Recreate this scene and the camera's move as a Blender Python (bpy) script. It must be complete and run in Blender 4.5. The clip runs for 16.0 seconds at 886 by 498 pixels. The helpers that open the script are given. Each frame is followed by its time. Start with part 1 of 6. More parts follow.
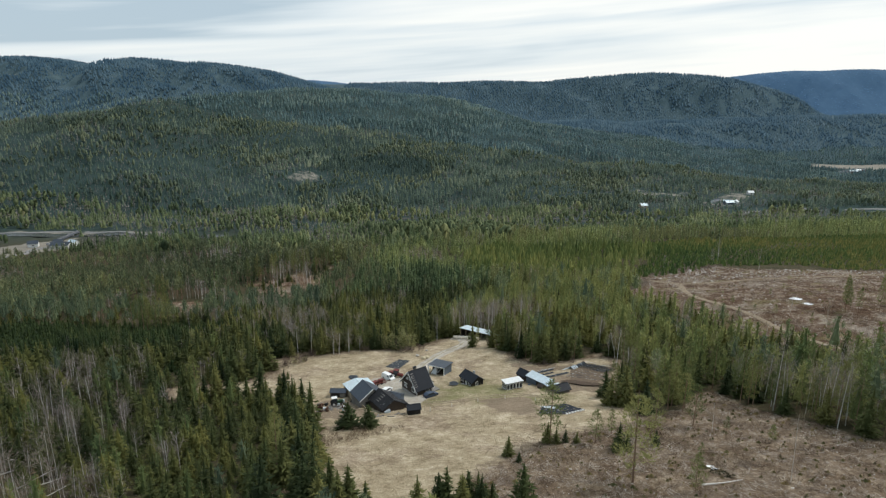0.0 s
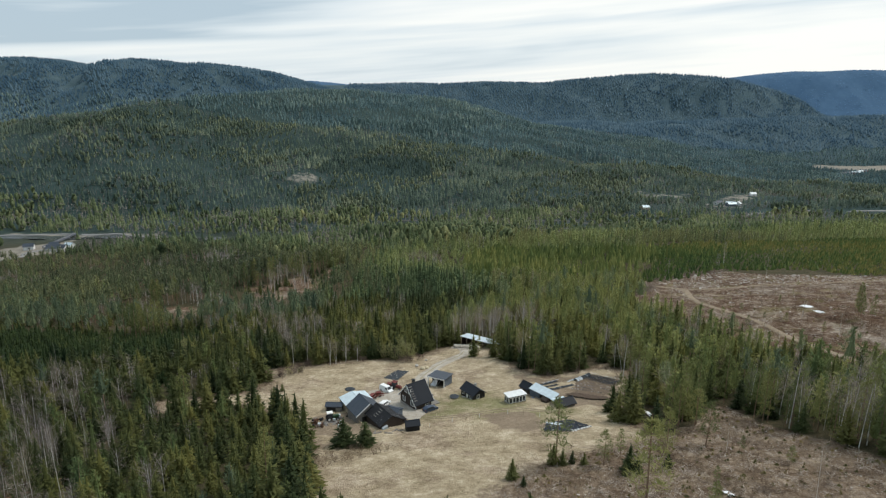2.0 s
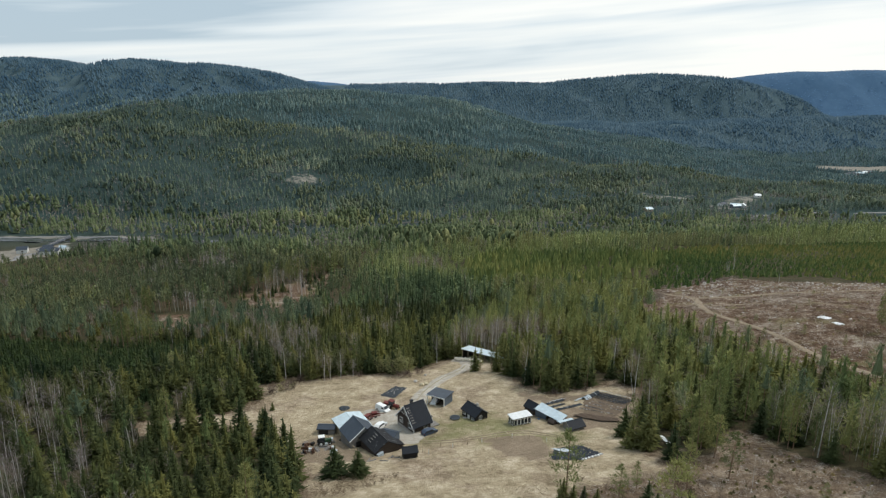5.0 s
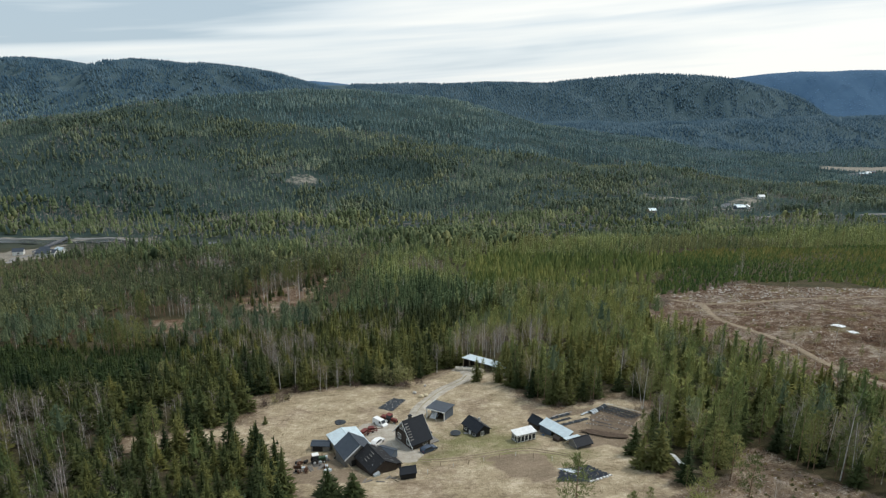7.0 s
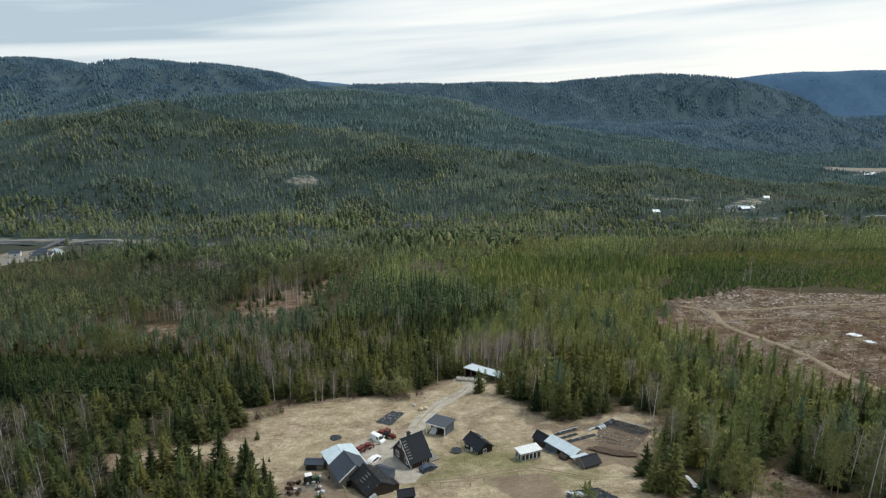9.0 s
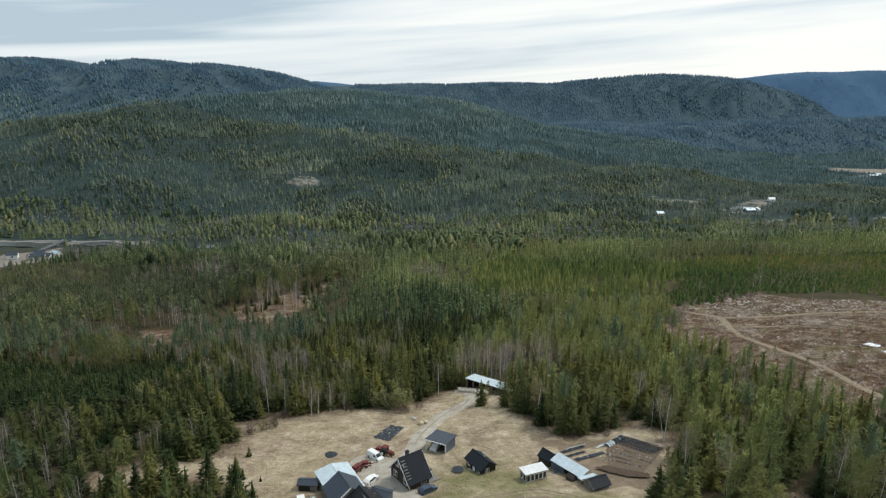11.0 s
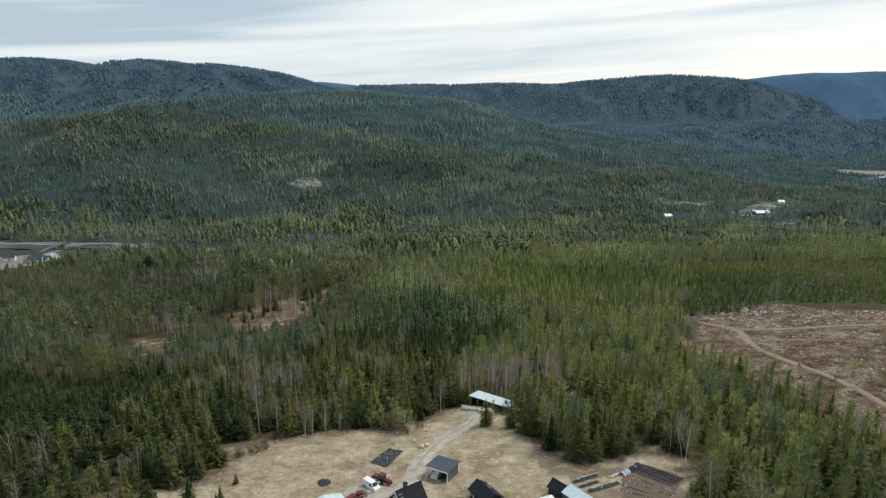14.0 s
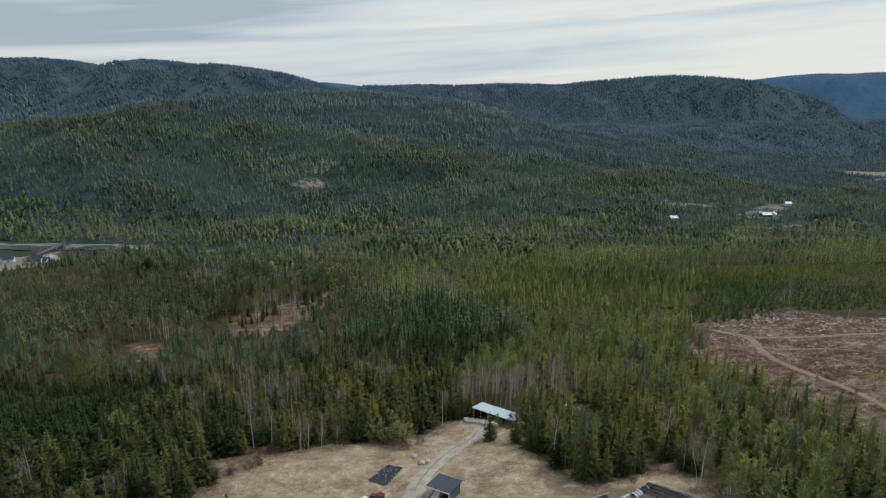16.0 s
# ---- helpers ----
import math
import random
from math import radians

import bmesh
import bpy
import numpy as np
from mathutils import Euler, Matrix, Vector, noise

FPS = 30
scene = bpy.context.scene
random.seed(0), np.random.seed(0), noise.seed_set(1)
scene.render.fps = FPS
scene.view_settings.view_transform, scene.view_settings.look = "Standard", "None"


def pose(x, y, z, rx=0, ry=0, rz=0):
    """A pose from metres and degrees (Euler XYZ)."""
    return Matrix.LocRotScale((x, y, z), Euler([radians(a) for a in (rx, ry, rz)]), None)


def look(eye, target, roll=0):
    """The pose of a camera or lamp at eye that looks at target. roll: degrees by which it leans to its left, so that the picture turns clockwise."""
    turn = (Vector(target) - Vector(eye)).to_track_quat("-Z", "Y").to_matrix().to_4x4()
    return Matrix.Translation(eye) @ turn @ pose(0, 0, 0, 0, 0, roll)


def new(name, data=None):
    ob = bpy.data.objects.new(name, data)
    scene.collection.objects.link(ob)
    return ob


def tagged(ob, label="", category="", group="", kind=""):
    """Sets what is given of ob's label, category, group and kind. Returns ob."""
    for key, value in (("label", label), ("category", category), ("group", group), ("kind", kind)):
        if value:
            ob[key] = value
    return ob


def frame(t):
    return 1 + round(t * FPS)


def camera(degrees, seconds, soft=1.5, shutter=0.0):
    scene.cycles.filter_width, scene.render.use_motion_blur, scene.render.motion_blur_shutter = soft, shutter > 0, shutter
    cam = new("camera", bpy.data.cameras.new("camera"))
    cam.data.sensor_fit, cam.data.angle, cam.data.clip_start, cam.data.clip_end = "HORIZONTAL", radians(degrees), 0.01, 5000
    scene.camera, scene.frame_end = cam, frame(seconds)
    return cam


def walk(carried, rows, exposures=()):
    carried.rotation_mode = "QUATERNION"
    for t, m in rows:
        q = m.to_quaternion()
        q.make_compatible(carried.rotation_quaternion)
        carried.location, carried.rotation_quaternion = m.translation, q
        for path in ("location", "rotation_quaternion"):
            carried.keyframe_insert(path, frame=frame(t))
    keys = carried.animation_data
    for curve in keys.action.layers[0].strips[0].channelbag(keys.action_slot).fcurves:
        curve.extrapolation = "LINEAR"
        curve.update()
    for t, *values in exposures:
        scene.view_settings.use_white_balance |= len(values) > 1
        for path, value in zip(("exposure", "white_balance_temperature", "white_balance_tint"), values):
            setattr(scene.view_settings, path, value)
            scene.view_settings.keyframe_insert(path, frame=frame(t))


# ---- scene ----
cam = camera(70.0, 16.0, 1.25)
# seconds, place in metres, then yaw, pitch and roll in degrees
ROWS = [
    (0.0, 0.000, 0.000, 92.000, 0.000, -14.569, 0.000),
    (1.0, 0.018, 3.729, 92.105, 0.009, -14.531, 0.007),
    (2.0, 0.062, 7.528, 92.185, 0.022, -14.508, 0.013),
    (3.0, 0.130, 11.392, 92.243, 0.042, -14.497, 0.017),
    (4.0, 0.219, 15.319, 92.279, 0.070, -14.493, 0.019),
    (5.0, 0.324, 19.301, 92.294, 0.108, -14.493, 0.019),
    (6.0, 0.444, 23.331, 92.290, 0.158, -14.494, 0.018),
    (7.0, 0.574, 27.402, 92.267, 0.221, -14.494, 0.015),
    (8.0, 0.712, 31.505, 92.227, 0.297, -14.491, 0.010),
    (9.0, 0.854, 35.628, 92.170, 0.387, -14.484, 0.004),
    (10.0, 0.997, 39.762, 92.099, 0.491, -14.472, -0.004),
    (11.0, 1.138, 43.893, 92.014, 0.608, -14.456, -0.014),
    (12.0, 1.273, 48.008, 91.915, 0.737, -14.436, -0.025),
    (13.0, 1.400, 52.092, 91.805, 0.878, -14.414, -0.038),
    (14.0, 1.514, 56.130, 91.685, 1.029, -14.390, -0.053),
    (15.0, 1.613, 60.106, 91.555, 1.188, -14.367, -0.069),
    (16.0, 1.694, 64.000, 91.417, 1.353, -14.349, -0.088),
]
walk(cam, [(t, pose(x, y, z, 90 + pitch, roll, yaw)) for t, x, y, z, yaw, pitch, roll in ROWS],
     exposures=[(0.0, 0.0), (13.9, 0.0), (14.5, -0.07), (15.0, -0.14), (15.5, -0.23), (16.0, -0.35)])

# ---- sky and sun ----
world = bpy.data.worlds.new("overcast_sky")
scene.world = world
world.use_nodes = True
wn, wl = world.node_tree.nodes, world.node_tree.links
wn.clear()


def wnode(kind, **values):
    n = wn.new(kind)
    for k, v in values.items():
        n.inputs[k].default_value = v
    return n


sky = wn.new("ShaderNodeTexSky")
sky.sky_type = "NISHITA"
sky.sun_disc = False
sky.sun_elevation, sky.sun_rotation = radians(54), radians(69)
sky_level = wn.new("ShaderNodeVectorMath")
sky_level.operation = "SCALE"
sky_level.inputs["Scale"].default_value = 0.09
wl.new(sky.outputs[0], sky_level.inputs[0])
where = wn.new("ShaderNodeTexCoord")


def cloud_field(scale, turn, size, detail, shift):
    tilt = wn.new("ShaderNodeMapping")
    tilt.inputs["Rotation"].default_value = (0, radians(turn), 0)
    m = wn.new("ShaderNodeMapping")
    m.inputs["Scale"].default_value = scale
    m.inputs["Location"].default_value = shift
    n = wnode("ShaderNodeTexNoise", Scale=size, Detail=detail, Roughness=0.55, Distortion=0.35)
    wl.new(where.outputs["Generated"], tilt.inputs[0])
    wl.new(tilt.outputs[0], m.inputs[0])
    wl.new(m.outputs[0], n.inputs[0])
    return n


broad = cloud_field((0.7, 0.7, 9.5), 4.5, 1.5, 4.0, (0.3, 0.2, 1.3))
fine = cloud_field((1.0, 1.0, 26.0), 3.5, 1.5, 5.0, (1.7, 0.4, 0.0))


def wmath(op, a, b):
    n = wn.new("ShaderNodeMath")
    n.operation = op
    for i, v in enumerate((a, b)):
        if isinstance(v, (int, float)):
            n.inputs[i].default_value = v
        else:
            wl.new(v, n.inputs[i])
    return n.outputs[0]


# the cloud is thinner and brighter towards the east of the valley
toward = wn.new("ShaderNodeVectorMath")
toward.operation = "DOT_PRODUCT"
toward.inputs[1].default_value = (0.60, 0.70, 0.38)
wl.new(where.outputs["Generated"], toward.inputs[0])
fac = wmath("ADD", wmath("MULTIPLY", broad.outputs["Fac"], 0.80), wmath("MULTIPLY", fine.outputs["Fac"], 0.20))
fac = wmath("ADD", fac, wmath("MULTIPLY", wmath("SUBTRACT", toward.outputs["Value"], 0.66), 0.24))
# a grey deck of cloud with a slanting lower edge, and one long streak under it
wisps = cloud_field((0.6, 0.6, 16.0), 5.0, 3.0, 5.0, (0.9, 2.4, 0.6))
axes = wn.new("ShaderNodeSeparateXYZ")
wl.new(where.outputs["Generated"], axes.inputs[0])
ragged_z = wmath("ADD", axes.outputs["Z"], wmath("MULTIPLY", wmath("SUBTRACT", broad.outputs["Fac"], 0.5), 0.035))


def cloud_edge(level, slope, depth):
    """How far above a slanting line, from 0 on it to 1 at its depth."""
    n = wn.new("ShaderNodeMapRange")
    n.interpolation_type = "SMOOTHSTEP"
    n.inputs["From Min"].default_value, n.inputs["From Max"].default_value = 0.0, depth
    wl.new(wmath("SUBTRACT", ragged_z, wmath("ADD", wmath("MULTIPLY", axes.outputs["X"], slope), level)), n.inputs["Value"])
    return n.outputs[0]


deck = wmath("MULTIPLY", wmath("MULTIPLY", cloud_edge(0.100, 0.100, 0.022), wmath("ADD", 0.35, wmath("MULTIPLY", wisps.outputs["Fac"], 1.3))), wmath("SUBTRACT", 1.0, cloud_edge(0.16, 0.10, 0.25)))
streak = wmath("MULTIPLY", wmath("MULTIPLY", wisps.outputs["Fac"], 2.0), wmath("MULTIPLY", cloud_edge(0.072, 0.045, 0.010), wmath("SUBTRACT", 1.0, cloud_edge(0.082, 0.045, 0.012))))
fac = wmath("ADD", wmath("SUBTRACT", fac, wmath("MULTIPLY", deck, 0.066)), wmath("SUBTRACT", 0.028, wmath("MULTIPLY", streak, 0.085)))
ramp = wn.new("ShaderNodeValToRGB")
ramp.color_ramp.elements[0].position, ramp.color_ramp.elements[0].color = 0.36, (0.50, 0.62, 0.71, 1)
ramp.color_ramp.elements[1].position, ramp.color_ramp.elements[1].color = 0.60, (1.05, 1.065, 1.03, 1)
e = ramp.color_ramp.elements.new(0.47)
e.color = (0.80, 0.88, 0.92, 1)
wl.new(fac, ramp.inputs[0])
cover = wn.new("ShaderNodeMix")
cover.data_type = "RGBA"
cover.inputs["Factor"].default_value = 0.90
wl.new(sky_level.outputs[0], cover.inputs["A"])
wl.new(ramp.outputs[0], cover.inputs["B"])
back = wnode("ShaderNodeBackground", Strength=1.0)
wl.new(cover.outputs["Result"], back.inputs["Color"])
wout = wn.new("ShaderNodeOutputWorld")
wl.new(back.outputs[0], wout.inputs[0])

sun = new("sun", bpy.data.lights.new("sun", "SUN"))
sun.data.energy, sun.data.angle, sun.data.color = 1.85, radians(10), (1.0, 0.96, 0.9)
sun.matrix_world = look((56, 22, 84), (0, 0, 0))

# ---- materials ----


class Mat:
    """A principled material and short ways to add nodes to it."""

    def __init__(self, name, rough=0.8, metal=0.0, spec=0.3):
        self.m = bpy.data.materials.new(name)
        self.m.use_nodes = True
        self.n, self.l = self.m.node_tree.nodes, self.m.node_tree.links
        self.p = self.n["Principled BSDF"]
        self.p.inputs["Roughness"].default_value = rough
        self.p.inputs["Metallic"].default_value = metal
        self.p.inputs["Specular IOR Level"].default_value = spec
        self.pos = self.n.new("ShaderNodeTexCoord").outputs["Object"]

    def noise(self, scale, detail=4.0, rough=0.6, stretch=(1, 1, 1), world=False):
        v = self.n.new("ShaderNodeNewGeometry").outputs["Position"] if world else self.pos
        if stretch != (1, 1, 1):
            m = self.n.new("ShaderNodeMapping")
            m.inputs["Scale"].default_value = stretch
            self.l.new(v, m.inputs[0])
            v = m.outputs[0]
        t = self.n.new("ShaderNodeTexNoise")
        t.inputs["Scale"].default_value, t.inputs["Detail"].default_value, t.inputs["Roughness"].default_value = scale, detail, rough
        self.l.new(v, t.inputs["Vector"])
        return t.outputs["Fac"]

    def attr(self, name):
        a = self.n.new("ShaderNodeAttribute")
        a.attribute_name = name
        return a.outputs["Fac"]

    def rand(self):
        return self.n.new("ShaderNodeObjectInfo").outputs["Random"]

    def ramp(self, fac, *stops):
        r = self.n.new("ShaderNodeValToRGB")
        els = r.color_ramp.elements
        while len(els) < len(stops):
            els.new(0.5)
        for el, (at, col) in zip(els, stops):
            el.position, el.color = at, (*col, 1) if len(col) == 3 else col
        self.l.new(fac, r.inputs[0])
        return r.outputs["Color"]

    def math(self, op, a, b):
        n = self.n.new("ShaderNodeMath")
        n.operation = op
        for i, v in enumerate((a, b)):
            if isinstance(v, (int, float)):
                n.inputs[i].default_value = v
            else:
                self.l.new(v, n.inputs[i])
        return n.outputs[0]

    def mix(self, fac, a, b, mode="MIX"):
        n = self.n.new("ShaderNodeMix")
        n.data_type, n.blend_type = "RGBA", mode
        for key, v in (("Factor", fac), ("A", a), ("B", b)):
            sock = n.inputs[key] if key == "Factor" else [s for s in n.inputs if s.name == key and s.type == "RGBA"][0]
            if isinstance(v, (int, float)):
                sock.default_value = v
            elif isinstance(v, tuple):
                sock.default_value = (*v, 1)
            else:
                self.l.new(v, sock)
        return [s for s in n.outputs if s.type == "RGBA"][0]

    def color(self, sock):
        if isinstance(sock, tuple):
            self.p.inputs["Base Color"].default_value = (*sock, 1)
        else:
            self.l.new(sock, self.p.inputs["Base Color"])
        return self

    def bump(self, fac, strength=0.3, dist=0.05):
        b = self.n.new("ShaderNodeBump")
        b.inputs["Strength"].default_value, b.inputs["Distance"].default_value = strength, dist
        self.l.new(fac, b.inputs["Height"])
        self.l.new(b.outputs[0], self.p.inputs["Normal"])
        return self


def plain(name, c, rough=0.7, metal=0.0, vary=0.25, scale=3.0, spec=0.3):
    """A surface of one colour with dirt and fading at two scales."""
    m = Mat(name, rough, metal, spec)
    lo, hi = tuple(v * (1 - vary) for v in c), tuple(min(v * (1 + vary), 1) for v in c)
    m.color(m.ramp(m.math("ADD", m.math("MULTIPLY", m.noise(scale), 0.6), m.math("MULTIPLY", m.noise(scale * 9, 3), 0.4)), (0.3, lo), (0.7, hi)))
    return m.m


def foliage(name, dark, mid, light, single=False, through_light=0.22):
    """Needles or twigs, which let some light through; the tint of each tree comes from its own number."""
    m = Mat(name, 0.75, 0.0, 0.12)
    n = m.noise(0.9, 3, 0.7, world=True)
    f = m.math("ADD", m.math("MULTIPLY", m.rand() if single else m.attr("tint"), 0.74), m.math("MULTIPLY", n, 0.26))
    c = m.ramp(f, (0.12, dark), (0.5, mid), (0.90, light))
    m.color(c)
    t = m.n.new("ShaderNodeBsdfTranslucent")
    m.l.new(c, t.inputs["Color"])
    mx = m.n.new("ShaderNodeMixShader")
    mx.inputs[0].default_value = through_light
    m.l.new(m.p.outputs[0], mx.inputs[1])
    m.l.new(t.outputs[0], mx.inputs[2])
    m.l.new(mx.outputs[0], m.n["Material Output"].inputs["Surface"])
    return m.m


SPRUCE = ((0.024, 0.037, 0.017), (0.082, 0.099, 0.036), (0.225, 0.215, 0.064))
MIDDLE = ((0.037, 0.062, 0.03), (0.132, 0.18, 0.086), (0.363, 0.387, 0.155))
PINE = ((0.055, 0.088, 0.042), (0.189, 0.235, 0.09), (0.385, 0.385, 0.145))
TWIG = ((0.230, 0.196, 0.182), (0.330, 0.280, 0.250), (0.430, 0.350, 0.235))
YOUNG = ((0.044, 0.084, 0.029), (0.138, 0.185, 0.055), (0.341, 0.277, 0.09))
MIDPINE = ((0.075, 0.098, 0.06), (0.188, 0.208, 0.108), (0.332, 0.325, 0.14))
BRIGHT = ((0.047, 0.083, 0.032), (0.168, 0.208, 0.066), (0.373, 0.363, 0.122))
# hill foot needles have a weaker share of the hill's haze mixed in
FOOT_HAZE = ((0.03, 0.054, 0.045), (0.148, 0.192, 0.141), (0.402, 0.396, 0.237))
FOOTPINE_HAZE = ((0.076, 0.109, 0.077), (0.215, 0.244, 0.15), (0.496, 0.461, 0.249))
FRESH = ((0.015, 0.030, 0.013), (0.056, 0.084, 0.030), (0.150, 0.168, 0.056))
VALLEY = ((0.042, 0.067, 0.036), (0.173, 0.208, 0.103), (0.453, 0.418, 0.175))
# distance haze is put into these needle colours, bluest on the last ridge
FAR_HAZE = ((0.024, 0.055, 0.067), (0.122, 0.192, 0.197), (0.32, 0.397, 0.344))
FARPINE_HAZE = ((0.051, 0.096, 0.1), (0.158, 0.223, 0.203), (0.383, 0.44, 0.341))
RIDGE_HAZE = ((0.043, 0.091, 0.135), (0.083, 0.146, 0.191), (0.147, 0.206, 0.236))
BLUE_HAZE = ((0.087, 0.18, 0.302), (0.097, 0.195, 0.319), (0.109, 0.205, 0.325))
mat_spruce, mat_spruce1 = foliage("spruce_needles", *SPRUCE), foliage("spruce_needles_single", (0.030, 0.046, 0.020), (0.078, 0.098, 0.036), (0.185, 0.180, 0.060), True)
PINE_EDGE = ((0.090, 0.114, 0.045), (0.175, 0.200, 0.074), (0.275, 0.270, 0.100))
mat_pine, mat_pine1 = foliage("pine_needles", *PINE), foliage("pine_needles_single", *PINE_EDGE, True)
mat_oldpine = foliage("tall_pine_needles", (0.056, 0.088, 0.060), (0.130, 0.172, 0.104), (0.260, 0.290, 0.142))
mat_twig, mat_twig1 = foliage("bare_twigs", *TWIG), foliage("bare_twigs_single", *TWIG, True)
mat_young = foliage("young_spruce_needles", *YOUNG)
mat_fartwig = foliage("far_bare_twigs", (0.22, 0.200, 0.185), (0.32, 0.285, 0.255), (0.44, 0.39, 0.31))
mat_bud = foliage("budding_twigs", (0.26, 0.26, 0.12), (0.34, 0.34, 0.15), (0.40, 0.37, 0.17), True)
mat_middle = foliage("middle_needles", *MIDDLE)
mat_midpine, mat_bright = foliage("middle_pine_needles", *MIDPINE), foliage("bright_young_needles", *BRIGHT)
mat_foot, mat_footpine = foliage("hazed_hill_foot_needles", *FOOT_HAZE), foliage("hazed_hill_foot_pine_needles", *FOOTPINE_HAZE)
mat_fresh, mat_valley = foliage("fresh_spruce_needles", *FRESH), foliage("valley_needles", *VALLEY)
mat_farpine_haze = foliage("hazed_far_pine_needles", *FARPINE_HAZE)
mat_far_haze, mat_blue_haze, mat_ridge_haze = foliage("hazed_hill_needles", *FAR_HAZE), foliage("haze_blue_needles", *BLUE_HAZE), foliage("hazed_ridge_needles", *RIDGE_HAZE)


def bark(name, lo, hi, scale=6.0):
    m = Mat(name, 0.9)
    m.color(m.ramp(m.noise(scale, 4, 0.7, (1, 1, 0.25)), (0.35, lo), (0.65, hi)))
    return m.m


mat_bark = bark("spruce_bark", (0.07, 0.055, 0.045), (0.14, 0.11, 0.09))
mat_pinebark = bark("pine_bark", (0.20, 0.13, 0.09), (0.38, 0.25, 0.17))
mat_birchbark = bark("birch_bark", (0.50, 0.47, 0.44), (0.86, 0.84, 0.81), 3.0)

# ground: forest floor, meadow, felled land and trodden earth, by the land's own map
g = Mat("ground", 0.95, 0.0, 0.1)
mid_n, small, tiny = g.noise(0.16, 6, 0.72), g.noise(0.9, 6, 0.78), g.noise(4.0, 4, 0.75)
floor_c = g.ramp(g.math("ADD", g.math("MULTIPLY", mid_n, 0.6), g.math("MULTIPLY", small, 0.4)), (0.3, (0.030, 0.030, 0.016)), (0.5, (0.062, 0.055, 0.030)), (0.7, (0.125, 0.098, 0.062)))
mead_f = g.math("ADD", g.math("MULTIPLY", mid_n, 0.45), g.math("ADD", g.math("MULTIPLY", small, 0.30), g.math("MULTIPLY", tiny, 0.25)))
mead_f = g.math("ADD", g.math("MULTIPLY", mead_f, 0.82), g.math("MULTIPLY", g.noise(0.5, 5, 0.75, (0.7, 1.3, 1)), 0.18))
mead_c = g.ramp(mead_f, (0.40, (0.180, 0.142, 0.088)), (0.46, (0.315, 0.256, 0.168)), (0.52, (0.425, 0.352, 0.242)), (0.585, (0.60, 0.515, 0.385)))
green_c = g.ramp(mead_f, (0.3, (0.115, 0.130, 0.045)), (0.7, (0.235, 0.225, 0.105)))
green_f = g.ramp(g.math("ADD", g.attr("green"), g.math("MULTIPLY", g.math("SUBTRACT", g.noise(0.12, 5), 0.5), 1.6)), (0.35, (0, 0, 0)), (0.75, (0.8, 0.8, 0.8)))
mead_c = g.mix(g.ramp(g.noise(0.07, 6, 0.7), (0.50, (0, 0, 0)), (0.60, (0.75, 0.75, 0.75))), mead_c, g.ramp(mead_f, (0.41, (0.150, 0.112, 0.076)), (0.50, (0.290, 0.225, 0.160)), (0.58, (0.50, 0.42, 0.32))))
mead_c = g.mix(green_f, mead_c, green_c)
cut_f = g.math("ADD", g.math("MULTIPLY", mid_n, 0.42), g.math("ADD", g.math("MULTIPLY", small, 0.34), g.math("MULTIPLY", tiny, 0.24)))
cut_c = g.ramp(cut_f, (0.39, (0.024, 0.014, 0.009)), (0.46, (0.080, 0.044, 0.025)), (0.53, (0.160, 0.108, 0.074)), (0.60, (0.48, 0.41, 0.33)))
moss_c = g.ramp(cut_f, (0.36, (0.055, 0.060, 0.020)), (0.62, (0.26, 0.22, 0.10)))
cut_c = g.mix(g.ramp(g.noise(0.11, 5, 0.6), (0.54, (0, 0, 0)), (0.64, (0.6, 0.6, 0.6))), cut_c, moss_c)
tan_c = g.ramp(cut_f, (0.38, (0.075, 0.054, 0.040)), (0.48, (0.190, 0.150, 0.115)), (0.58, (0.46, 0.41, 0.35)))
cut_c = g.mix(g.ramp(g.noise(0.045, 6, 0.72), (0.52, (0, 0, 0)), (0.62, (0.65, 0.65, 0.65))), cut_c, tan_c)
scrub_c = g.ramp(cut_f, (0.36, (0.10, 0.075, 0.05)), (0.64, (0.34, 0.27, 0.20)))
earth_c = g.ramp(cut_f, (0.36, (0.15, 0.115, 0.080)), (0.64, (0.34, 0.27, 0.195)))


def zone(name):
    return g.ramp(g.math("ADD", g.attr(name), g.math("MULTIPLY", g.math("SUBTRACT", small, 0.5), 0.7)), (0.38, (0, 0, 0)), (0.62, (1, 1, 1)))


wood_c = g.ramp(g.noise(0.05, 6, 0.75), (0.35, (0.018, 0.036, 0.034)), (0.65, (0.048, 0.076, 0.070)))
# far ground turns bluer with distance: haze put into the base colour
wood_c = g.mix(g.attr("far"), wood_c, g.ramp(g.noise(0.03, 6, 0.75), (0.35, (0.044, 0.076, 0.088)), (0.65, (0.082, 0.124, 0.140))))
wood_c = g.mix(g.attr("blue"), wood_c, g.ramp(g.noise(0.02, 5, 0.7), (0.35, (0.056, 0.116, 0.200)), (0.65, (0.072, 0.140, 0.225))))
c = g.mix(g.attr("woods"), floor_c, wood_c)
dry_c = g.ramp(cut_f, (0.385, (0.060, 0.042, 0.028)), (0.46, (0.150, 0.106, 0.070)), (0.53, (0.260, 0.200, 0.142)), (0.60, (0.46, 0.385, 0.29)))
c = g.mix(zone("cut"), c, cut_c)
dry_f = g.ramp(g.math("ADD", g.attr("dry"), g.math("MULTIPLY", g.math("SUBTRACT", g.noise(0.25, 5, 0.7), 0.5), 1.2)), (0.35, (0, 0, 0)), (0.75, (0.9, 0.9, 0.9)))
c = g.mix(dry_f, c, dry_c)
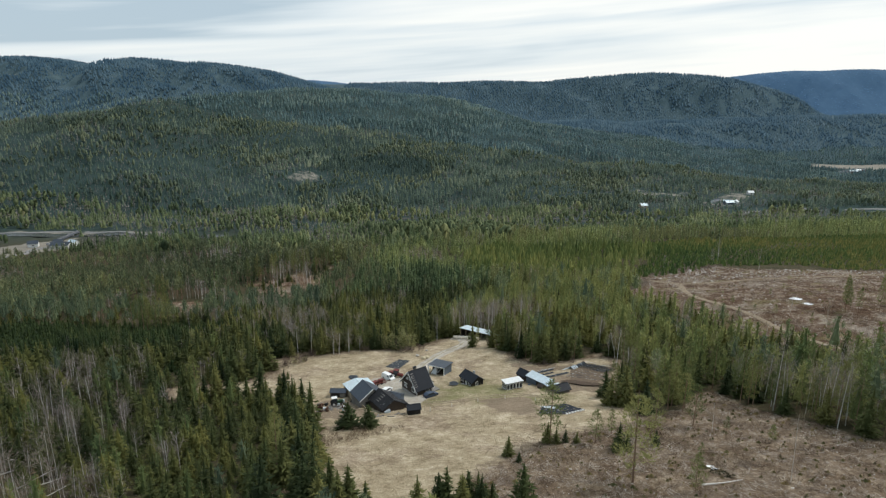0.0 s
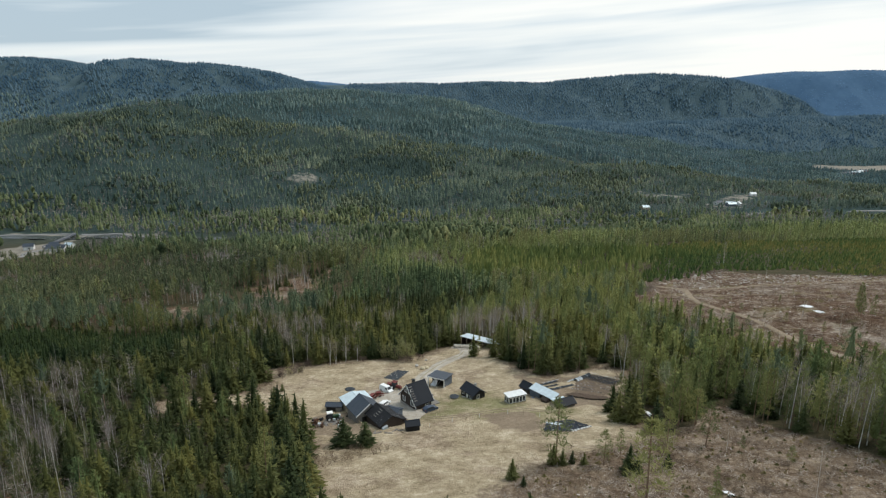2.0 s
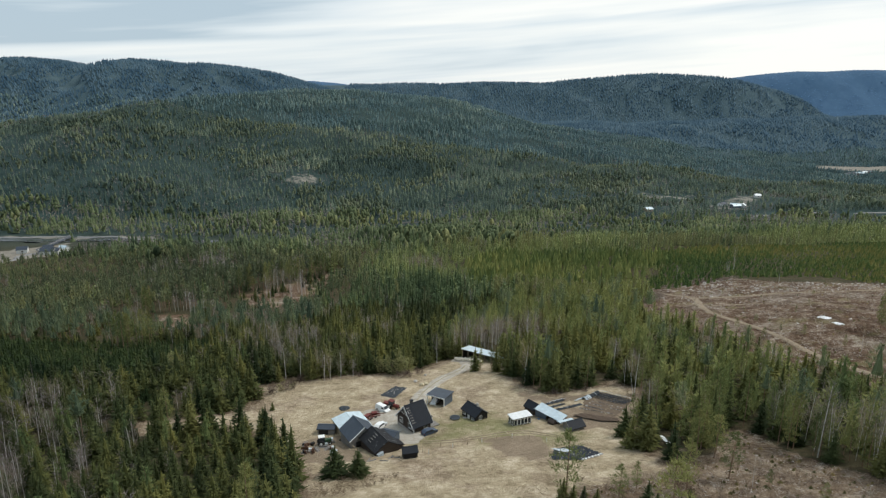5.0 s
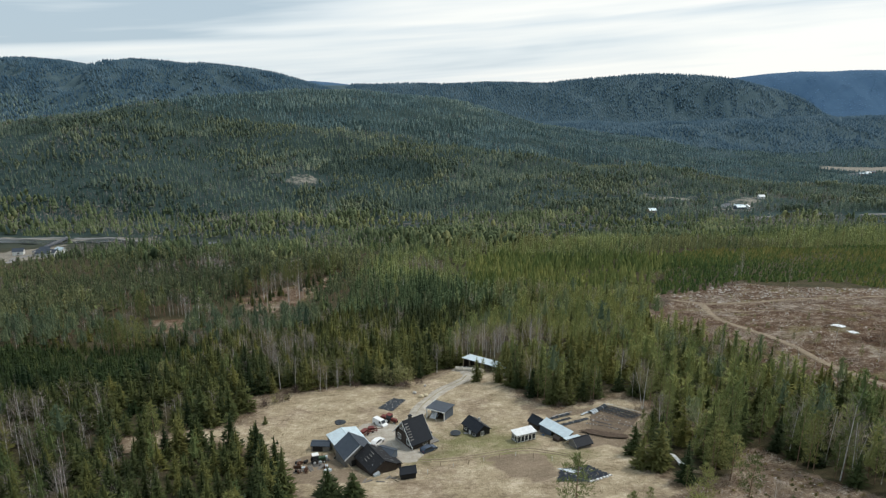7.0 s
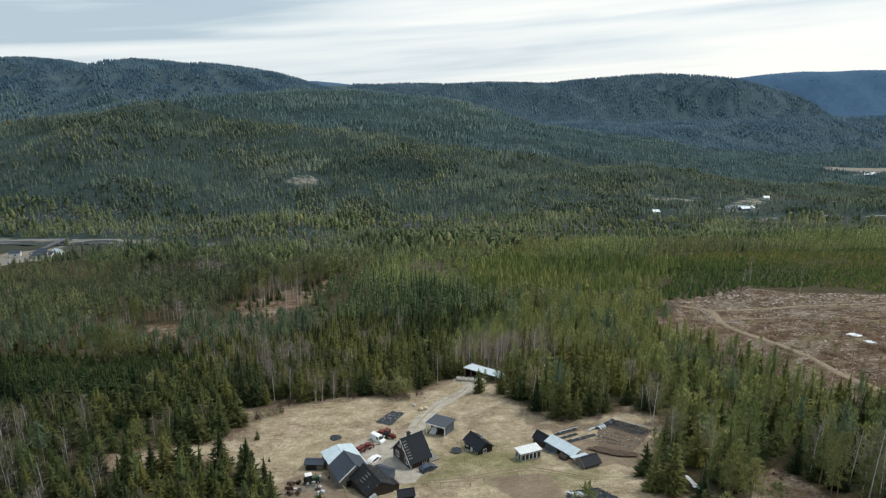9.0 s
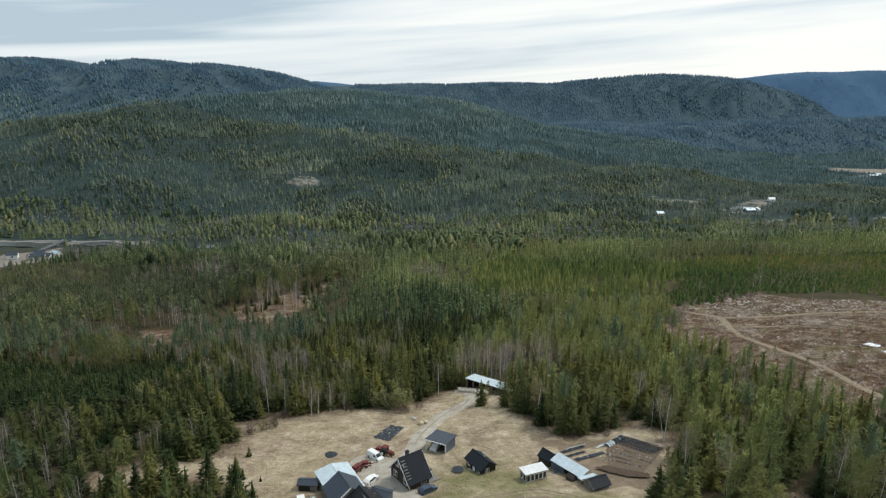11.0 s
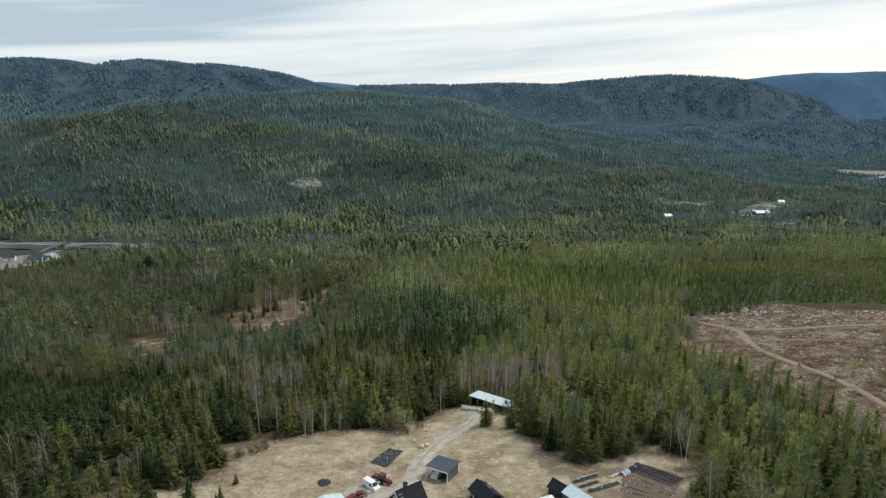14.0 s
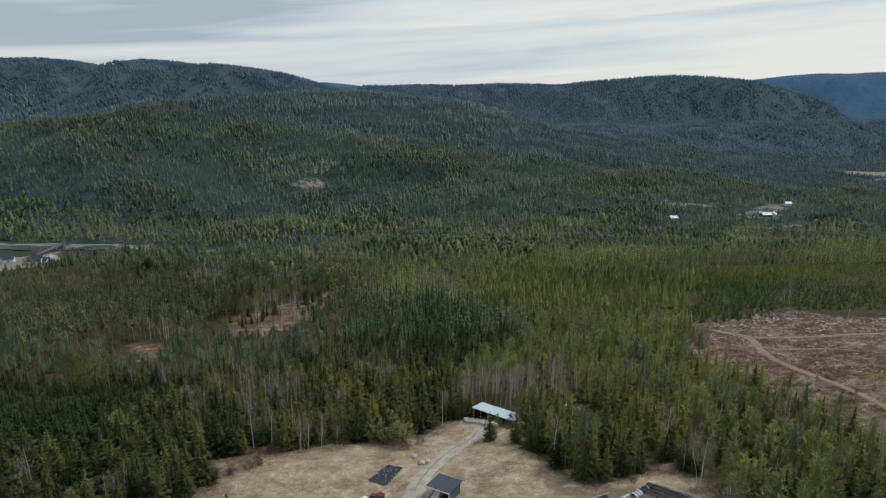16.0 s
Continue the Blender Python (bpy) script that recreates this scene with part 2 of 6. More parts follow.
pale_f = g.ramp(g.math("ADD", g.attr("pale"), g.math("MULTIPLY", g.math("SUBTRACT", g.noise(0.06, 5, 0.7), 0.5), 2.2)), (0.45, (0, 0, 0)), (0.75, (0.9, 0.9, 0.9)))
c = g.mix(pale_f, c, g.ramp(cut_f, (0.36, (0.16, 0.145, 0.12)), (0.64, (0.36, 0.33, 0.28))))
mead_e = g.ramp(g.math("ADD", g.attr("edge"), g.math("MULTIPLY", g.math("SUBTRACT", g.noise(0.3, 5, 0.7), 0.55), 2.4)), (0.45, (0, 0, 0)), (0.8, (0.85, 0.85, 0.85)))
c = g.mix(zone("meadow"), c, g.mix(mead_e, mead_c, scrub_c))
c = g.mix(zone("earth"), c, earth_c)
g.color(c)
g.bump(g.math("ADD", g.math("MULTIPLY", small, 0.7), g.math("MULTIPLY", tiny, 0.3)), 1.0, 0.5)
mat_ground = g.m

# ---- the land ----
def smooth(a, b, v):
    t = np.clip((v - a) / (b - a), 0, 1)
    return t * t * (3 - 2 * t)
# slope of the near side, from the camera's first place down to the valley floor
SLOPE_Y = [-400, -60, 60, 115, 163, 217, 280, 334, 431, 520, 600, 700, 800, 950, 1300, 2600, 5000]
SLOPE_Z = [75, 47, 29, 16.5, 5.5, -4, -15, -24, -38, -50, -60, -71, -76, -79, -84, -130, -160]
# crests: x, y and height of the ground, from west to east
HILL = ([-1150, -780, -658, -568, -465, -310, -191, -79, 24, 103, 185, 272, 365, 532, 683, 780, 935, 1100],
        [1100, 1150, 1200, 1230, 1400, 1600, 1650, 1690, 1750, 1800, 1850, 1900, 1950, 1950, 1900, 1750, 1700, 1650],
        [-10, 18, 38, 62, 72, 74, 74, 67, 46, 25, 1, -20, -36, -69, -93, -112, -124, -130])
WEST = ([-2600, -1660, -1533, -1427, -1342, -1256, -1214, -1163, -1046, -961, -898, -771, -643, -517, -453, -200, 300],
        [180, 186, 186, 178, 162, 154, 172, 182, 176, 164, 168, 154, 134, 98, 78, 20, -200])
EAST = ([-700, -580, -380, -220, 0, 195, 250, 480, 570, 660, 760, 880, 1000, 1110, 1280, 1390, 1490, 1600, 1660, 1720, 1770, 2100],
        [90, 93, 93, 98, 95, 103, 103, 98, 110, 118, 125, 136, 142, 140, 128, 115, 92, 62, 36, -5, -70, -180])
SHOULDER = ([-100, 200, 450, 560, 700, 840, 960, 1080, 1230, 1330, 1480, 1600, 2100], [-220, -66, -50, -42, -54, -42, -50, -36, -38, -26, -32, -22, -16])
BLUE = ([-1500, -800, -680, -570, -300, 1300, 1500, 1730, 1900, 2080, 2250, 2430, 2700, 3400], [40, 118, 108, 96, -100, 40, 105, 138, 158, 172, 170, 180, 178, 185])
def lumps(x, y):
    return (np.sin(x / 61 + 1.3 * np.sin(y / 83)) + np.sin(y / 47 + 1.1 * np.sin(x / 57 + 2)) + 0.6 * np.sin((x + y) / 23 + np.sin(x / 31)))
def patches(x, y, s, seed):
    """Uneven stands and folds of the land: 0 to 1, about six times s across."""
    rg = np.random.default_rng(seed)
    wx, wy, z = x + 0.6 * s * np.sin(y / s + seed), y + 0.6 * s * np.sin(x / (0.8 * s) + 2 * seed), 0.0
    for k in range(8):
        a, q = rg.uniform(0, 2 * np.pi), s / 1.32 ** k
        z = z + 0.86 ** k * np.sin((wx * np.cos(a) + wy * np.sin(a)) / q + rg.uniform(0, 6.28))
    return 0.5 + 0.5 * np.tanh(z / 1.4)
def ridge(x, y, ground, line, cy, front, back):
    z = np.interp(x, *line)
    wob = 90 * np.sin(x / 260) + 40 * np.sin(x / 97 + 1)
    d = y - cy + np.minimum(wob, 0) * 0.8
    fall = np.where(d < 0, smooth(-front, 0, d), 1 - 0.6 * smooth(0, back, d))
    fall = fall + (0.10 * np.sin(x / 140 + d / 190) + 0.42 * (patches(x, y, 85, 5) - 0.5)) * smooth(30, 240, -d) * fall
    return ground + np.maximum(z - ground, 0) * fall


def height(x, y):
    x = np.asarray(x, float); y = np.asarray(y, float)
    base = np.interp(y, SLOPE_Y, SLOPE_Z)
    # the shoulder with the felled area rises to the east, the forest falls to the west
    east = np.clip(x, 0, 400)
    base = base + smooth(150, 260, y) * (1 - smooth(430, 760, y)) * 0.125 * np.where(east < 150, east, 150 + 0.25 * (east - 150))
    base = base + (1 - smooth(140, 230, y)) * 0.035 * np.clip(x, -120, 120)
    base = base - smooth(180, 330, y) * (1 - smooth(520, 800, y)) * 0.045 * np.clip(-x - 40, 0, 260)
    # the valley runs down to the east
    base = base - smooth(700, 1700, y) * 0.055 * np.clip(x - 150, -300, 900)
    far = smooth(320, 900, y)
    base = base + lumps(x, y) * (0.25 + 2.2 * far) + lumps(x * 2.7, y * 2.7) * (0.12 + 0.9 * far)
    hy = np.interp(x, HILL[0], HILL[1]); hz = np.interp(x, HILL[0], HILL[2])
    foot = np.interp(x, [-1200, -700, -300, 0, 300, 600, 1000], [660, 740, 860, 930, 960, 1120, 1500])
    t = np.clip((y - foot) / (hy - foot), 0, 1)
    rise = np.where(t < 1, (0.9 * t + 0.1 * np.sin(t * np.pi / 2) ** 2) ** (1 - 0.42 * smooth(0, 400, x)), 1 - 0.35 * smooth(0, 700, y - hy))
    z = np.where(y > foot, base + np.maximum(hz + 4 * np.sin(x / 70) - base, 0) * rise + 5 * np.sin(x / 90 + y / 130) * np.sin(np.pi * t), base)
    # folds and gullies in the hillside, and a dark wooded knoll at its foot
    z = z + np.where(y > foot, 9 * (patches(x, y, 60, 3) - 0.5) * np.sin(np.pi * np.clip(t, 0, 1)) * (1 - smooth(0.75, 1, t)), 0)
    z = z + 12 * np.exp(-((x + 110) / 75) ** 2 - ((y - 1075) / 45) ** 2)
    for line, cy, front, back in ((WEST, 2450, 700, 900), (SHOULDER, 2350, 520, 700), (EAST, 3100, 420, 500), (BLUE, 3900, 500, 600)):
        z = ridge(x, y, z, line, cy, front, back)
    return z


def poly_inside(x, y, poly):
    """Metres to the edge of a plan polygon: positive inside, negative outside."""
    x, y = np.asarray(x, float), np.asarray(y, float)
    best, inside = np.full(x.shape, 1e9), np.zeros(x.shape, bool)
    for (ax, ay), (bx, by) in zip(poly, poly[1:] + poly[:1]):
        dx, dy = bx - ax, by - ay
        t = np.clip(((x - ax) * dx + (y - ay) * dy) / (dx * dx + dy * dy), 0, 1)
        best = np.minimum(best, np.hypot(x - ax - t * dx, y - ay - t * dy))
        cross = (ay > y) != (by > y)
        inside ^= cross & (x < (bx - ax) * (y - ay) / (by - ay if by != ay else 1e-9) + ax)
    return np.where(inside, best, -best)


MEADOW = [(-60, 209), (-52, 213), (-38, 217), (-28, 220), (-17, 219), (-5, 228), (3, 239), (13, 243), (19, 232), (21, 215), (24, 203), (33, 192), (41, 196),
          (53, 200), (58, 193), (55, 180), (47, 166), (46, 150), (49, 138), (42, 133), (30, 131), (20, 123), (9, 111), (2, 98), (-4, 84), (-24, 88),
          (-30, 100), (-31, 128), (-29, 141), (-36, 152), (-44, 166), (-56, 174), (-80, 171), (-85, 177), (-70, 182.5), (-59, 186), (-57, 194), (-57, 203)]
FELLED_NEAR = [(76, 163), (77, 145), (84, 134), (92, 117), (110, 100), (112, 60), (30, 60), (3, 78), (2, 98), (9, 111), (20, 122), (30, 130), (42, 133), (49, 138), (56, 143), (62, 147), (69, 159)]
FELLED_EAST = [(107, 334), (146, 341), (165, 320), (215, 304), (290, 304), (290, 195), (160, 186), (122, 187), (112, 197), (109, 211), (101, 224), (96, 237), (91, 254), (89, 280), (84, 294), (100, 304), (104, 315)]
FELLED_WEST = [(-130, 400), (-113, 430), (-84, 500), (-74, 482), (-86, 372), (-96, 358), (-112, 361)]
FELLED_GAP = [(-160, 352), (-143, 352), (-127, 322), (-140, 317)]
PLANTED_EAST = [(108, 339), (150, 344), (168, 322), (218, 307), (330, 306), (420, 420), (300, 500), (130, 440)]
PLANTED_MID = [(16, 494), (56, 538), (98, 508), (141, 430), (119, 352), (79, 352), (35, 398)]
DARK_STAND = [(-36, 430), (4, 440), (30, 398), (30, 327), (4, 290), (-26, 306)]
PLANTED_WEST = [(-190, 240), (-135, 196), (-94, 200), (-86, 225), (-103, 258), (-125, 282), (-190, 276)]
VALLEY_OPEN = [(-520, 560), (-412, 572), (-378, 618), (-385, 640), (-405, 690), (-350, 702), (-282, 698), (-280, 706), (-350, 714), (-425, 730), (-520, 735), (-520, 722), (-436, 718), (-400, 660), (-440, 640), (-480, 600)]
VALLEY_PATCH = [(-272, 655), (-248, 640), (-244, 648), (-262, 662)]
VALLEY_FIELD = [(990, 1700), (1060, 1690), (1150, 1715), (1290, 1740), (1380, 1850), (1060, 1830)]
VALLEY_RIVER = [(-660, 690), (-660, 745), (-430, 742), (-345, 718), (-225, 702), (-228, 662), (-330, 664), (-372, 640), (-440, 640), (-520, 660)]
VALLEY_ROAD = [(392, 832), (450, 838), (505, 852), (560, 848), (640, 846), (700, 858), (700, 898), (640, 884), (560, 892), (500, 896), (440, 882), (392, 874)]
HAMLET = [(380, 905), (430, 900), (455, 935), (520, 1030), (505, 1050), (450, 1000), (385, 945)]
BARE_SLOPE = [(-245, 985), (-200, 985), (-190, 1025), (-235, 1030)]
BARE_EAST = [(300, 1000), (400, 1010), (410, 1040), (310, 1030)]
FAR_FIELD = [(790, 2290), (850, 2300), (900, 2345), (830, 2340)]
BARE_CORNER = [(-132, 84), (-56, 84), (-62, 103), (-78, 121), (-76, 138), (-96, 140), (-132, 136)]
KNOLL = [(-205, 1040), (-110, 1020), (-20, 1050), (-25, 1110), (-110, 1130), (-195, 1100)]
RIVERSIDE = [(-520, 560), (-390, 575), (-385, 609), (-374, 628), (-370, 656), (-373, 665), (-520, 745)]
FAR_CLEARING = [(-1470, 2150), (-1390, 2150), (-1395, 2205), (-1450, 2215)]


def axis(knots):
    out = [knots[0][0]]
    for (a, s0), (b, s1) in zip(knots, knots[1:]):
        while out[-1] < b:
            t = (out[-1] - a) / (b - a)
            out.append(out[-1] + s0 + (s1 - s0) * t)
    return np.array(out)


GX = np.concatenate([-axis([(92, 1.8), (180, 4), (600, 30), (3800, 160)])[::-1], axis([(-90.2, 2.0), (112, 2.0), (180, 2.6), (320, 7), (700, 30), (3800, 160)])])
GY = axis([(-420, 30), (-60, 12), (80, 2.0), (252, 2.0), (360, 4), (700, 12), (1300, 24), (2400, 36), (4700, 60)])


def land_mesh():
    x, y = np.meshgrid(GX, GY)
    z = height(x, y)
    v = np.stack([x, y, z], -1).reshape(-1, 3)
    w, h = len(GX), len(GY)
    i = (np.arange(h - 1)[:, None] * w + np.arange(w - 1)[None]).ravel()
    quads = np.stack([i, i + 1, i + w + 1, i + w], 1)
    return v, quads


def fast_mesh(name, v, faces, smooth_shade=False, **attrs):
    """A mesh from arrays of corners and of faces with equally many corners."""
    me = bpy.data.meshes.new(name)
    n, k = faces.shape
    me.vertices.add(len(v)), me.loops.add(n * k), me.polygons.add(n)
    me.vertices.foreach_set("co", np.asarray(v, np.float32).ravel())
    me.loops.foreach_set("vertex_index", faces.astype(np.int32).ravel())
    me.polygons.foreach_set("loop_start", np.arange(0, n * k, k, dtype=np.int32))
    me.polygons.foreach_set("use_smooth", np.full(n, smooth_shade))
    for key, val in attrs.items():
        me.attributes.new(key, "FLOAT", "POINT").data.foreach_set("value", np.asarray(val, np.float32))
    me.update(calc_edges=True)
    return me


rng = np.random.default_rng(7)
HOLLOW = [(31, 238), (34, 243), (40, 238), (47, 228), (44, 224), (38, 229)]
COPSE_GAP = [(51, 144), (56.5, 144), (57, 163), (52, 165)]
gv, gq = land_mesh()
wob = 1.6 * (np.sin(gv[:, 0] * 0.9 + np.sin(gv[:, 1] * 0.7)) + np.sin(gv[:, 1] * 1.1 + np.sin(gv[:, 0] * 0.6))) * 0.5


def zone_map(*polys, soft=1.5):
    d = np.maximum.reduce([poly_inside(gv[:, 0], gv[:, 1], p) for p in polys])
    return np.clip(0.5 + (d + wob) / (2 * soft), 0, 1)


meadow_map = zone_map(MEADOW)
cut_map = zone_map(FELLED_NEAR, FELLED_EAST, FELLED_WEST, FELLED_GAP, soft=2.0)
pale_map = np.maximum(zone_map(VALLEY_OPEN, VALLEY_PATCH, VALLEY_FIELD, soft=6), 0.8 * zone_map(BARE_SLOPE, BARE_EAST, soft=12))
pale_map = np.maximum(pale_map, 0.62 * zone_map(HAMLET, FAR_CLEARING, soft=10))
YARD_GREEN = [(-8, 158), (-2, 180), (10, 184), (22, 178), (24, 168), (40, 160), (30, 152), (5, 158)]
EARTH_BED = [(10, 162), (23, 163), (27, 150), (20, 145), (12, 152)]
EARTH_PIT = [(28, 180), (44, 185), (54, 188), (53, 178), (45, 166), (36, 166)]
EARTH_BARN = [(-38, 151), (-36, 165), (-27, 167), (-23, 158), (-16, 150), (-24, 147)]
EARTH_BANK = [(22, 200), (33, 189), (42, 193), (42, 189), (32, 185), (24, 190)]
green_map = np.clip(0.5 + poly_inside(gv[:, 0], gv[:, 1], YARD_GREEN) / 14, 0, 1) * 0.55 + 0.12
earth_map = zone_map(EARTH_BED, EARTH_PIT, EARTH_BANK, EARTH_BARN)
edge_map = np.clip(1 - poly_inside(gv[:, 0], gv[:, 1], MEADOW) / 7, 0, 1)
dry_map = np.maximum(np.clip(0.5 + poly_inside(gv[:, 0], gv[:, 1], FELLED_NEAR) / 6, 0, 1), 0.75 * np.clip(1 + poly_inside(gv[:, 0], gv[:, 1], MEADOW) / 11, 0, 1)) * (gv[:, 1] < 320)
dry_map = np.maximum(dry_map, 0.5 * np.clip(0.7 + poly_inside(gv[:, 0], gv[:, 1], COPSE_GAP) / 5, 0, 1))
# far and blue weight the ground's painted haze
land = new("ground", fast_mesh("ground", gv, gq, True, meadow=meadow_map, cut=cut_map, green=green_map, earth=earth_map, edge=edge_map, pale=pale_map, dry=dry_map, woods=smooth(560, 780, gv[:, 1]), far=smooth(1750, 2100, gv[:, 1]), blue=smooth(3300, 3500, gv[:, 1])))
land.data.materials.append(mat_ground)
tagged(land, "wooded valley land with a tan spring meadow and brown felled areas", "ground", kind="structure")

# ---- trees: shapes ----


def join(*shapes):
    vs, fs, o = [], [], 0
    for v, f in shapes:
        vs.append(v), fs.append(f + o)
        o += len(v)
    return np.concatenate(vs), np.concatenate(fs)


def stem(h, r0, r1, sides=5, lean=0.0, z0=-0.4):
    """A tapered, slightly leaning stem."""
    rows = []
    zs = np.linspace(z0, h, 4)
    for z in zs:
        t = (z - z0) / (h - z0)
        a = np.arange(sides) * 2 * np.pi / sides
        r = r0 + (r1 - r0) * t
        rows.append(np.stack([np.cos(a) * r + lean * t * t, np.sin(a) * r, np.full(sides, z)], 1))
    v = np.concatenate(rows)
    f = []
    for k in range(3):
        for i in range(sides):
            a, b = k * sides + i, k * sides + (i + 1) % sides
            f += [(a, b, b + sides), (a, b + sides, a + sides)]
    return v, np.array(f)


def core(tiers, sides, r, low, rg):
    """The dense inside of a conifer's crown."""
    vs, fs, o = [], [], 0
    for k in range(tiers):
        z0, z1 = low + (1 - low) * k / tiers * 0.95, low + (0.97 - low) * min(1, (k + 1.7) / tiers)
        a = (np.arange(sides) + rg.uniform(-0.2, 0.2, sides)) * 2 * np.pi / sides
        q = r * (1 - k / tiers) ** 0.8 * rg.uniform(0.8, 1.1, sides)
        ring = np.stack([np.cos(a) * q, np.sin(a) * q, z0 + rg.uniform(-0.02, 0.02, sides)], 1)
        vs += [ring, np.array([[0, 0, z1]])]
        i = np.arange(sides)
        fs.append(np.stack([i, (i + 1) % sides, np.full(sides, sides)], 1) + o)
        o += sides + 1
    return np.concatenate(vs), np.concatenate(fs)


def slips(left, right, tip):
    """Single triangles."""
    n = len(tip)
    v = np.stack([left, right, tip], 1).reshape(-1, 3)
    return v, np.arange(n * 3).reshape(-1, 3)


def sprays(c0, d, sz, slim, rg, flat=0.5):
    """Needle sprays at c0 that point along d: single triangles that lie mostly flat."""
    n = len(c0)
    d = d / np.linalg.norm(d, axis=1)[:, None]
    s = np.stack([-d[:, 1], d[:, 0], rg.normal(0, flat, n)], 1)
    s = s / (np.linalg.norm(s, axis=1)[:, None] + 1e-9) * (sz * slim)[:, None]
    e = d * sz[:, None]
    return slips(c0 - e * 0.5 + s, c0 - e * 0.5 - s, c0 + e)


def spruce_crown(n, r, low=0.03, size=0.07, rg=rng, power=0.85, arms=7, levels=10):
    """A crown one unit high: uneven boughs in whorls, each a fan of small sprays, round a dense inside."""
    t = 1 - (1 - low) * np.sqrt(rg.uniform(0.002, 1, n))
    lev = np.clip((t * levels).astype(int), 0, levels - 1)
    turn, long = rg.uniform(0, 1, levels), rg.uniform(0.68, 1.28, (levels, arms))
    arm = rg.integers(0, arms, n)
    a = (arm + turn[lev]) * 2 * np.pi / arms + rg.normal(0, 0.26, n)
    lt = (lev + 0.35) / levels
    reach = r * (1 - 0.5 * (t + lt)) ** power * long[lev, arm] + 0.008
    u = np.sqrt(rg.uniform(0.12, 1, n))
    c0 = np.stack([np.cos(a) * reach * u, np.sin(a) * reach * u, 0.55 * t + 0.45 * lt + reach * (0.25 - 0.42 * u * u) + rg.normal(0, 0.012, n)], 1)
    d = np.stack([np.cos(a), np.sin(a), rg.normal(0.10, 0.30, n)], 1) + rg.normal(0, 0.42, (n, 3)) * np.array([1, 1, 0.4])
    sz = size * (0.42 + 0.75 * (1 - t)) * rg.uniform(0.7, 1.4, n)
    top = slips(np.array([[0.010, 0, 0.9]]), np.array([[-0.010, 0.006, 0.9]]), np.array([[0, 0, 1.0]]))
    return join(sprays(c0, d, sz, 0.36, rg), core(3 if n > 150 else 2, 6 if n > 150 else 5, r * 0.52, low, rg), top)


def clump_crown(n, rx, z0, z1, size, rg=rng, up=0.3, slim=0.5):
    """Needle clumps scattered through an egg-shaped crown, thicker inside."""
    u = rg.uniform(0, 1, n)
    zc = z0 + (z1 - z0) * u
    rad = rx * np.clip(1.5 * np.sin(np.pi * (0.10 + 0.87 * u) ** 0.62), 0.05, 1) * np.sqrt(rg.uniform(0.15, 1, n))
    a = rg.uniform(0, 2 * np.pi, n)
    c0 = np.stack([np.cos(a) * rad, np.sin(a) * rad, zc], 1)
    d = rg.normal(0, 1, (n, 3))
    d[:, :2] += np.stack([np.cos(a), np.sin(a)], 1) * 1.2
    d[:, 2] = d[:, 2] * 0.6 + up
    d /= np.linalg.norm(d, axis=1)[:, None]
    s = np.cross(d, rg.normal(0, 1, (n, 3)))
    s /= np.linalg.norm(s, axis=1)[:, None] + 1e-9
    sz = size * rg.uniform(0.6, 1.5, n)[:, None]
    return slips(c0 - d * sz * 0.5 + s * sz * slim, c0 - d * sz * 0.5 - s * sz * slim, c0 + d * sz)


def pine_crown(blobs, per, rx, z0, size, rg=rng, peak=0.5, slim=0.20, inner=0.48):
    """Tufted limbs round a stem: each ends in a loose rounded clump of needle sprays."""
    u = (np.arange(blobs) + rg.uniform(0.1, 0.9, blobs)) / blobs
    a = np.arange(blobs) * 2.4 + rg.uniform(-0.5, 0.5, blobs)
    env = np.clip(np.where(u < peak, 0.62 + 0.38 * u / peak, 1 - 0.86 * ((u - peak) / (1 - peak)) ** 1.4), 0.1, 1) * rx * rg.uniform(0.75, 1.2, blobs)
    bc = np.stack([np.cos(a) * env * 0.72, np.sin(a) * env * 0.72, z0 + (0.97 - z0) * u], 1)
    br = (0.36 * env + 0.022) * rg.uniform(0.8, 1.25, blobs)
    k = np.repeat(np.arange(blobs), per)
    w = rg.normal(0, 1, (len(k), 3))
    w[:, 2] = w[:, 2] * 0.8 + 0.35
    w /= np.linalg.norm(w, axis=1)[:, None]
    c0 = bc[k] + w * (br[k] * rg.uniform(0.35, 1.0, len(k)))[:, None]
    d = w * np.array([1, 1, 0.5]) + rg.normal(0, 0.35, (len(k), 3)) + np.array([0, 0, 0.85])
    needles = sprays(c0, d, size * rg.uniform(0.6, 1.4, len(k)), slim, rg, 1.0)
    return join(needles, core(2, 5, rx * inner, z0 + 0.04, rg)) if inner else needles


def twig_crown(n, rx, z0, rg=rng, width=0.003, per=7):
    """A bare crown: limbs that rise from the stem, each with a fan of fine twigs."""
    limbs = max(2, n // (per + 1))
    t = z0 + (0.92 - z0) * (np.arange(limbs) + rg.uniform(0, 1, limbs)) / limbs
    a = np.arange(limbs) * 2.4 + rg.uniform(-0.6, 0.6, limbs)
    env = rx * np.clip(np.sin(np.pi * (0.18 + 0.80 * (t - z0) / (1 - z0))), 0.25, 1) * rg.uniform(0.7, 1.25, limbs)
    p = np.stack([0 * t, 0 * t, t * 0.96], 1)
    q = p + np.stack([np.cos(a) * env, np.sin(a) * env, env * rg.uniform(0.7, 1.6, limbs) + 0.03], 1)
    k = np.repeat(np.arange(limbs), per)
    m = len(k)
    tp = p[k] + (q - p)[k] * rg.uniform(0.15, 1.0, m)[:, None]
    tq = tp + ((q - p)[k] * 0.5 + rg.normal(0, 0.5, (m, 3)) * np.linalg.norm(q - p, axis=1)[k][:, None] + np.array([0, 0, 0.02])) * rg.uniform(0.4, 0.9, m)[:, None]
    p, q = np.concatenate([p, tp]), np.concatenate([q, tq])
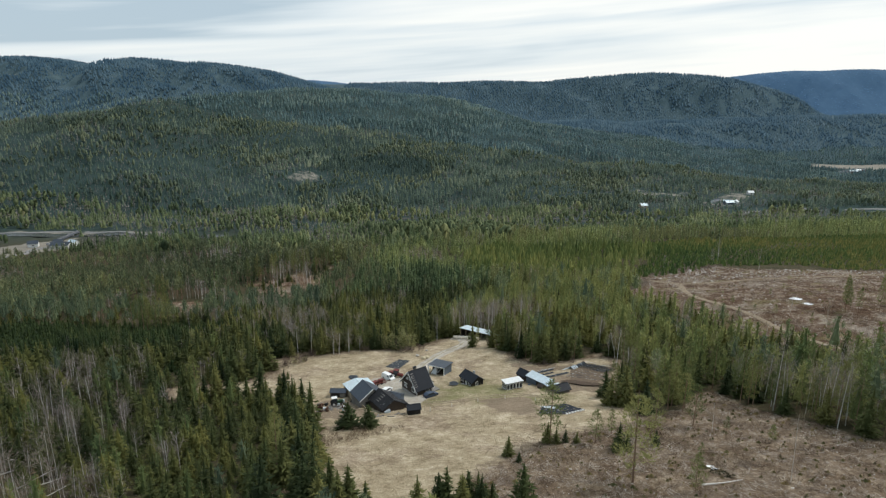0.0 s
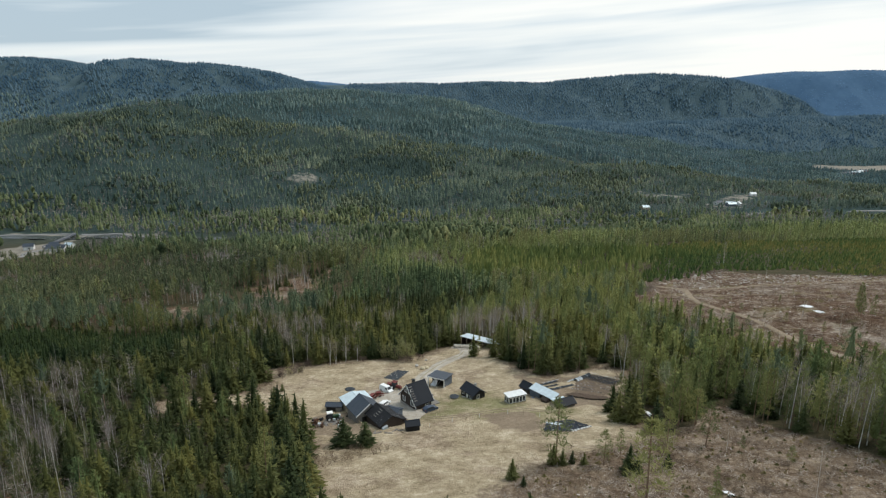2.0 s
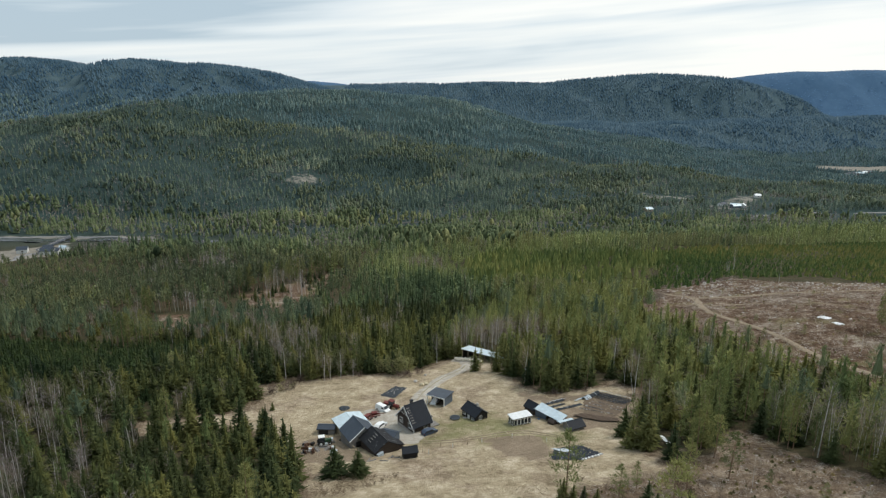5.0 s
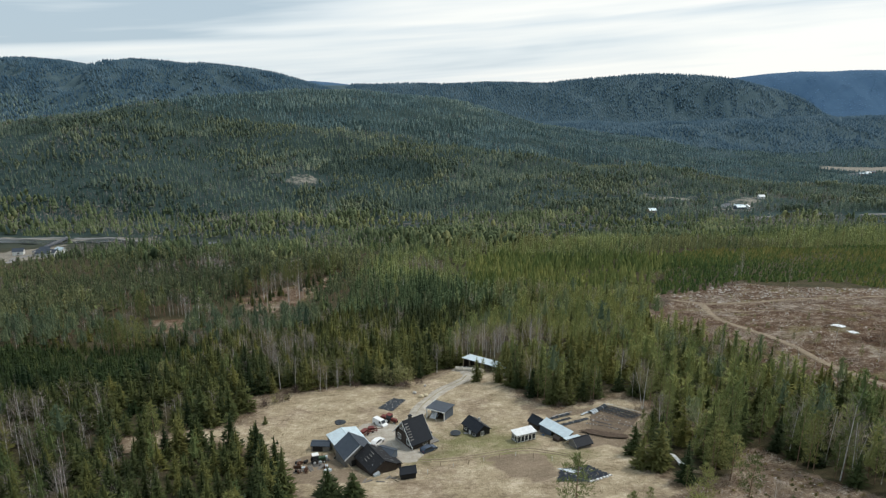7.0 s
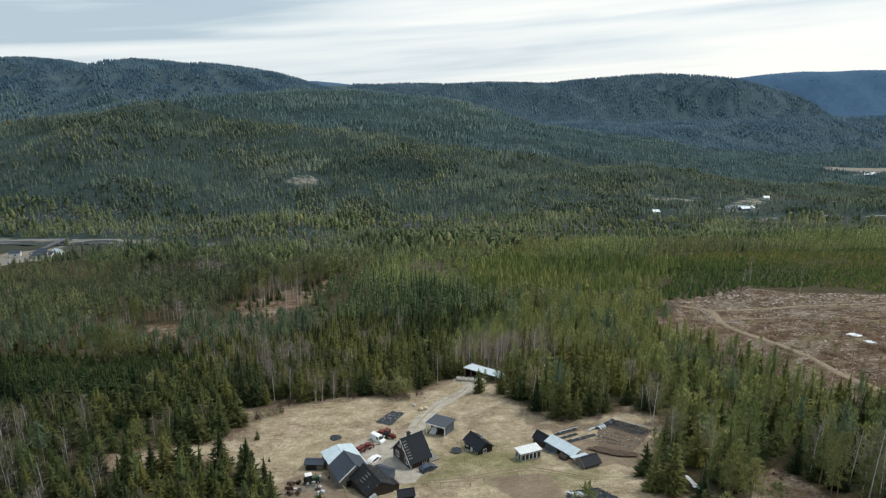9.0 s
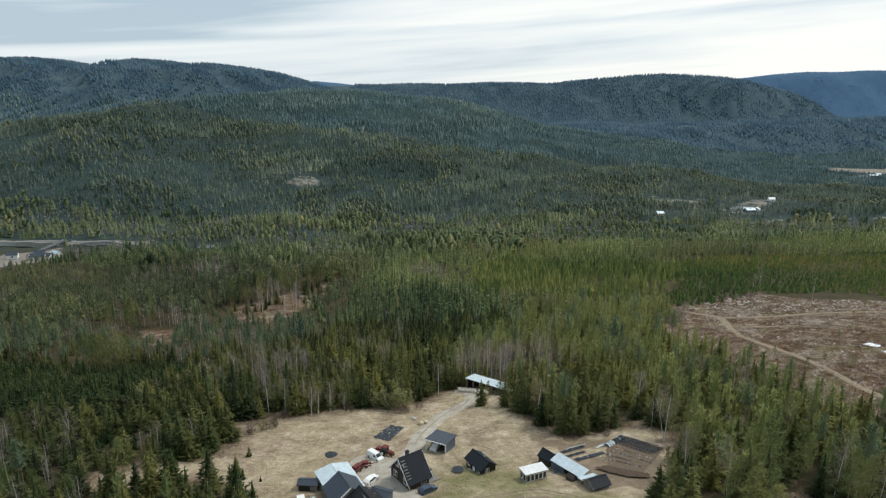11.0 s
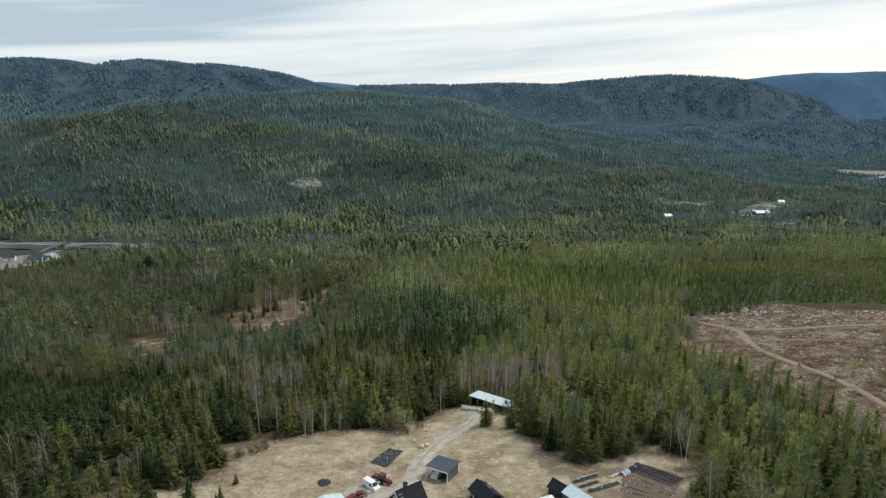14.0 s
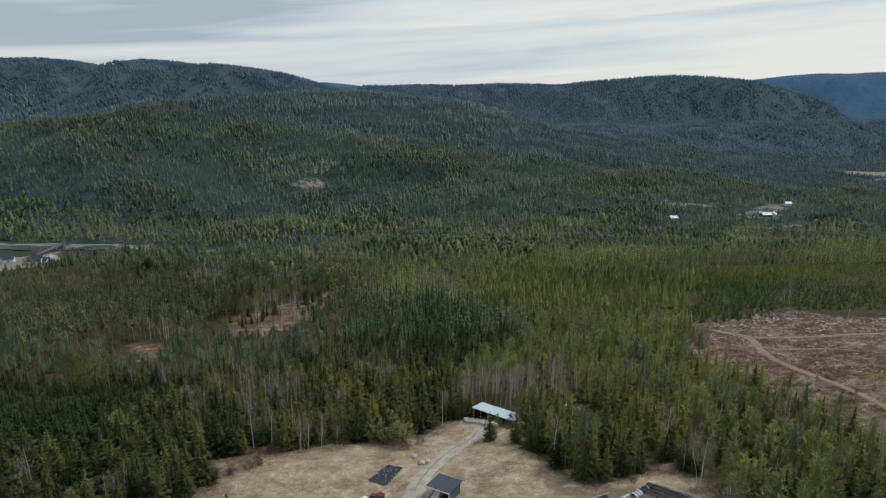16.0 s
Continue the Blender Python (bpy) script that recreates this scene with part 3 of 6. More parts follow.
    w = np.concatenate([np.full(limbs, width * 1.5), np.full(m, width)]) * rg.uniform(0.7, 1.4, limbs + m)
    s = np.cross(q - p, rg.normal(0, 1, (limbs + m, 3)))
    s = s / (np.linalg.norm(s, axis=1)[:, None] + 1e-9) * w[:, None]
    return slips(p + s, p - s, q)


def dome_tree(rings, sides, r, low=0.28, rg=rng):
    """A far pine: an uneven rounded crown."""
    vs, fs, o = [], [], 0
    zs = np.linspace(low, 0.88, rings)
    for k, z in enumerate(zs):
        rr = r * (0.62, 1.0, 0.66)[k if rings == 3 else k + 1]
        a = (np.arange(sides) + rg.uniform(-0.3, 0.3, sides) + 0.5 * k) * 2 * np.pi / sides
        q = rr * rg.uniform(0.7, 1.25, sides)
        vs.append(np.stack([np.cos(a) * q, np.sin(a) * q, z + rg.uniform(-0.07, 0.07, sides)], 1))
        i, j = np.arange(sides), (np.arange(sides) + 1) % sides
        if k < rings - 1:
            fs += [np.stack([i, j, j + sides], 1) + o, np.stack([i, j + sides, i + sides], 1) + o]
        else:
            fs.append(np.stack([i, j, np.full(sides, sides)], 1) + o)
        o += sides
    vs.append(np.array([[0, 0, 1.0]]))
    return np.concatenate(vs), np.concatenate(fs)


def cone_tree(tiers, sides, r, rg=rng, low=0.03):
    """A far tree: ragged skirts one above another."""
    vs, fs, o = [], [], 0
    for k in range(tiers):
        z0, z1 = low + (1 - low) * k / tiers * 0.92, low + (1 - low) * min(1, (k + 1.5) / tiers)
        rr = r * (1 - k / tiers * 0.85)
        a = (np.arange(sides) + rg.uniform(-0.3, 0.3, sides)) * 2 * np.pi / sides
        q = rr * rg.uniform(0.7, 1.2, sides)
        ring = np.stack([np.cos(a) * q, np.sin(a) * q, z0 + rg.uniform(-0.04, 0.05, sides)], 1)
        vs += [ring, np.array([[0, 0, z1]])]
        i = np.arange(sides)
        fs.append(np.stack([i, (i + 1) % sides, np.full(sides, sides)], 1) + o)
        o += sides + 1
    return np.concatenate(vs), np.concatenate(fs)


def scatter(shapes, x, y, hgt, wide, tint, sink=0.15):
    """One big mesh of many trees: each takes one of the shapes, at its own height, width, turn and tint."""
    z = height(x, y) - sink
    which = rng.integers(0, len(shapes), len(x))
    vs, fs, ts, o = [], [], [], 0
    for k, (sv, sf) in enumerate(shapes):
        i = np.flatnonzero(which == k)
        if not len(i):
            continue
        a = rng.uniform(0, 2 * np.pi, len(i))
        ca, sa = np.cos(a)[:, None], np.sin(a)[:, None]
        hw = (hgt[i] * wide[i])[:, None]
        lean = rng.normal(0, 0.012, (len(i), 2))
        vx = (sv[None, :, 0] * ca - sv[None, :, 1] * sa) * hw + sv[None, :, 2] * hgt[i][:, None] * lean[:, :1] + x[i][:, None]
        vy = (sv[None, :, 0] * sa + sv[None, :, 1] * ca) * hw + sv[None, :, 2] * hgt[i][:, None] * lean[:, 1:] + y[i][:, None]
        vz = sv[None, :, 2] * hgt[i][:, None] + z[i][:, None]
        vs.append(np.stack([vx, vy, vz], -1).reshape(-1, 3))
        fs.append((sf[None] + (np.arange(len(i)) * len(sv))[:, None, None]).reshape(-1, 3) + o)
        ts.append(np.clip(tint[i][:, None] + np.repeat(rng.normal(0, 0.07, len(sv) // 3 + 1), 3)[None, :len(sv)], 0, 1).ravel())
        o += len(i) * len(sv)
    return np.concatenate(vs), np.concatenate(fs), np.concatenate(ts)


# ---- trees: where they stand ----


def wave(x, y, s, ph):
    return 0.5 + 0.25 * (np.sin(x / s + 1.7 * np.sin(y / (s * 1.3) + ph)) + np.sin(y / (s * 0.8) + 1.4 * np.sin(x / (s * 1.1) + 2 * ph) + ph))


def spots(y0, y1, step, half=0.74, extra=24):
    """Jittered places in a wedge of the land between two distances."""
    xs = np.arange(-(half * y1 + extra), half * y1 + extra, step)
    ys = np.arange(y0, y1, step)
    x, y = np.meshgrid(xs, ys)
    x, y = x.ravel(), y.ravel()
    x = x + rng.uniform(-0.48, 0.48, len(x)) * step
    y = y + rng.uniform(-0.48, 0.48, len(y)) * step
    k = (np.abs(x) < half * y + extra) & (y >= y0) & (y < y1)
    return x[k], y[k]


OPEN = (MEADOW, FELLED_NEAR, FELLED_EAST, FELLED_WEST, FELLED_GAP, VALLEY_OPEN, VALLEY_PATCH, VALLEY_FIELD, FAR_FIELD, FAR_CLEARING, VALLEY_ROAD)
PLANTED = (PLANTED_EAST, PLANTED_MID, PLANTED_WEST)


def open_depth(x, y):
    return np.maximum.reduce([poly_inside(x, y, p) for p in OPEN])


def planted_depth(x, y):
    return np.maximum.reduce([poly_inside(x, y, p) for p in PLANTED]) + 34 * (wave(x, y, 17, 0.6) - 0.5)


def kinds(x, y):
    """0 spruce, 1 pine, 2 bare birch: by stands."""
    n = len(x)
    pine = np.clip(2.6 * (wave(x, y, 70, 0.4) - 0.45), 0.04, 0.9)
    pine = np.maximum(pine, 0.70 * smooth(15, 60, x) * (1 - smooth(280, 400, y)))
    pine = np.where((x < -60) & (y > 285) & (y < 600), np.maximum(pine, 0.80), pine)
    bare = np.clip(3.2 * (wave(x, y, 34, 1.9) - 0.66), 0.025, 0.8)
    low = smooth(1700, 900, y)
    far_bare = np.clip(1.7 * (patches(x, y, 30, 8) - 0.46) + 0.20 * smooth(0.0, 0.25, x / y), 0.05, 0.60) * (0.45 + 0.55 * low)
    bare = np.where(y > 860, far_bare, bare)
    bare = np.where(poly_inside(x, y, BARE_SLOPE) > -25, 0.8, bare)
    pine = np.where(y > 700, np.clip(1.8 * (patches(x, y, 60, 4) - 0.35), 0.04, 0.85), pine)
    bare = np.where((y > 690) & (y < 860), np.maximum(bare, 0.10 + 0.75 * patches(x, y, 22, 17)), bare)
    bare = np.where((y > 690) & (y < 800) & (x < -150) & (x > -440), np.maximum(bare, 0.6), bare)
    bare = np.where((x < -230) & (y > 690) & (y < 1080), np.maximum(bare, 0.18 + 0.55 * patches(x, y, 14, 19)), bare)
    bare = np.where(poly_inside(x, y, HAMLET) > -70, 0.6 * wave(x, y, 20, 0.4) + 0.25, bare)
    bare = np.where((x > 45) & (y < 260), np.clip(0.2 * bare + 0.9 * (wave(x, y, 14, 0.9) - 0.42), 0.08, 0.40), bare)
    bare = np.where((x < -45) & (y < 140), np.where(((x + 62) + 1.2 * (y - 96) < 0) & (y < 102), 0.35, 0.07), bare)
    bare = np.where((x > 0) & (y > 300) & (y < 610), np.minimum(bare, 0.10), bare)
    bare = np.where((x > -12) & (x < 60) & (y > 196) & (y < 252), 0.03, bare)
    bare = np.where((x > 2) & (x < 36) & (y > 252) & (y < 270), np.maximum(bare, 0.45), bare)
    pine = np.where((x > 15) & (x < 60) & (y > 196) & (y < 252), 0.3, pine)
    bare = np.where((x < -20) & (x > -120) & (y > 215) & (y < 330), np.maximum(bare, np.clip(2.0 * (wave(x, y, 16, 0.3) - 0.45), 0.05, 0.6)), bare)
    knoll = poly_inside(x, y, KNOLL) > 0
    bare, pine = np.where(knoll, 0.02, bare), np.where(knoll, 0.05, pine)
    pine = np.where((x < -22) & (y < 180), 0.10, pine)
    bare = np.where(poly_inside(x, y, BARE_CORNER) > 0, 0.62, bare)
    dark = poly_inside(x, y, DARK_STAND) + 20 * (wave(x, y, 9, 0.6) - 0.5) > 0
    bare, pine = np.where(dark, 0.02, bare), np.where(dark, 0.04, pine)
    green = (x > 2) & (x < 115) & (y > 246) & (y < 400) & ~dark
    pine = np.where(green, np.maximum(pine, 0.82), pine)
    bare = np.where((x > 3) & (x < 42) & (y > 242) & (y < 267), 0.8, bare)
    bare = np.where((x < -75) & (y > 130) & (y < 200), np.clip(1.6 * (patches(x, y, 11, 6) - 0.35), 0.05, 0.6), bare)
    u = rng.uniform(0, 1, n)
    kd = np.where(u < bare, 2, np.where(u < bare + (1 - bare) * pine, 1, 0))
    old = ((x < -60) & (y > 255) & (y < 610)) | (rng.uniform(0, 1, n) < 0.10)
    return np.where((kd == 1) & old & (y < seam(x, y)), 3, kd)


SP0 = [spruce_crown(185, r, 0.04, 0.090) for r in (0.19, 0.23, 0.26, 0.21, 0.28)]
SPN = [spruce_crown(300, r, 0.03, 0.066, arms=8, levels=13) for r in (0.19, 0.23, 0.26, 0.21, 0.28)]
SP1 = [spruce_crown(46, r, 0.03, 0.15, levels=6, arms=5) for r in (0.18, 0.21, 0.24)]
SP2 = [cone_tree(3, 5, r) for r in (0.16, 0.19, 0.23)]
SP4 = [cone_tree(1, 4, r) for r in (0.22, 0.26)]
SP3 = [cone_tree(2, 5, r) for r in (0.19, 0.23)]
PI0 = [pine_crown(18, 13, 0.165 + 0.02 * k, 0.08 + 0.05 * k, 0.058, peak=0.22) for k in range(4)]
PI1 = [pine_crown(9, 8, 0.17, 0.10 + 0.05 * k, 0.075, peak=0.25, slim=0.26) for k in range(3)]
OP0 = [pine_crown(15, 16, 0.16 + 0.02 * k, 0.50 - 0.03 * k, 0.048, peak=0.45) for k in range(4)]
OP1 = [pine_crown(10, 9, 0.165, 0.48 - 0.03 * k, 0.070, peak=0.45, slim=0.24) for k in range(3)]
DO2 = [dome_tree(3, 4, r, 0.2) for r in (0.14, 0.165, 0.19)]
DO3 = [dome_tree(2, 5, r, 0.2) for r in (0.17, 0.20)]
TW0 = [twig_crown(120, 0.17 + 0.02 * k, 0.22, width=0.0022) for k in range(4)]
TW1 = [twig_crown(56, 0.18, 0.20, width=0.0046, per=6) for _ in range(3)]
TWV = [twig_crown(14, 0.11, 0.10, width=0.028, per=3) for _ in range(3)]
STEM0 = [stem(1.0, 0.012, 0.002, 5, s) for s in (0.0, 0.03, -0.03)]
STEM1 = [stem(0.9, 0.012, 0.005, 3, s, -0.02) for s in (0.0, 0.02)]
BSTEM0 = [stem(1.0, 0.0085, 0.0015, 5, s) for s in (0.0, 0.05, -0.06)]
BSTEM1 = [stem(0.9, 0.008, 0.003, 3, s, -0.02) for s in (0.0, 0.03)]


def stuff(name, mesh, mat, label, category):
    me = fast_mesh(name, mesh[0], mesh[1], any(w in name for w in ("valley", "hill", "ridge")), tint=mesh[2])
    me.materials.append(mat)
    return tagged(new(name, me), label, category, kind="stuff")


def forest_band(y0, y1, step, shapes, stems, tall, name, mats, keep=None):
    x, y = spots(y0, y1, step)
    od = open_depth(x, y)
    k = (od < -1.5) & (planted_depth(x, y) < 0) & (poly_inside(x, y, COPSE_GAP) < 0)
    k &= (poly_inside(x, y, FELLED_EAST) < -20) | (y < 296) | (x < 112) | (rng.uniform(0, 1, len(x)) < 0.05)
    k &= (poly_inside(x, y, RIVERSIDE) < 0) | (rng.uniform(0, 1, len(x)) < 0.12)
    k &= (poly_inside(x, y, VALLEY_RIVER) < 0) | (rng.uniform(0, 1, len(x)) < 0.05)
    k &= (np.maximum(poly_inside(x, y, BARE_SLOPE), poly_inside(x, y, BARE_EAST)) < 0) | (rng.uniform(0, 1, len(x)) < 0.12)
    k &= (poly_inside(x, y, HAMLET) < 0) | (rng.uniform(0, 1, len(x)) < 0.22)
    k &= (poly_inside(x, y, HOLLOW) < 0)
    k &= ~((x < -60) & (y > 285) & (y < 610)) | (rng.uniform(0, 1, len(x)) < 0.66)
    if keep is not None:
        k &= keep(x, y)
    x, y = x[k], y[k]
    kd = kinds(x, y)
    for code, (word, shp, mat, lab) in enumerate(zip(("spruce", "pine", "birch", "tall_pine"), shapes, mats, ("dark green spruce", "olive green pine", "bare grey birch", "tall round-crowned pine"))):
        i = np.flatnonzero(kd == code)
        n = len(i)
        lift = 0.70 + 0.55 * wave(x[i], y[i], 46, 3.0)
        h = tall * (0.92, 0.95, 0.86, 1.25 if y0 < 300 else 1.0)[code] * lift * rng.uniform(0.5, 1.2, n)
        h = h * np.where(np.maximum(poly_inside(x[i], y[i] - 18, FELLED_WEST), poly_inside(x[i], y[i] - 14, FELLED_GAP)) > -6, 1.35, np.where(np.maximum(poly_inside(x[i], y[i] + 14, FELLED_WEST), poly_inside(x[i], y[i] + 12, FELLED_GAP)) > -4, 0.55, 1.0))
        young = np.maximum(poly_inside(x[i], y[i], PLANTED_EAST), poly_inside(x[i], y[i], PLANTED_MID))
        h = h * (0.42 + 0.58 * smooth(-6, 42, -young))
        w = rng.uniform(0.85, 1.2, n) * (1.3 if y0 > 500 else 1.0)
        if y0 > 500:
            tint = 0.24 + 0.30 * patches(x[i], y[i], 38, 12) + 0.20 * (patches(x[i], y[i], 11, 13) - 0.5) + rng.uniform(-0.11, 0.11, n) + 0.10 * smooth(1400, 1700, y[i]) * (x[i] < 150) - 0.35 * (poly_inside(x[i], y[i], KNOLL) > 0) - 0.12 * smooth(-0.25, -0.40, x[i] / y[i]) * (y[i] < 1300)
        else:
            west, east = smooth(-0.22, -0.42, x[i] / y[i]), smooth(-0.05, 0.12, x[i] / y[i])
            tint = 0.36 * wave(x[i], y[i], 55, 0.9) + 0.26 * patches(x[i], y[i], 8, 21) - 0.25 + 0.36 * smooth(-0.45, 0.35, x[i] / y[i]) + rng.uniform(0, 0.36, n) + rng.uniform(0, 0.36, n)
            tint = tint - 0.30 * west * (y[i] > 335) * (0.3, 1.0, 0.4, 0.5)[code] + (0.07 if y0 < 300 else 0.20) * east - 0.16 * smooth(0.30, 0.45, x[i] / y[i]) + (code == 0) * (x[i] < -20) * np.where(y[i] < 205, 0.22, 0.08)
        tint = tint - (0.20 * (poly_inside(x[i], y[i], DARK_STAND) > -4) if code == 0 else 0.0)
        tint = np.clip(tint, 0, 1)
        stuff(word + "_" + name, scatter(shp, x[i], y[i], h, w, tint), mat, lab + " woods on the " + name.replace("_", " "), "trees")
        if stems and code:
            stuff(word + "_stems_" + name, scatter(stems[code == 2], x[i], y[i], h, np.ones(n), tint), (None, mat_pinebark, mat_birchbark, mat_pinebark)[code], ("", "brown pine stems", "pale birch stems", "tall brown pine stems")[code] + " in the " + name.replace("_", " "), "tree trunks")


quartet = (mat_spruce, mat_pine, mat_twig, mat_oldpine)


def near_edge(x, y):
    return (np.maximum(poly_inside(x, y, MEADOW), poly_inside(x, y, FELLED_NEAR)) > -5.6) & (y > 88)


def seam(x, y):
    return 572 + 80 * patches(x, y, 16, 41)


forest_band(62, 150, 3.55, (SPN, PI0, TW0, OP0), (STEM0, BSTEM0), 11.0, "upper_meadow_slope", quartet, lambda x, y: ~near_edge(x, y))
forest_band(150, 335, 3.55, (SP0, PI0, TW0, OP0), (STEM0, BSTEM0), 11.0, "near_slope", quartet, lambda x, y: ~near_edge(x, y))
forest_band(335, 665, 4.6, (SP1, PI1, TW1, OP1), (STEM1, BSTEM1), 13.0, "middle_slope", (mat_middle, mat_midpine, mat_twig, mat_midpine), lambda x, y: y < seam(x, y))
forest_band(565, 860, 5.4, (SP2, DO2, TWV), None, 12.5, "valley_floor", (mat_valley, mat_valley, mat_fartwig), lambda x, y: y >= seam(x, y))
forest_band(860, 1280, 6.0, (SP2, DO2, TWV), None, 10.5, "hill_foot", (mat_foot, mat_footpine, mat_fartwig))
forest_band(1280, 2050, 7.6, (SP3, DO3, TWV), None, 10.0, "hill", (mat_far_haze, mat_farpine_haze, mat_fartwig))

# the wood under and behind the camera's first place
x, y = spots(-110, 46, 5.4, 0.25, 150)
n = len(x)
stuff("spruce_upper_slope", scatter(SP2, x, y, 13 * rng.uniform(0.5, 1.2, n), rng.uniform(0.85, 1.2, n), rng.uniform(0, 1, n)), mat_spruce, "dark green spruce woods on the upper slope", "trees")

# young plantations
for name, poly, y0, y1, step, tall, mat, label in (
        ("young_spruces_on_shoulder", PLANTED_EAST, 300, 510, 2.3, 2.7, mat_young, "yellow-green young spruce plantation on the shoulder"),
        ("young_spruces_in_middle", PLANTED_MID, 335, 570, 3.4, 7.0, mat_bright, "bright green young spruces in the middle forest"),
        ("young_spruces_in_west", PLANTED_WEST, 185, 300, 2.5, 5.2, mat_fresh, "dense green young spruces below the pine stand")):
    x, y = spots(y0, y1, step)
    k = (poly_inside(x, y, poly) + 34 * (wave(x, y, 17, 0.6) - 0.5) > 0) & (rng.uniform(0, 1, len(x)) < 0.35 + wave(x, y, 26, 1.1))
    x, y = x[k], y[k]
    n = len(x)
    stuff(name, scatter(SP1 if "west" in name else SP2, x, y, tall * rng.uniform(0.5, 1.3, n) * (0.6 + 0.8 * wave(x, y, 21, 0.5)), rng.uniform(1.1, 1.6, n) * (1.5 if "shoulder" in name else 1.0), np.clip(rng.uniform(0, 0.5, n) + 0.45 * wave(x, y, 30, 2.2) - 0.1 + 0.25 * smooth(120, 230, x) + (0.22 if "middle" in name else 0.0), 0, 1)), mat, label, "trees")

# the far ridges, their needles blued to imitate haze
for name, y0, y1, step, mat in (("west_ridge", 1750, 2560, 10.5, mat_ridge_haze), ("east_ridge", 2050, 3200, 11.5, mat_ridge_haze), ("blue_ridge", 3350, 4050, 19.0, mat_blue_haze)):
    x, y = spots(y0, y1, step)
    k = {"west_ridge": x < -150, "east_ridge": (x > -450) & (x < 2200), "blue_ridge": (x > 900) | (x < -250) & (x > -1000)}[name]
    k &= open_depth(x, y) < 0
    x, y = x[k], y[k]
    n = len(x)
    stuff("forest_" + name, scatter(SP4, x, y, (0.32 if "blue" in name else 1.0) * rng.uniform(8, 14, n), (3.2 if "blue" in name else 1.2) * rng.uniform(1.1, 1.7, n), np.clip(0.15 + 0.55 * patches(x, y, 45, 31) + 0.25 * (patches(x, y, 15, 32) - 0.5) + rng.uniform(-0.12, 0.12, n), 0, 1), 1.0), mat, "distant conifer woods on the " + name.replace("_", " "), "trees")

# ---- single trees round the meadow ----


def part(name, mesh, material, parent, label=""):
    """One mesh object under a thing or a part; mesh is a bmesh or a finished mesh."""
    if isinstance(mesh, bmesh.types.BMesh):
        me = bpy.data.meshes.new(name)
        mesh.normal_update()
        mesh.to_mesh(me)
        mesh.free()
    else:
        me = mesh
    if not me.materials:
        me.materials.append(material)
    ob = new(name, me)
    ob.parent = parent
    if label:
        ob["label"] = label
    return ob


def tri_mesh(name, shape):
    return fast_mesh(name, shape[0], shape[1])




def bush_crown():
    """Several leaning sprays of twigs from one root, with gaps between them."""
    sprays = []
    for k in range(7):
        a, tall = rng.uniform(0, 2 * np.pi), rng.uniform(0.6, 1.0)
        v, f = clump_crown(130, 0.19, 0.10, tall, 0.040, up=1.2, slim=0.16)
        v = v + np.stack([np.cos(a) * 0.30 * v[:, 2], np.sin(a) * 0.30 * v[:, 2], 0 * v[:, 2]], 1)
        sprays.append((v, f))
    return join(*sprays)


TREES = {}
for kind_word, crowns, stems_, cmat, smat in (
        ("spruce_tree", [spruce_crown(300, r, 0.02, 0.070, arms=9, levels=14) for r in (0.17, 0.20, 0.16, 0.22)], [stem(0.97, 0.014, 0.002)], mat_spruce1, mat_bark),
        ("pine_tree", [pine_crown(26, 42, 0.135 + 0.02 * k, 0.14 + 0.08 * k, 0.027, peak=0.30, slim=0.17, inner=0) for k in range(3)], STEM0, mat_pine1, mat_pinebark),
        ("birch_tree", [twig_crown(190, 0.17 + 0.02 * k, 0.34, width=0.0016) for k in range(3)], [stem(1.0, 0.010, 0.002, 6, 0.03), stem(1.0, 0.011, 0.002, 6, -0.05), join(stem(1.0, 0.012, 0.002, 6, 0.06), stem(0.80, 0.007, 0.002, 5, -0.16))], mat_twig1, mat_birchbark),
        ("willow_tree", [bush_crown() for k in range(3)], [join(stem(0.8, 0.02, 0.004, 5, 0.10), stem(0.75, 0.02, 0.004, 5, -0.22), stem(0.7, 0.018, 0.004, 5, 0.3))], mat_bud, mat_bark)):
    TREES[kind_word] = []
    for k, crown in enumerate(crowns):
        cm, sm = tri_mesh("crown", crown), tri_mesh("trunk", stems_[k % len(stems_)])
        cm.materials.append(cmat), sm.materials.append(smat)
        TREES[kind_word].append((sm, cm))

TREE_WORDS = {"spruce_tree": "slender dark green spruce", "pine_tree": "tall olive green pine", "birch_tree": "bare white-stemmed birch", "willow_tree": "broad yellow-green willow bush"}


def tree(kind_word, x, y, h, wide=1.0, place="at the edge of the meadow"):
    sm, cm = TREES[kind_word][rng.integers(0, len(TREES[kind_word]))]
    top = new(kind_word)
    part("trunk", sm, None, top)
    part("crown", cm, None, top)
    top.matrix_basis = pose(x, y, float(height(x, y)) - 0.1, rng.normal(0, 0.9), rng.normal(0, 0.9), rng.uniform(0, 360)) @ Matrix.Diagonal((h * wide, h * wide, h, 1))
    size = "young " if h < 5 else ""
    return tagged(top, size + TREE_WORDS[kind_word] + " " + place, "tree", "trees round the meadow")


ex, ey = spots(80, 300, 3.55)
ek = (open_depth(ex, ey) < -1.2) & near_edge(ex, ey) & (poly_inside(ex, ey, COPSE_GAP) < 0) & (planted_depth(ex, ey) < 0)
ex, ey = ex[ek], ey[ek]
for tx, ty, kd in zip(ex, ey, kinds(ex, ey)):
    edge = tx > 60 and ty < 165
    kd = 1 if kd == 3 else kd
    word = ("spruce_tree", "pine_tree", "birch_tree")[kd]
    if edge and kd == 2 and rng.uniform() < 0.6:
        kd, word = 1, "pine_tree"
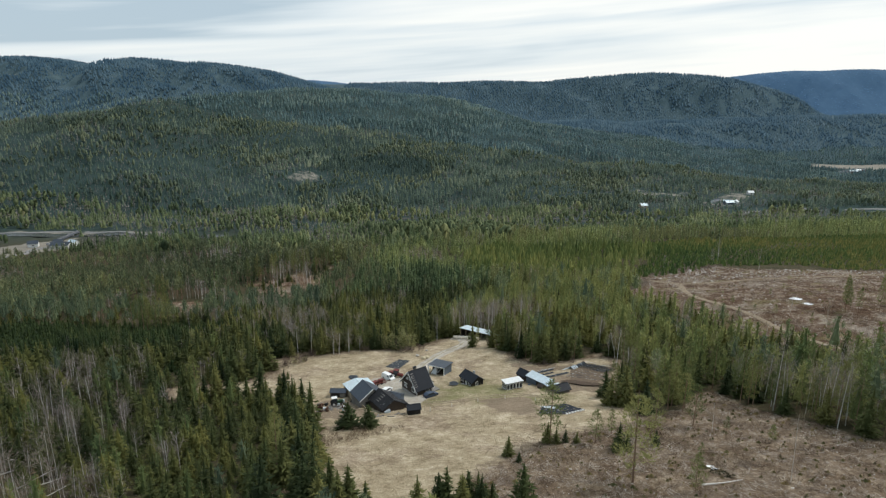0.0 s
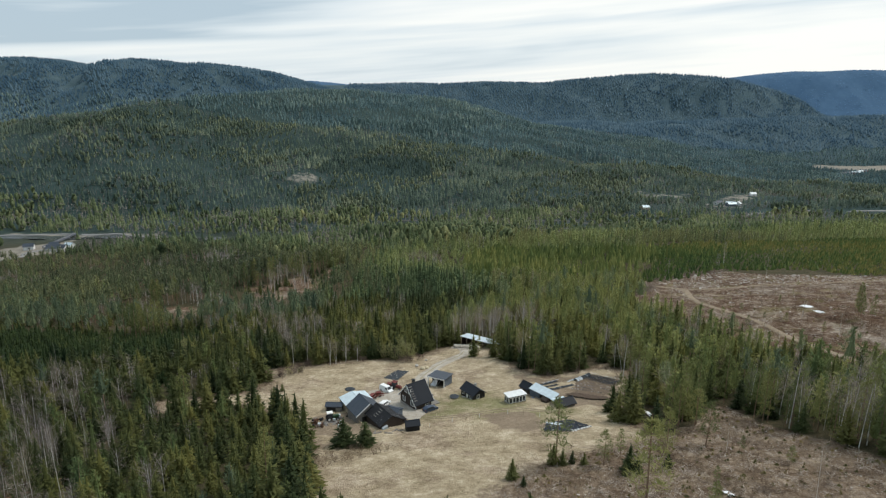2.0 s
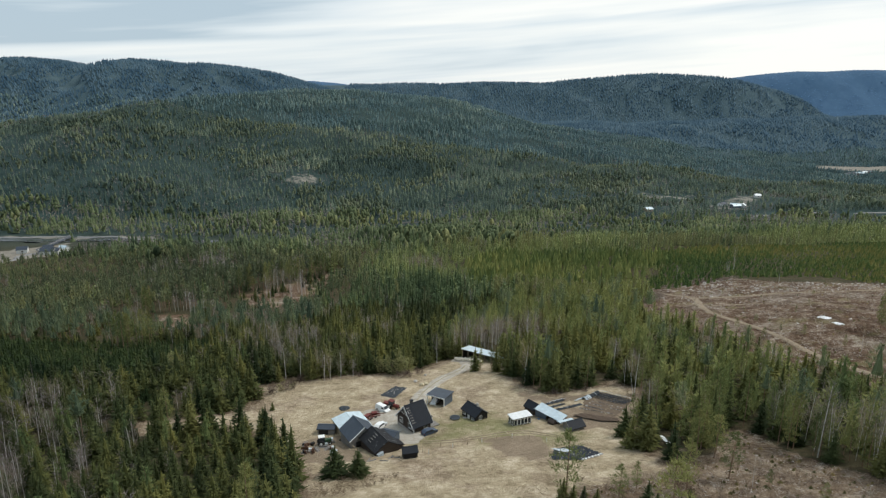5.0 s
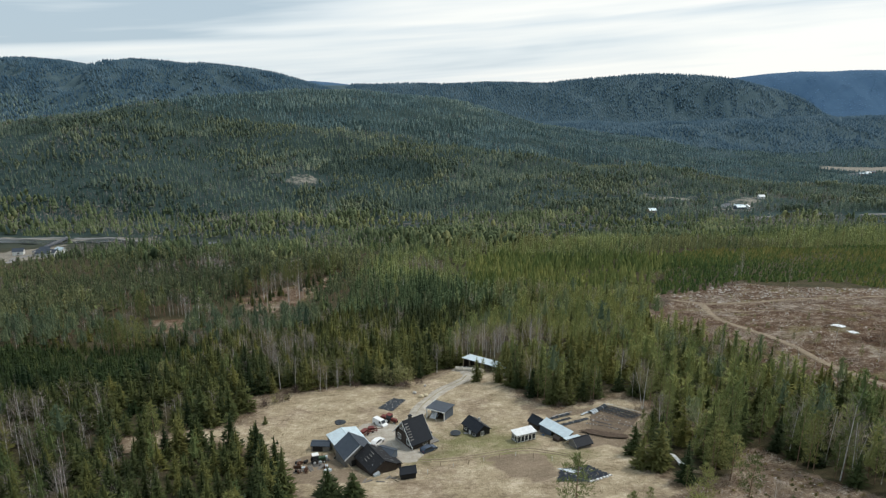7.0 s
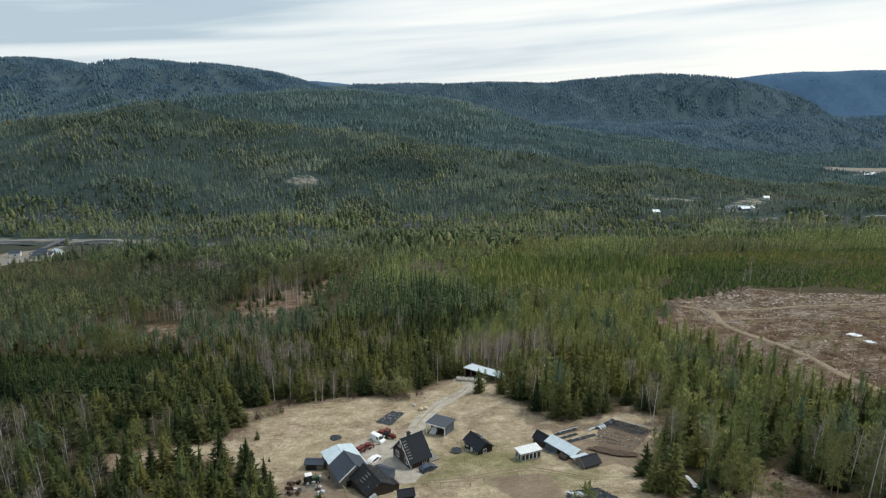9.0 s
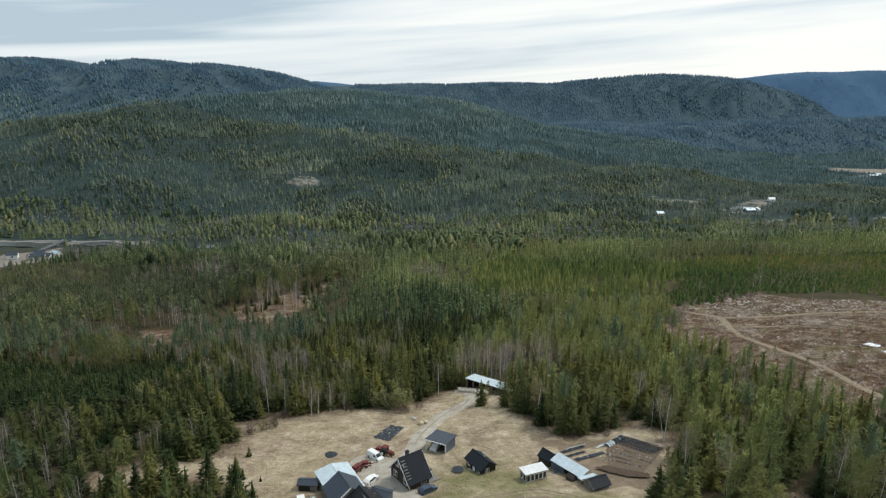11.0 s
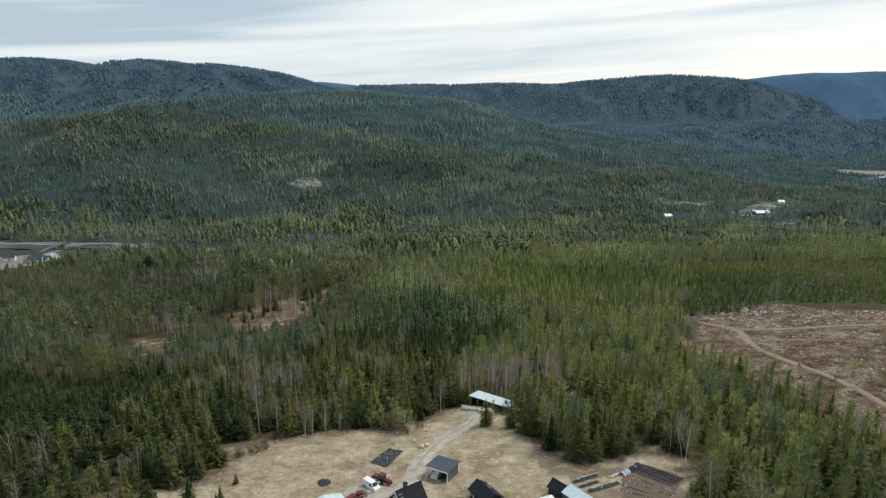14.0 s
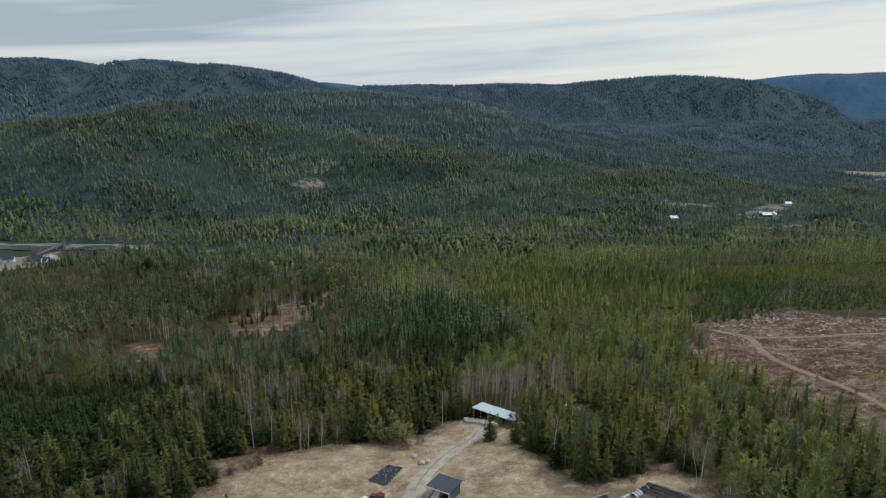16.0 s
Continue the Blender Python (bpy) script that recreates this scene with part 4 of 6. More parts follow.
    tree(word, tx, ty, (11.5, 13.0, 11.5)[kd] * rng.uniform(0.6, 1.2) * (1.12 if edge else 1), rng.uniform(0.9, 1.2), "beside the felled ground" if edge else "at the edge of the meadow")
for tx, ty, th in ( (-50.2, 187.6, 3.0), (13.7, 117.5, 5.0), (-4.1, 90.5, 8.8), (0.6, 94.5, 8.6), (3.4, 92.0, 8.4), (6.3, 92.8, 7.6), (13.6, 93.2, 9.3), (15.5, 113.8, 2.6),
                   (-17.8, 93.2, 8.8), (-12.8, 88.8, 8.4), (-22.1, 95.5, 9.5), (22.9, 124.0, 5.5), (24.9, 123.8, 4.1), (26.9, 124.2, 3.5), (29.2, 123.2, 3.2), (37.2, 119.0, 6.7), (38.6, 118.2, 4.5), (35.9, 117.0, 3.5),
                   (-23.8, 101.8, 9.5), (-20.0, 98.5, 9), (-16.5, 96.3, 9), (-25.4, 101.1, 9), (-17.9, 94.4, 8), (-12.9, 91.6, 7.5), (4.4, 94.9, 7.5), (6.0, 95.0, 7), (3.0, 93.9, 6.5), (-0.8, 95.7, 7), (-21.2, 95.9, 8.5), (7.3, 94.2, 5.5), (8.5, 94.8, 5),
                   (45.3, 120.0, 4.0), (-49.7, 177.0, 5.7), (-43.0, 173.5, 1.6), (-31.5, 133.5, 9.0), (44.1, 152.0, 9.0), (47.5, 150.8, 13.0), (45.2, 160.3, 9.0), (-47.5, 174.5, 3.2), (25.0, 182.0, 1.9)):
    tree("spruce_tree", tx, ty, th, 1.25, "on the meadow")
for tx, ty, th, tw in ((-23.4, 140.8, 7.8, 1.9), (-18.3, 140.3, 7.2, 1.8), (-35.5, 138.0, 10.0, 1.6), (-33.2, 135.0, 9.0, 1.6), (-38.0, 141.0, 11.0, 1.4), (-34.2, 143.5, 7.0, 1.5), (-36.5, 146.5, 8.0, 1.4),
                       (-27.5, 121.0, 8.5, 1.4), (-30.0, 124.5, 9.5, 1.3), (-32.5, 127.5, 10.0, 1.3), (-26.0, 115.5, 9.0, 1.4), (-29.0, 117.5, 10.5, 1.2), (-25.5, 109.0, 9.5, 1.3), (-28.5, 111.0, 11.0, 1.2), (-24.0, 104.5, 9.0, 1.4), (-26.5, 101.0, 10.0, 1.3), (-22.8, 99.5, 7.5, 1.5), (-30.5, 106.0, 11.5, 1.2), (-31.5, 119.0, 11.0, 1.2), (-21.0, 92.0, 9.5, 1.3), (-24.0, 95.0, 10.5, 1.3)):
    tree("spruce_tree", tx, ty, th, tw, "on the meadow below the barn")
for tx, ty, th in ((23.4, 124.0, 15.5), (34.9, 101.8, 18.5), (38.1, 128.0, 6.4), (44.5, 97.2, 7.9), (47.0, 126.0, 12.0), (58.0, 132.0, 11.0), (33.0, 122.5, 8.4), (64.0, 128.0, 4.0), (52.0, 113.0, 3.5), (70.0, 120.0, 4.5), (57.5, 146.5, 11.5), (59.5, 149.5, 13.0), (60.0, 143.5, 11.0), (58.6, 154.0, 13.0), (62.0, 147.0, 12.5), (50.2, 141.5, 5.0)):
    tree("pine_tree", tx, ty, th, 1.4, "on the felled ground")
for tx, ty, th in ((81.8, 141.8, 17.8), (83.4, 141.0, 13.5), (87.8, 133.2, 12.6), (88.9, 132.0, 14.0), (88.8, 127.8, 14.2), (91.5, 129.2, 14.7), (92.6, 117.0, 18.0), (85.1, 152.2, 13.4), (80.6, 158.5, 12.2), (62.7, 99.8, 13.6),
                   (60.7, 127.8, 7.1), (-92.9, 129.2, 11.7), (-76.0, 109.5, 14.5), (-72.4, 112.0, 17.8), (-76.5, 115.0, 18.2), (-54.4, 110.2, 9.2), (-40.5, 218.6, 10.3), (-43.5, 219.9, 10.0), (58.5, 200.0, 11.5), (94.0, 112.0, 15.0)):
    tree("birch_tree", tx, ty, th, 0.4 if (tx == 62.7 or tx < -60) else 0.95, "at the wood's edge")
for tx, ty, th in ((-17.3, 219.6, 8.4), (-12.7, 221.1, 9.4), (-21.2, 222.4, 7.2), (-52, 205, 3.4), (-49, 207, 2.6)):
    tree("willow_tree", tx, ty, th, 1.35, "at the edge of the meadow")
for k in range(6):
    tree("willow_tree", -95 + rng.normal(0, 3.0), 225 + rng.normal(0, 3.0), rng.uniform(8, 11), 0.75, "in the western wood")
for k in range(11):
    tree("pine_tree", -133 + rng.normal(0, 5.0), 272 + rng.normal(0, 3.0), rng.uniform(15, 18), 0.9, "above the young western spruces")

# ---- the farm: helpers ----


def quad_box(x0, x1, y0, y1, z0, z1, bm=None):
    """A box from its limits."""
    bm = bm or bmesh.new()
    v = [bm.verts.new((x, y, z)) for z in (z0, z1) for x, y in ((x0, y0), (x1, y0), (x1, y1), (x0, y1))]
    for f in ((3, 2, 1, 0), (4, 5, 6, 7), (0, 1, 5, 4), (1, 2, 6, 5), (2, 3, 7, 6), (3, 0, 4, 7)):
        bm.faces.new([v[i] for i in f])
    return bm


def prism(profile, x0, x1, bm=None):
    """A profile in y and z drawn out along x."""
    bm = bm or bmesh.new()
    a = [bm.verts.new((x0, y, z)) for y, z in profile]
    b = [bm.verts.new((x1, y, z)) for y, z in profile]
    n = len(profile)
    bm.faces.new(a[::-1]), bm.faces.new(b)
    for i in range(n):
        bm.faces.new((a[i], a[(i + 1) % n], b[(i + 1) % n], b[i]))
    bmesh.ops.recalc_face_normals(bm, faces=bm.faces)
    return bm


def place(thing, x, y, turn, z=None):
    thing.matrix_basis = pose(x, y, float(height(x, y)) if z is None else z, 0, 0, turn)
    return thing


def boards(name, c, rough=0.75):
    """Upright weathered boards."""
    m = Mat(name, rough)
    grain = m.noise(2.2, 4, 0.7, (6, 6, 0.5))
    m.color(m.ramp(m.math("ADD", m.math("MULTIPLY", grain, 0.6), m.math("MULTIPLY", m.noise(0.5, 3), 0.4)), (0.3, tuple(v * 0.6 for v in c)), (0.7, tuple(v * 1.4 for v in c))))
    return m.bump(grain, 0.4, 0.03).m


def sheet(name, c, rough=0.45, metal=0.0, wear=None):
    """Roofing in sheets, with ribs down the slope, dust and worn spots."""
    m = Mat(name, rough, metal, 0.4 if metal else 0.22)
    base = m.ramp(m.math("ADD", m.math("MULTIPLY", m.noise(0.8, 4), 0.55), m.math("MULTIPLY", m.noise(7, 3, 0.7, (1, 0.3, 1)), 0.45)), (0.3, tuple(v * 0.78 for v in c)), (0.7, tuple(v * 1.2 for v in c)))
    if wear:
        base = m.mix(m.ramp(m.noise(1.3, 5, 0.75, (1, 0.5, 1)), (0.60, (0, 0, 0)), (0.68, (1, 1, 1))), base, wear)
    m.color(base)
    w = m.n.new("ShaderNodeTexWave")
    w.bands_direction = "X"
    w.inputs["Scale"].default_value = 1.2
    m.l.new(m.pos, w.inputs["Vector"])
    return m.bump(w.outputs["Fac"], 0.35, 0.03).m


mat_black_boards = boards("black_stained_boards", (0.022, 0.021, 0.020))
mat_brown_boards = boards("dark_brown_boards", (0.055, 0.042, 0.034))
mat_tan_boards = boards("pale_raw_boards", (0.42, 0.35, 0.25))
mat_grey_boards = boards("grey_weathered_boards", (0.20, 0.19, 0.175))
mat_blue_boards = boards("blue_grey_boards", (0.10, 0.125, 0.155))
mat_black_roof = sheet("black_roofing", (0.012, 0.016, 0.023), 0.6)
mat_slate_roof = sheet("slate_grey_sheet_roof", (0.052, 0.066, 0.086), 0.5)
mat_worn_roof = sheet("worn_black_felt_roof", (0.018, 0.019, 0.022), 0.75, 0.0, (0.20, 0.21, 0.22))
mat_pale_roof = sheet("pale_galvanised_roof", (0.52, 0.62, 0.67), 0.45, 0.1, (0.70, 0.74, 0.74))
mat_white_roof = sheet("white_sheet_roof", (0.72, 0.74, 0.74), 0.4)
mat_white = plain("white_paint", (0.78, 0.78, 0.76), 0.5, vary=0.1)
# dark colour for panels that imitate the shade inside openings
mat_inner_shade = plain("inner_shade", (0.03, 0.028, 0.026), 0.9)
mat_brick = plain("chimney_mortar", (0.10, 0.095, 0.09), 0.9)
mat_timber = plain("raw_timber", (0.36, 0.29, 0.20), 0.8)
mat_concrete = plain("grey_concrete", (0.32, 0.31, 0.29), 0.9)
mat_glass = Mat("window_glass", 0.06, 0.0, 0.6).color((0.03, 0.037, 0.045)).m
mat_car_white, mat_car_blue = plain("white_car_paint", (0.82, 0.83, 0.83), 0.25, vary=0.05), plain("dark_blue_car_paint", (0.045, 0.065, 0.10), 0.25, vary=0.1)
mat_rubber, mat_red, mat_green = plain("black_rubber", (0.025, 0.025, 0.025), 0.8), plain("red_machine_paint", (0.15, 0.034, 0.030), 0.6, vary=0.6), plain("green_machine_paint", (0.03, 0.075, 0.035), 0.5)
mat_rust = plain("rusty_iron", (0.13, 0.07, 0.045), 0.85, vary=0.5)
mat_film = plain("black_plastic_sheet", (0.026, 0.034, 0.043), 0.6, vary=0.6, scale=0.8, spec=0.25)
mat_bale = plain("straw_bale", (0.55, 0.47, 0.33), 0.95, vary=0.25)
mat_bale_w = plain("pale_wrapped_bale", (0.62, 0.56, 0.47), 0.7)
mat_mulch = plain("mottled_black_sheet", (0.03, 0.036, 0.046), 0.85, vary=0.9, scale=1.2, spec=0.1)
mat_snow = plain("old_snow", (0.86, 0.88, 0.90), 0.6, vary=0.06)
mat_stone = plain("pale_stone", (0.42, 0.40, 0.37), 0.9, vary=0.4, scale=1.0)
mat_peat = plain("dug_peat", (0.085, 0.060, 0.043), 0.95, vary=0.6)
mat_soil = plain("tilled_soil", (0.14, 0.105, 0.075), 0.95, vary=0.4)
mat_clear = plain("white_poly_film", (0.50, 0.56, 0.60), 0.3, vary=0.2)
gr = Mat("gravel", 0.95)
mat_gravel = gr.color(gr.ramp(gr.math("ADD", gr.math("MULTIPLY", gr.noise(0.35, 5, 0.65), 0.55), gr.math("MULTIPLY", gr.noise(3.5, 4, 0.75), 0.45)), (0.36, (0.25, 0.222, 0.180)), (0.5, (0.375, 0.342, 0.288)), (0.62, (0.49, 0.455, 0.395)))).m


def window(parent, at, w, h, side, sash=True):
    """A white frame with a recessed pane on a wall; side: +x, -x, +y or -y."""
    x, y, z = at
    along_y = side[1] == "x"
    s = 1 if side[0] == "+" else -1

    def piece(a0, a1, z0, z1, d0, d1):
        lo, hi = min(s * d0, s * d1), max(s * d0, s * d1)
        return quad_box(x + lo, x + hi, y + a0, y + a1, z0, z1) if along_y else quad_box(x + a0, x + a1, y + lo, y + hi, z0, z1)
    win = part("window", piece(-w / 2, w / 2, z, z + h, 0.01, 0.03), mat_glass, parent, "dark pane in a white frame")
    b = 0.11
    for a0, a1, z0, z1 in ((-w / 2 - b, w / 2 + b, z - b, z), (-w / 2 - b, w / 2 + b, z + h, z + h + b), (-w / 2 - b, -w / 2, z, z + h), (w / 2, w / 2 + b, z, z + h)):
        part("frame_bar", piece(a0, a1, z0, z1, 0.0, 0.07), mat_white, win)
    if sash:
        part("sash_bar", piece(-0.04, 0.04, z, z + h, 0.03, 0.06), mat_white, win)
    return win


def gable_house(name, length, width, eave, ridge, wall, roof, trim=None, over=0.45, floor=-1.2, roof_name="roof", foot=None):
    """A building with a saddle roof; its ridge runs along x, its origin lies on the ground in the middle."""
    top = new(name)
    hw = width / 2
    pitch = (ridge - eave) / hw
    part("wall", prism([(-hw, floor), (hw, floor), (hw, eave), (0, ridge), (-hw, eave)], -length / 2, length / 2), wall, top)
    if foot:
        part("foundation", quad_box(-length / 2 - 0.03, length / 2 + 0.03, -hw - 0.03, hw + 0.03, floor, 0.35), foot, top)
    lx = length / 2 + over
    for s in (-1, 1):
        y1, z1 = s * (hw + over), eave - over * pitch
        part(roof_name, prism([(0, ridge + 0.03), (y1, z1 + 0.03), (y1, z1 + 0.20), (0, ridge + 0.22)], -lx, lx), roof, top)
        if trim:
            for x in (-lx - 0.04, lx):
                part("bargeboard", prism([(0, ridge - 0.08), (y1, z1 - 0.12), (y1, z1 + 0.24), (0, ridge + 0.26)], x, x + 0.05), trim, top, "white bargeboard")
    part("ridge_cap", prism([(-0.22, ridge + 0.10), (0.22, ridge + 0.10), (0.05, ridge + 0.29), (-0.05, ridge + 0.29)], -lx, lx), roof, top)
    return top


# ---- the farm: buildings ----
house = gable_house("farmhouse", 5.4, 7.8, 2.3, 6.5, mat_brown_boards, mat_black_roof, mat_white, 0.55, -1.6, foot=mat_concrete)
for yy, zz, w, h in ((-2.4, 1.2, 1.3, 1.3), (2.2, 1.2, 1.3, 1.3), (-1.0, 4.2, 1.1, 1.3), (1.2, 4.2, 1.1, 1.3)):
    window(house, (-2.7, yy * 0.88, zz - 0.15), w, h, "-x")
window(house, (1.2, -3.9, 0.7), 1.1, 1.1, "-y")
for yy in (-2.0, 2.0):
    window(house, (2.7, yy, 1.1), 1.3, 1.3, "+x")
for s in (-1, 1):
    for x in (-2.73, 2.63):
        part("corner_board", quad_box(x, x + 0.12, s * 3.92 - 0.09, s * 3.92 + 0.09, 0.3, 2.3), mat_white, house, "white corner board")
chim = part("chimney", quad_box(-0.9, -0.2, -0.05, 0.6, 5.8, 7.4), mat_brick, house, "dark masonry chimney")
part("chimney_cap", quad_box(-1.0, -0.1, -0.15, 0.7, 7.4, 7.52), mat_black_roof, chim)
for k in range(7):
    yy = -0.7 - 0.47 * k
    zz = 6.5 - (4.2 / 3.9) * -yy + 0.26
    part("snow_guard", prism([(yy - 0.06, zz - 0.06), (yy + 0.06, zz + 0.04), (yy + 0.06, zz + 0.14), (yy - 0.06, zz + 0.10)], -2.9, -1.9), mat_grey_boards, house, "grey roof ladder rung")
part("porch_roof", prism([(-3.0, 2.5), (3.0, 2.5), (3.0, 2.65), (-3.0, 2.65)], 2.7, 4.1), mat_black_roof, house)
for yy in (-2.8, 2.8):
    part("porch_post", quad_box(3.9, 4.05, yy - 0.08, yy + 0.08, -1.0, 2.5), mat_white, house)
part("porch_deck", quad_box(2.7, 5.6, -3.9, 2.2, -1.2, 0.2), mat_grey_boards, house, "grey timber deck")
tagged(place(house, -7.8, 172.1, 36.6, 3.9), "dark brown timber farmhouse with black roof and white trim", "house")

barn = gable_house("barn", 6.3, 7.4, 3.0, 5.5, mat_grey_boards, mat_slate_roof, None, 0.35, -1.8)
part("verge_board", prism([(0.0, 5.5), (-4.05, 2.76), (-4.05, 3.0), (0.0, 5.8)], 3.5, 3.68), mat_white, barn, "white verge board")
# no hole in the wall: the doorway's shade is a dark slab
part("barn_door", quad_box(3.15, 3.22, -2.2, 0.6, -1.2, 2.2), mat_inner_shade, barn, "dark slab imitating shade inside the doorway")
for k in range(3):
    part("ramp_rail", quad_box(3.3 + 1.2 * k, 3.42 + 1.2 * k, -3.2, -3.08, -1.0, 1.6), mat_timber, barn)
part("ramp_beam", quad_box(3.2, 6.0, -3.22, -3.06, 1.6, 1.72), mat_timber, barn)
tagged(place(barn, -21.2, 162.5, -59.0, 4.8), "grey timber barn with a slate-grey sheet metal roof", "barn")

long_barn = gable_house("barn_annex", 10.4, 7.6, 2.9, 3.7, mat_tan_boards, mat_pale_roof, None, 0.3, -1.5)
tagged(place(long_barn, -23.6, 169.2, -60.0, 2.9), "pale board barn annex under a galvanised metal roof", "barn")

old_barn = gable_house("old_barn", 7.8, 6.4, 2.1, 4.0, mat_brown_boards, mat_worn_roof, None, 0.35, -2.2)
part("lean_to_roof", prism([(3.3, 2.0), (5.0, 1.2), (5.0, 1.35), (3.3, 2.15)], 0.6, 3.6), mat_worn_roof, old_barn)
part("lean_to_wall", quad_box(0.8, 3.4, 3.35, 4.8, -2.4, 1.15), mat_brown_boards, old_barn)
part("hatch", prism([(-2.9, 0.4), (-1.4, 0.4), (-1.4, 2.0), (-2.9, 1.6)], 3.9, 4.7), mat_clear, old_barn, "pale patched hatch")
for k in range(4):
    yy = -0.6 - 0.62 * k
    zz = 4.0 - (1.9 / 3.2) * -yy + 0.24
    part("ladder_rung", prism([(yy - 0.06, zz - 0.05), (yy + 0.06, zz + 0.02), (yy + 0.06, zz + 0.12), (yy - 0.06, zz + 0.08)], -1.0, 0.3), mat_grey_boards, old_barn, "grey roof ladder rung")
tagged(place(old_barn, -15.5, 157.3, -56.0, 6.0), "old black barn with worn, patched felt roof", "barn")

annex = gable_house("tool_shed", 4.2, 2.9, 2.0, 2.5, mat_blue_boards, mat_slate_roof, None, 0.2, -1.0)
tagged(place(annex, -13.6, 163.4, -25.0), "small blue-grey tool shed beside the old barn", "shed")

dark_shed = gable_house("storage_shed", 3.3, 2.5, 1.7, 2.5, mat_black_boards, mat_black_roof, None, 0.25, -0.8)
tagged(place(dark_shed, -7.8, 151.4, 14.0), "small black storage shed on the meadow", "shed")

west_shed = gable_house("woodshed", 4.5, 2.6, 1.7, 2.2, mat_grey_boards, mat_slate_roof, None, 0.2, -0.8)
# thin dark slab on the closed wall imitates an opening's inner shade
part("opening", quad_box(-1.9, 0.6, -1.34, -1.31, 0.0, 1.5), mat_inner_shade, west_shed)
tagged(place(west_shed, -30.7, 169.6, -3.0), "low grey woodshed with a slate-blue roof", "shed")

carport = new("carport")
part("roof", prism([(-3.2, 3.05), (3.2, 2.55), (3.2, 2.72), (-3.2, 3.22)], -3.1, 3.1), mat_slate_roof, carport, "slate-grey sheet roof")
part("back_wall", quad_box(-2.75, 2.75, 2.62, 2.75, -1.0, 2.6), mat_blue_boards, carport)
part("side_wall", quad_box(2.62, 2.75, -2.75, 2.62, -1.0, 2.7), mat_blue_boards, carport, "blue-grey board wall")
part("side_wall", quad_box(-2.75, -2.62, -0.2, 2.62, -1.0, 2.7), mat_blue_boards, carport, "blue-grey board wall")
for x in (-2.85, -0.1, 2.65):
    part("post", quad_box(x, x + 0.2, -2.95, -2.75, -0.8, 3.0), mat_white, carport, "white post")
part("fascia", quad_box(-3.14, 3.14, -3.26, -3.2, 2.95, 3.24), mat_white, carport, "white fascia board")
part("fascia", quad_box(-3.14, -3.10, -3.2, 3.2, 2.75, 3.0), mat_white, carport, "white fascia board")
part("floor_slab", quad_box(-2.7, 2.7, -2.9, 2.6, -0.9, 0.08), mat_soil, carport)
# dark panels added so the inside looks shaded
part("inner_lining", quad_box(-2.58, 2.58, 2.50, 2.58, 0.1, 2.5), mat_inner_shade, carport, "dark panel imitating shade inside the carport")
part("inner_lining", quad_box(2.50, 2.58, -2.6, 2.46, 0.1, 2.5), mat_inner_shade, carport, "dark panel imitating shade inside the carport")
part("inner_lining", quad_box(-2.58, -2.50, -0.15, 2.46, 0.1, 2.6), mat_inner_shade, carport, "dark panel imitating shade inside the carport")
tagged(place(carport, -0.9, 190.6, -27.0, 0.9), "open double carport with white posts and grey roof", "carport")

cabin = gable_house("guest_cabin", 6.0, 4.2, 1.9, 3.3, mat_black_boards, mat_black_roof, None, 0.4, -1.0)
for xx in (-2.0, 1.9):
    window(cabin, (xx, -2.1, 0.6), 1.0, 1.0, "-y")
window(cabin, (3.0, -0.3, 0.7), 0.8, 1.0, "+x")
part("door", quad_box(-0.4, 0.5, -2.18, -2.1, -0.1, 1.7), mat_white, cabin, "white panelled door")
part("chimney", quad_box(-0.1, 0.45, 0.5, 1.0, 2.8, 4.0), mat_stone, cabin, "pale stone chimney")
part("porch_step", quad_box(-1.4, 1.2, -3.2, -2.2, -0.8, 0.12), mat_concrete, cabin)
for k in range(3):
    part("stacked_chair", quad_box(3.35, 3.75, -1.6 + 0.6 * k, -1.25 + 0.6 * k, -0.5, 0.55), mat_white, cabin)
tagged(place(cabin, 8.8, 177.9, -56.0), "black timber guest cabin with white windows", "cabin")

pavilion = new("garden_room")
part("roof", prism([(-1.6, 2.3), (1.6, 2.38), (1.6, 2.52), (-1.6, 2.44)], -3.0, 3.0), mat_white_roof, pavilion, "white flat roof")
part("wall", quad_box(-2.7, 2.7, -1.35, 1.35, -1.0, 2.25), mat_black_boards, pavilion)
for k in range(5):
    window(pavilion, (-2.1 + 1.05 * k, -1.35, 0.45), 0.78, 1.45, "-y", False)
for yy in (-0.6, 0.6):
    window(pavilion, (-2.7, yy, 0.45), 0.78, 1.45, "-x", False)
part("plinth", quad_box(-2.8, 2.8, -1.45, 1.45, -1.0, 0.15), mat_concrete, pavilion)
tagged(place(pavilion, 20.6, 172.0, 23.0), "black garden room with white windows and white roof", "summerhouse")

small = gable_house("hen_house", 3.4, 3.2, 1.9, 3.1, mat_brown_boards, mat_black_roof, None, 0.3, -1.0)
tagged(place(small, 25.2, 179.6, -50.0), "dark brown hen house with black roof", "shed")

lean = new("machine_shed")
part("roof", prism([(-1.45, 2.0), (1.45, 2.9), (1.45, 3.02), (-1.45, 2.12)], -4.6, 4.6), mat_pale_roof, lean, "pale galvanised sheet roof")
part("back_wall", quad_box(-4.4, 4.4, 1.15, 1.27, -1.5, 2.8), mat_grey_boards, lean)
part("front_wall", quad_box(-4.4, -0.5, -1.22, -1.12, -1.2, 2.05), mat_blue_boards, lean, "blue-grey board wall")
for x in (-4.4, 4.3):
    part("end_wall", prism([(-1.12, -1.5), (1.12, -1.5), (1.12, 2.75), (-1.12, 2.05)], x, x + 0.1), mat_grey_boards, lean)
for x in (1.0, 2.8):
    part("post", quad_box(x, x + 0.15, -1.3, -1.15, -1.2, 2.05), mat_timber, lean)
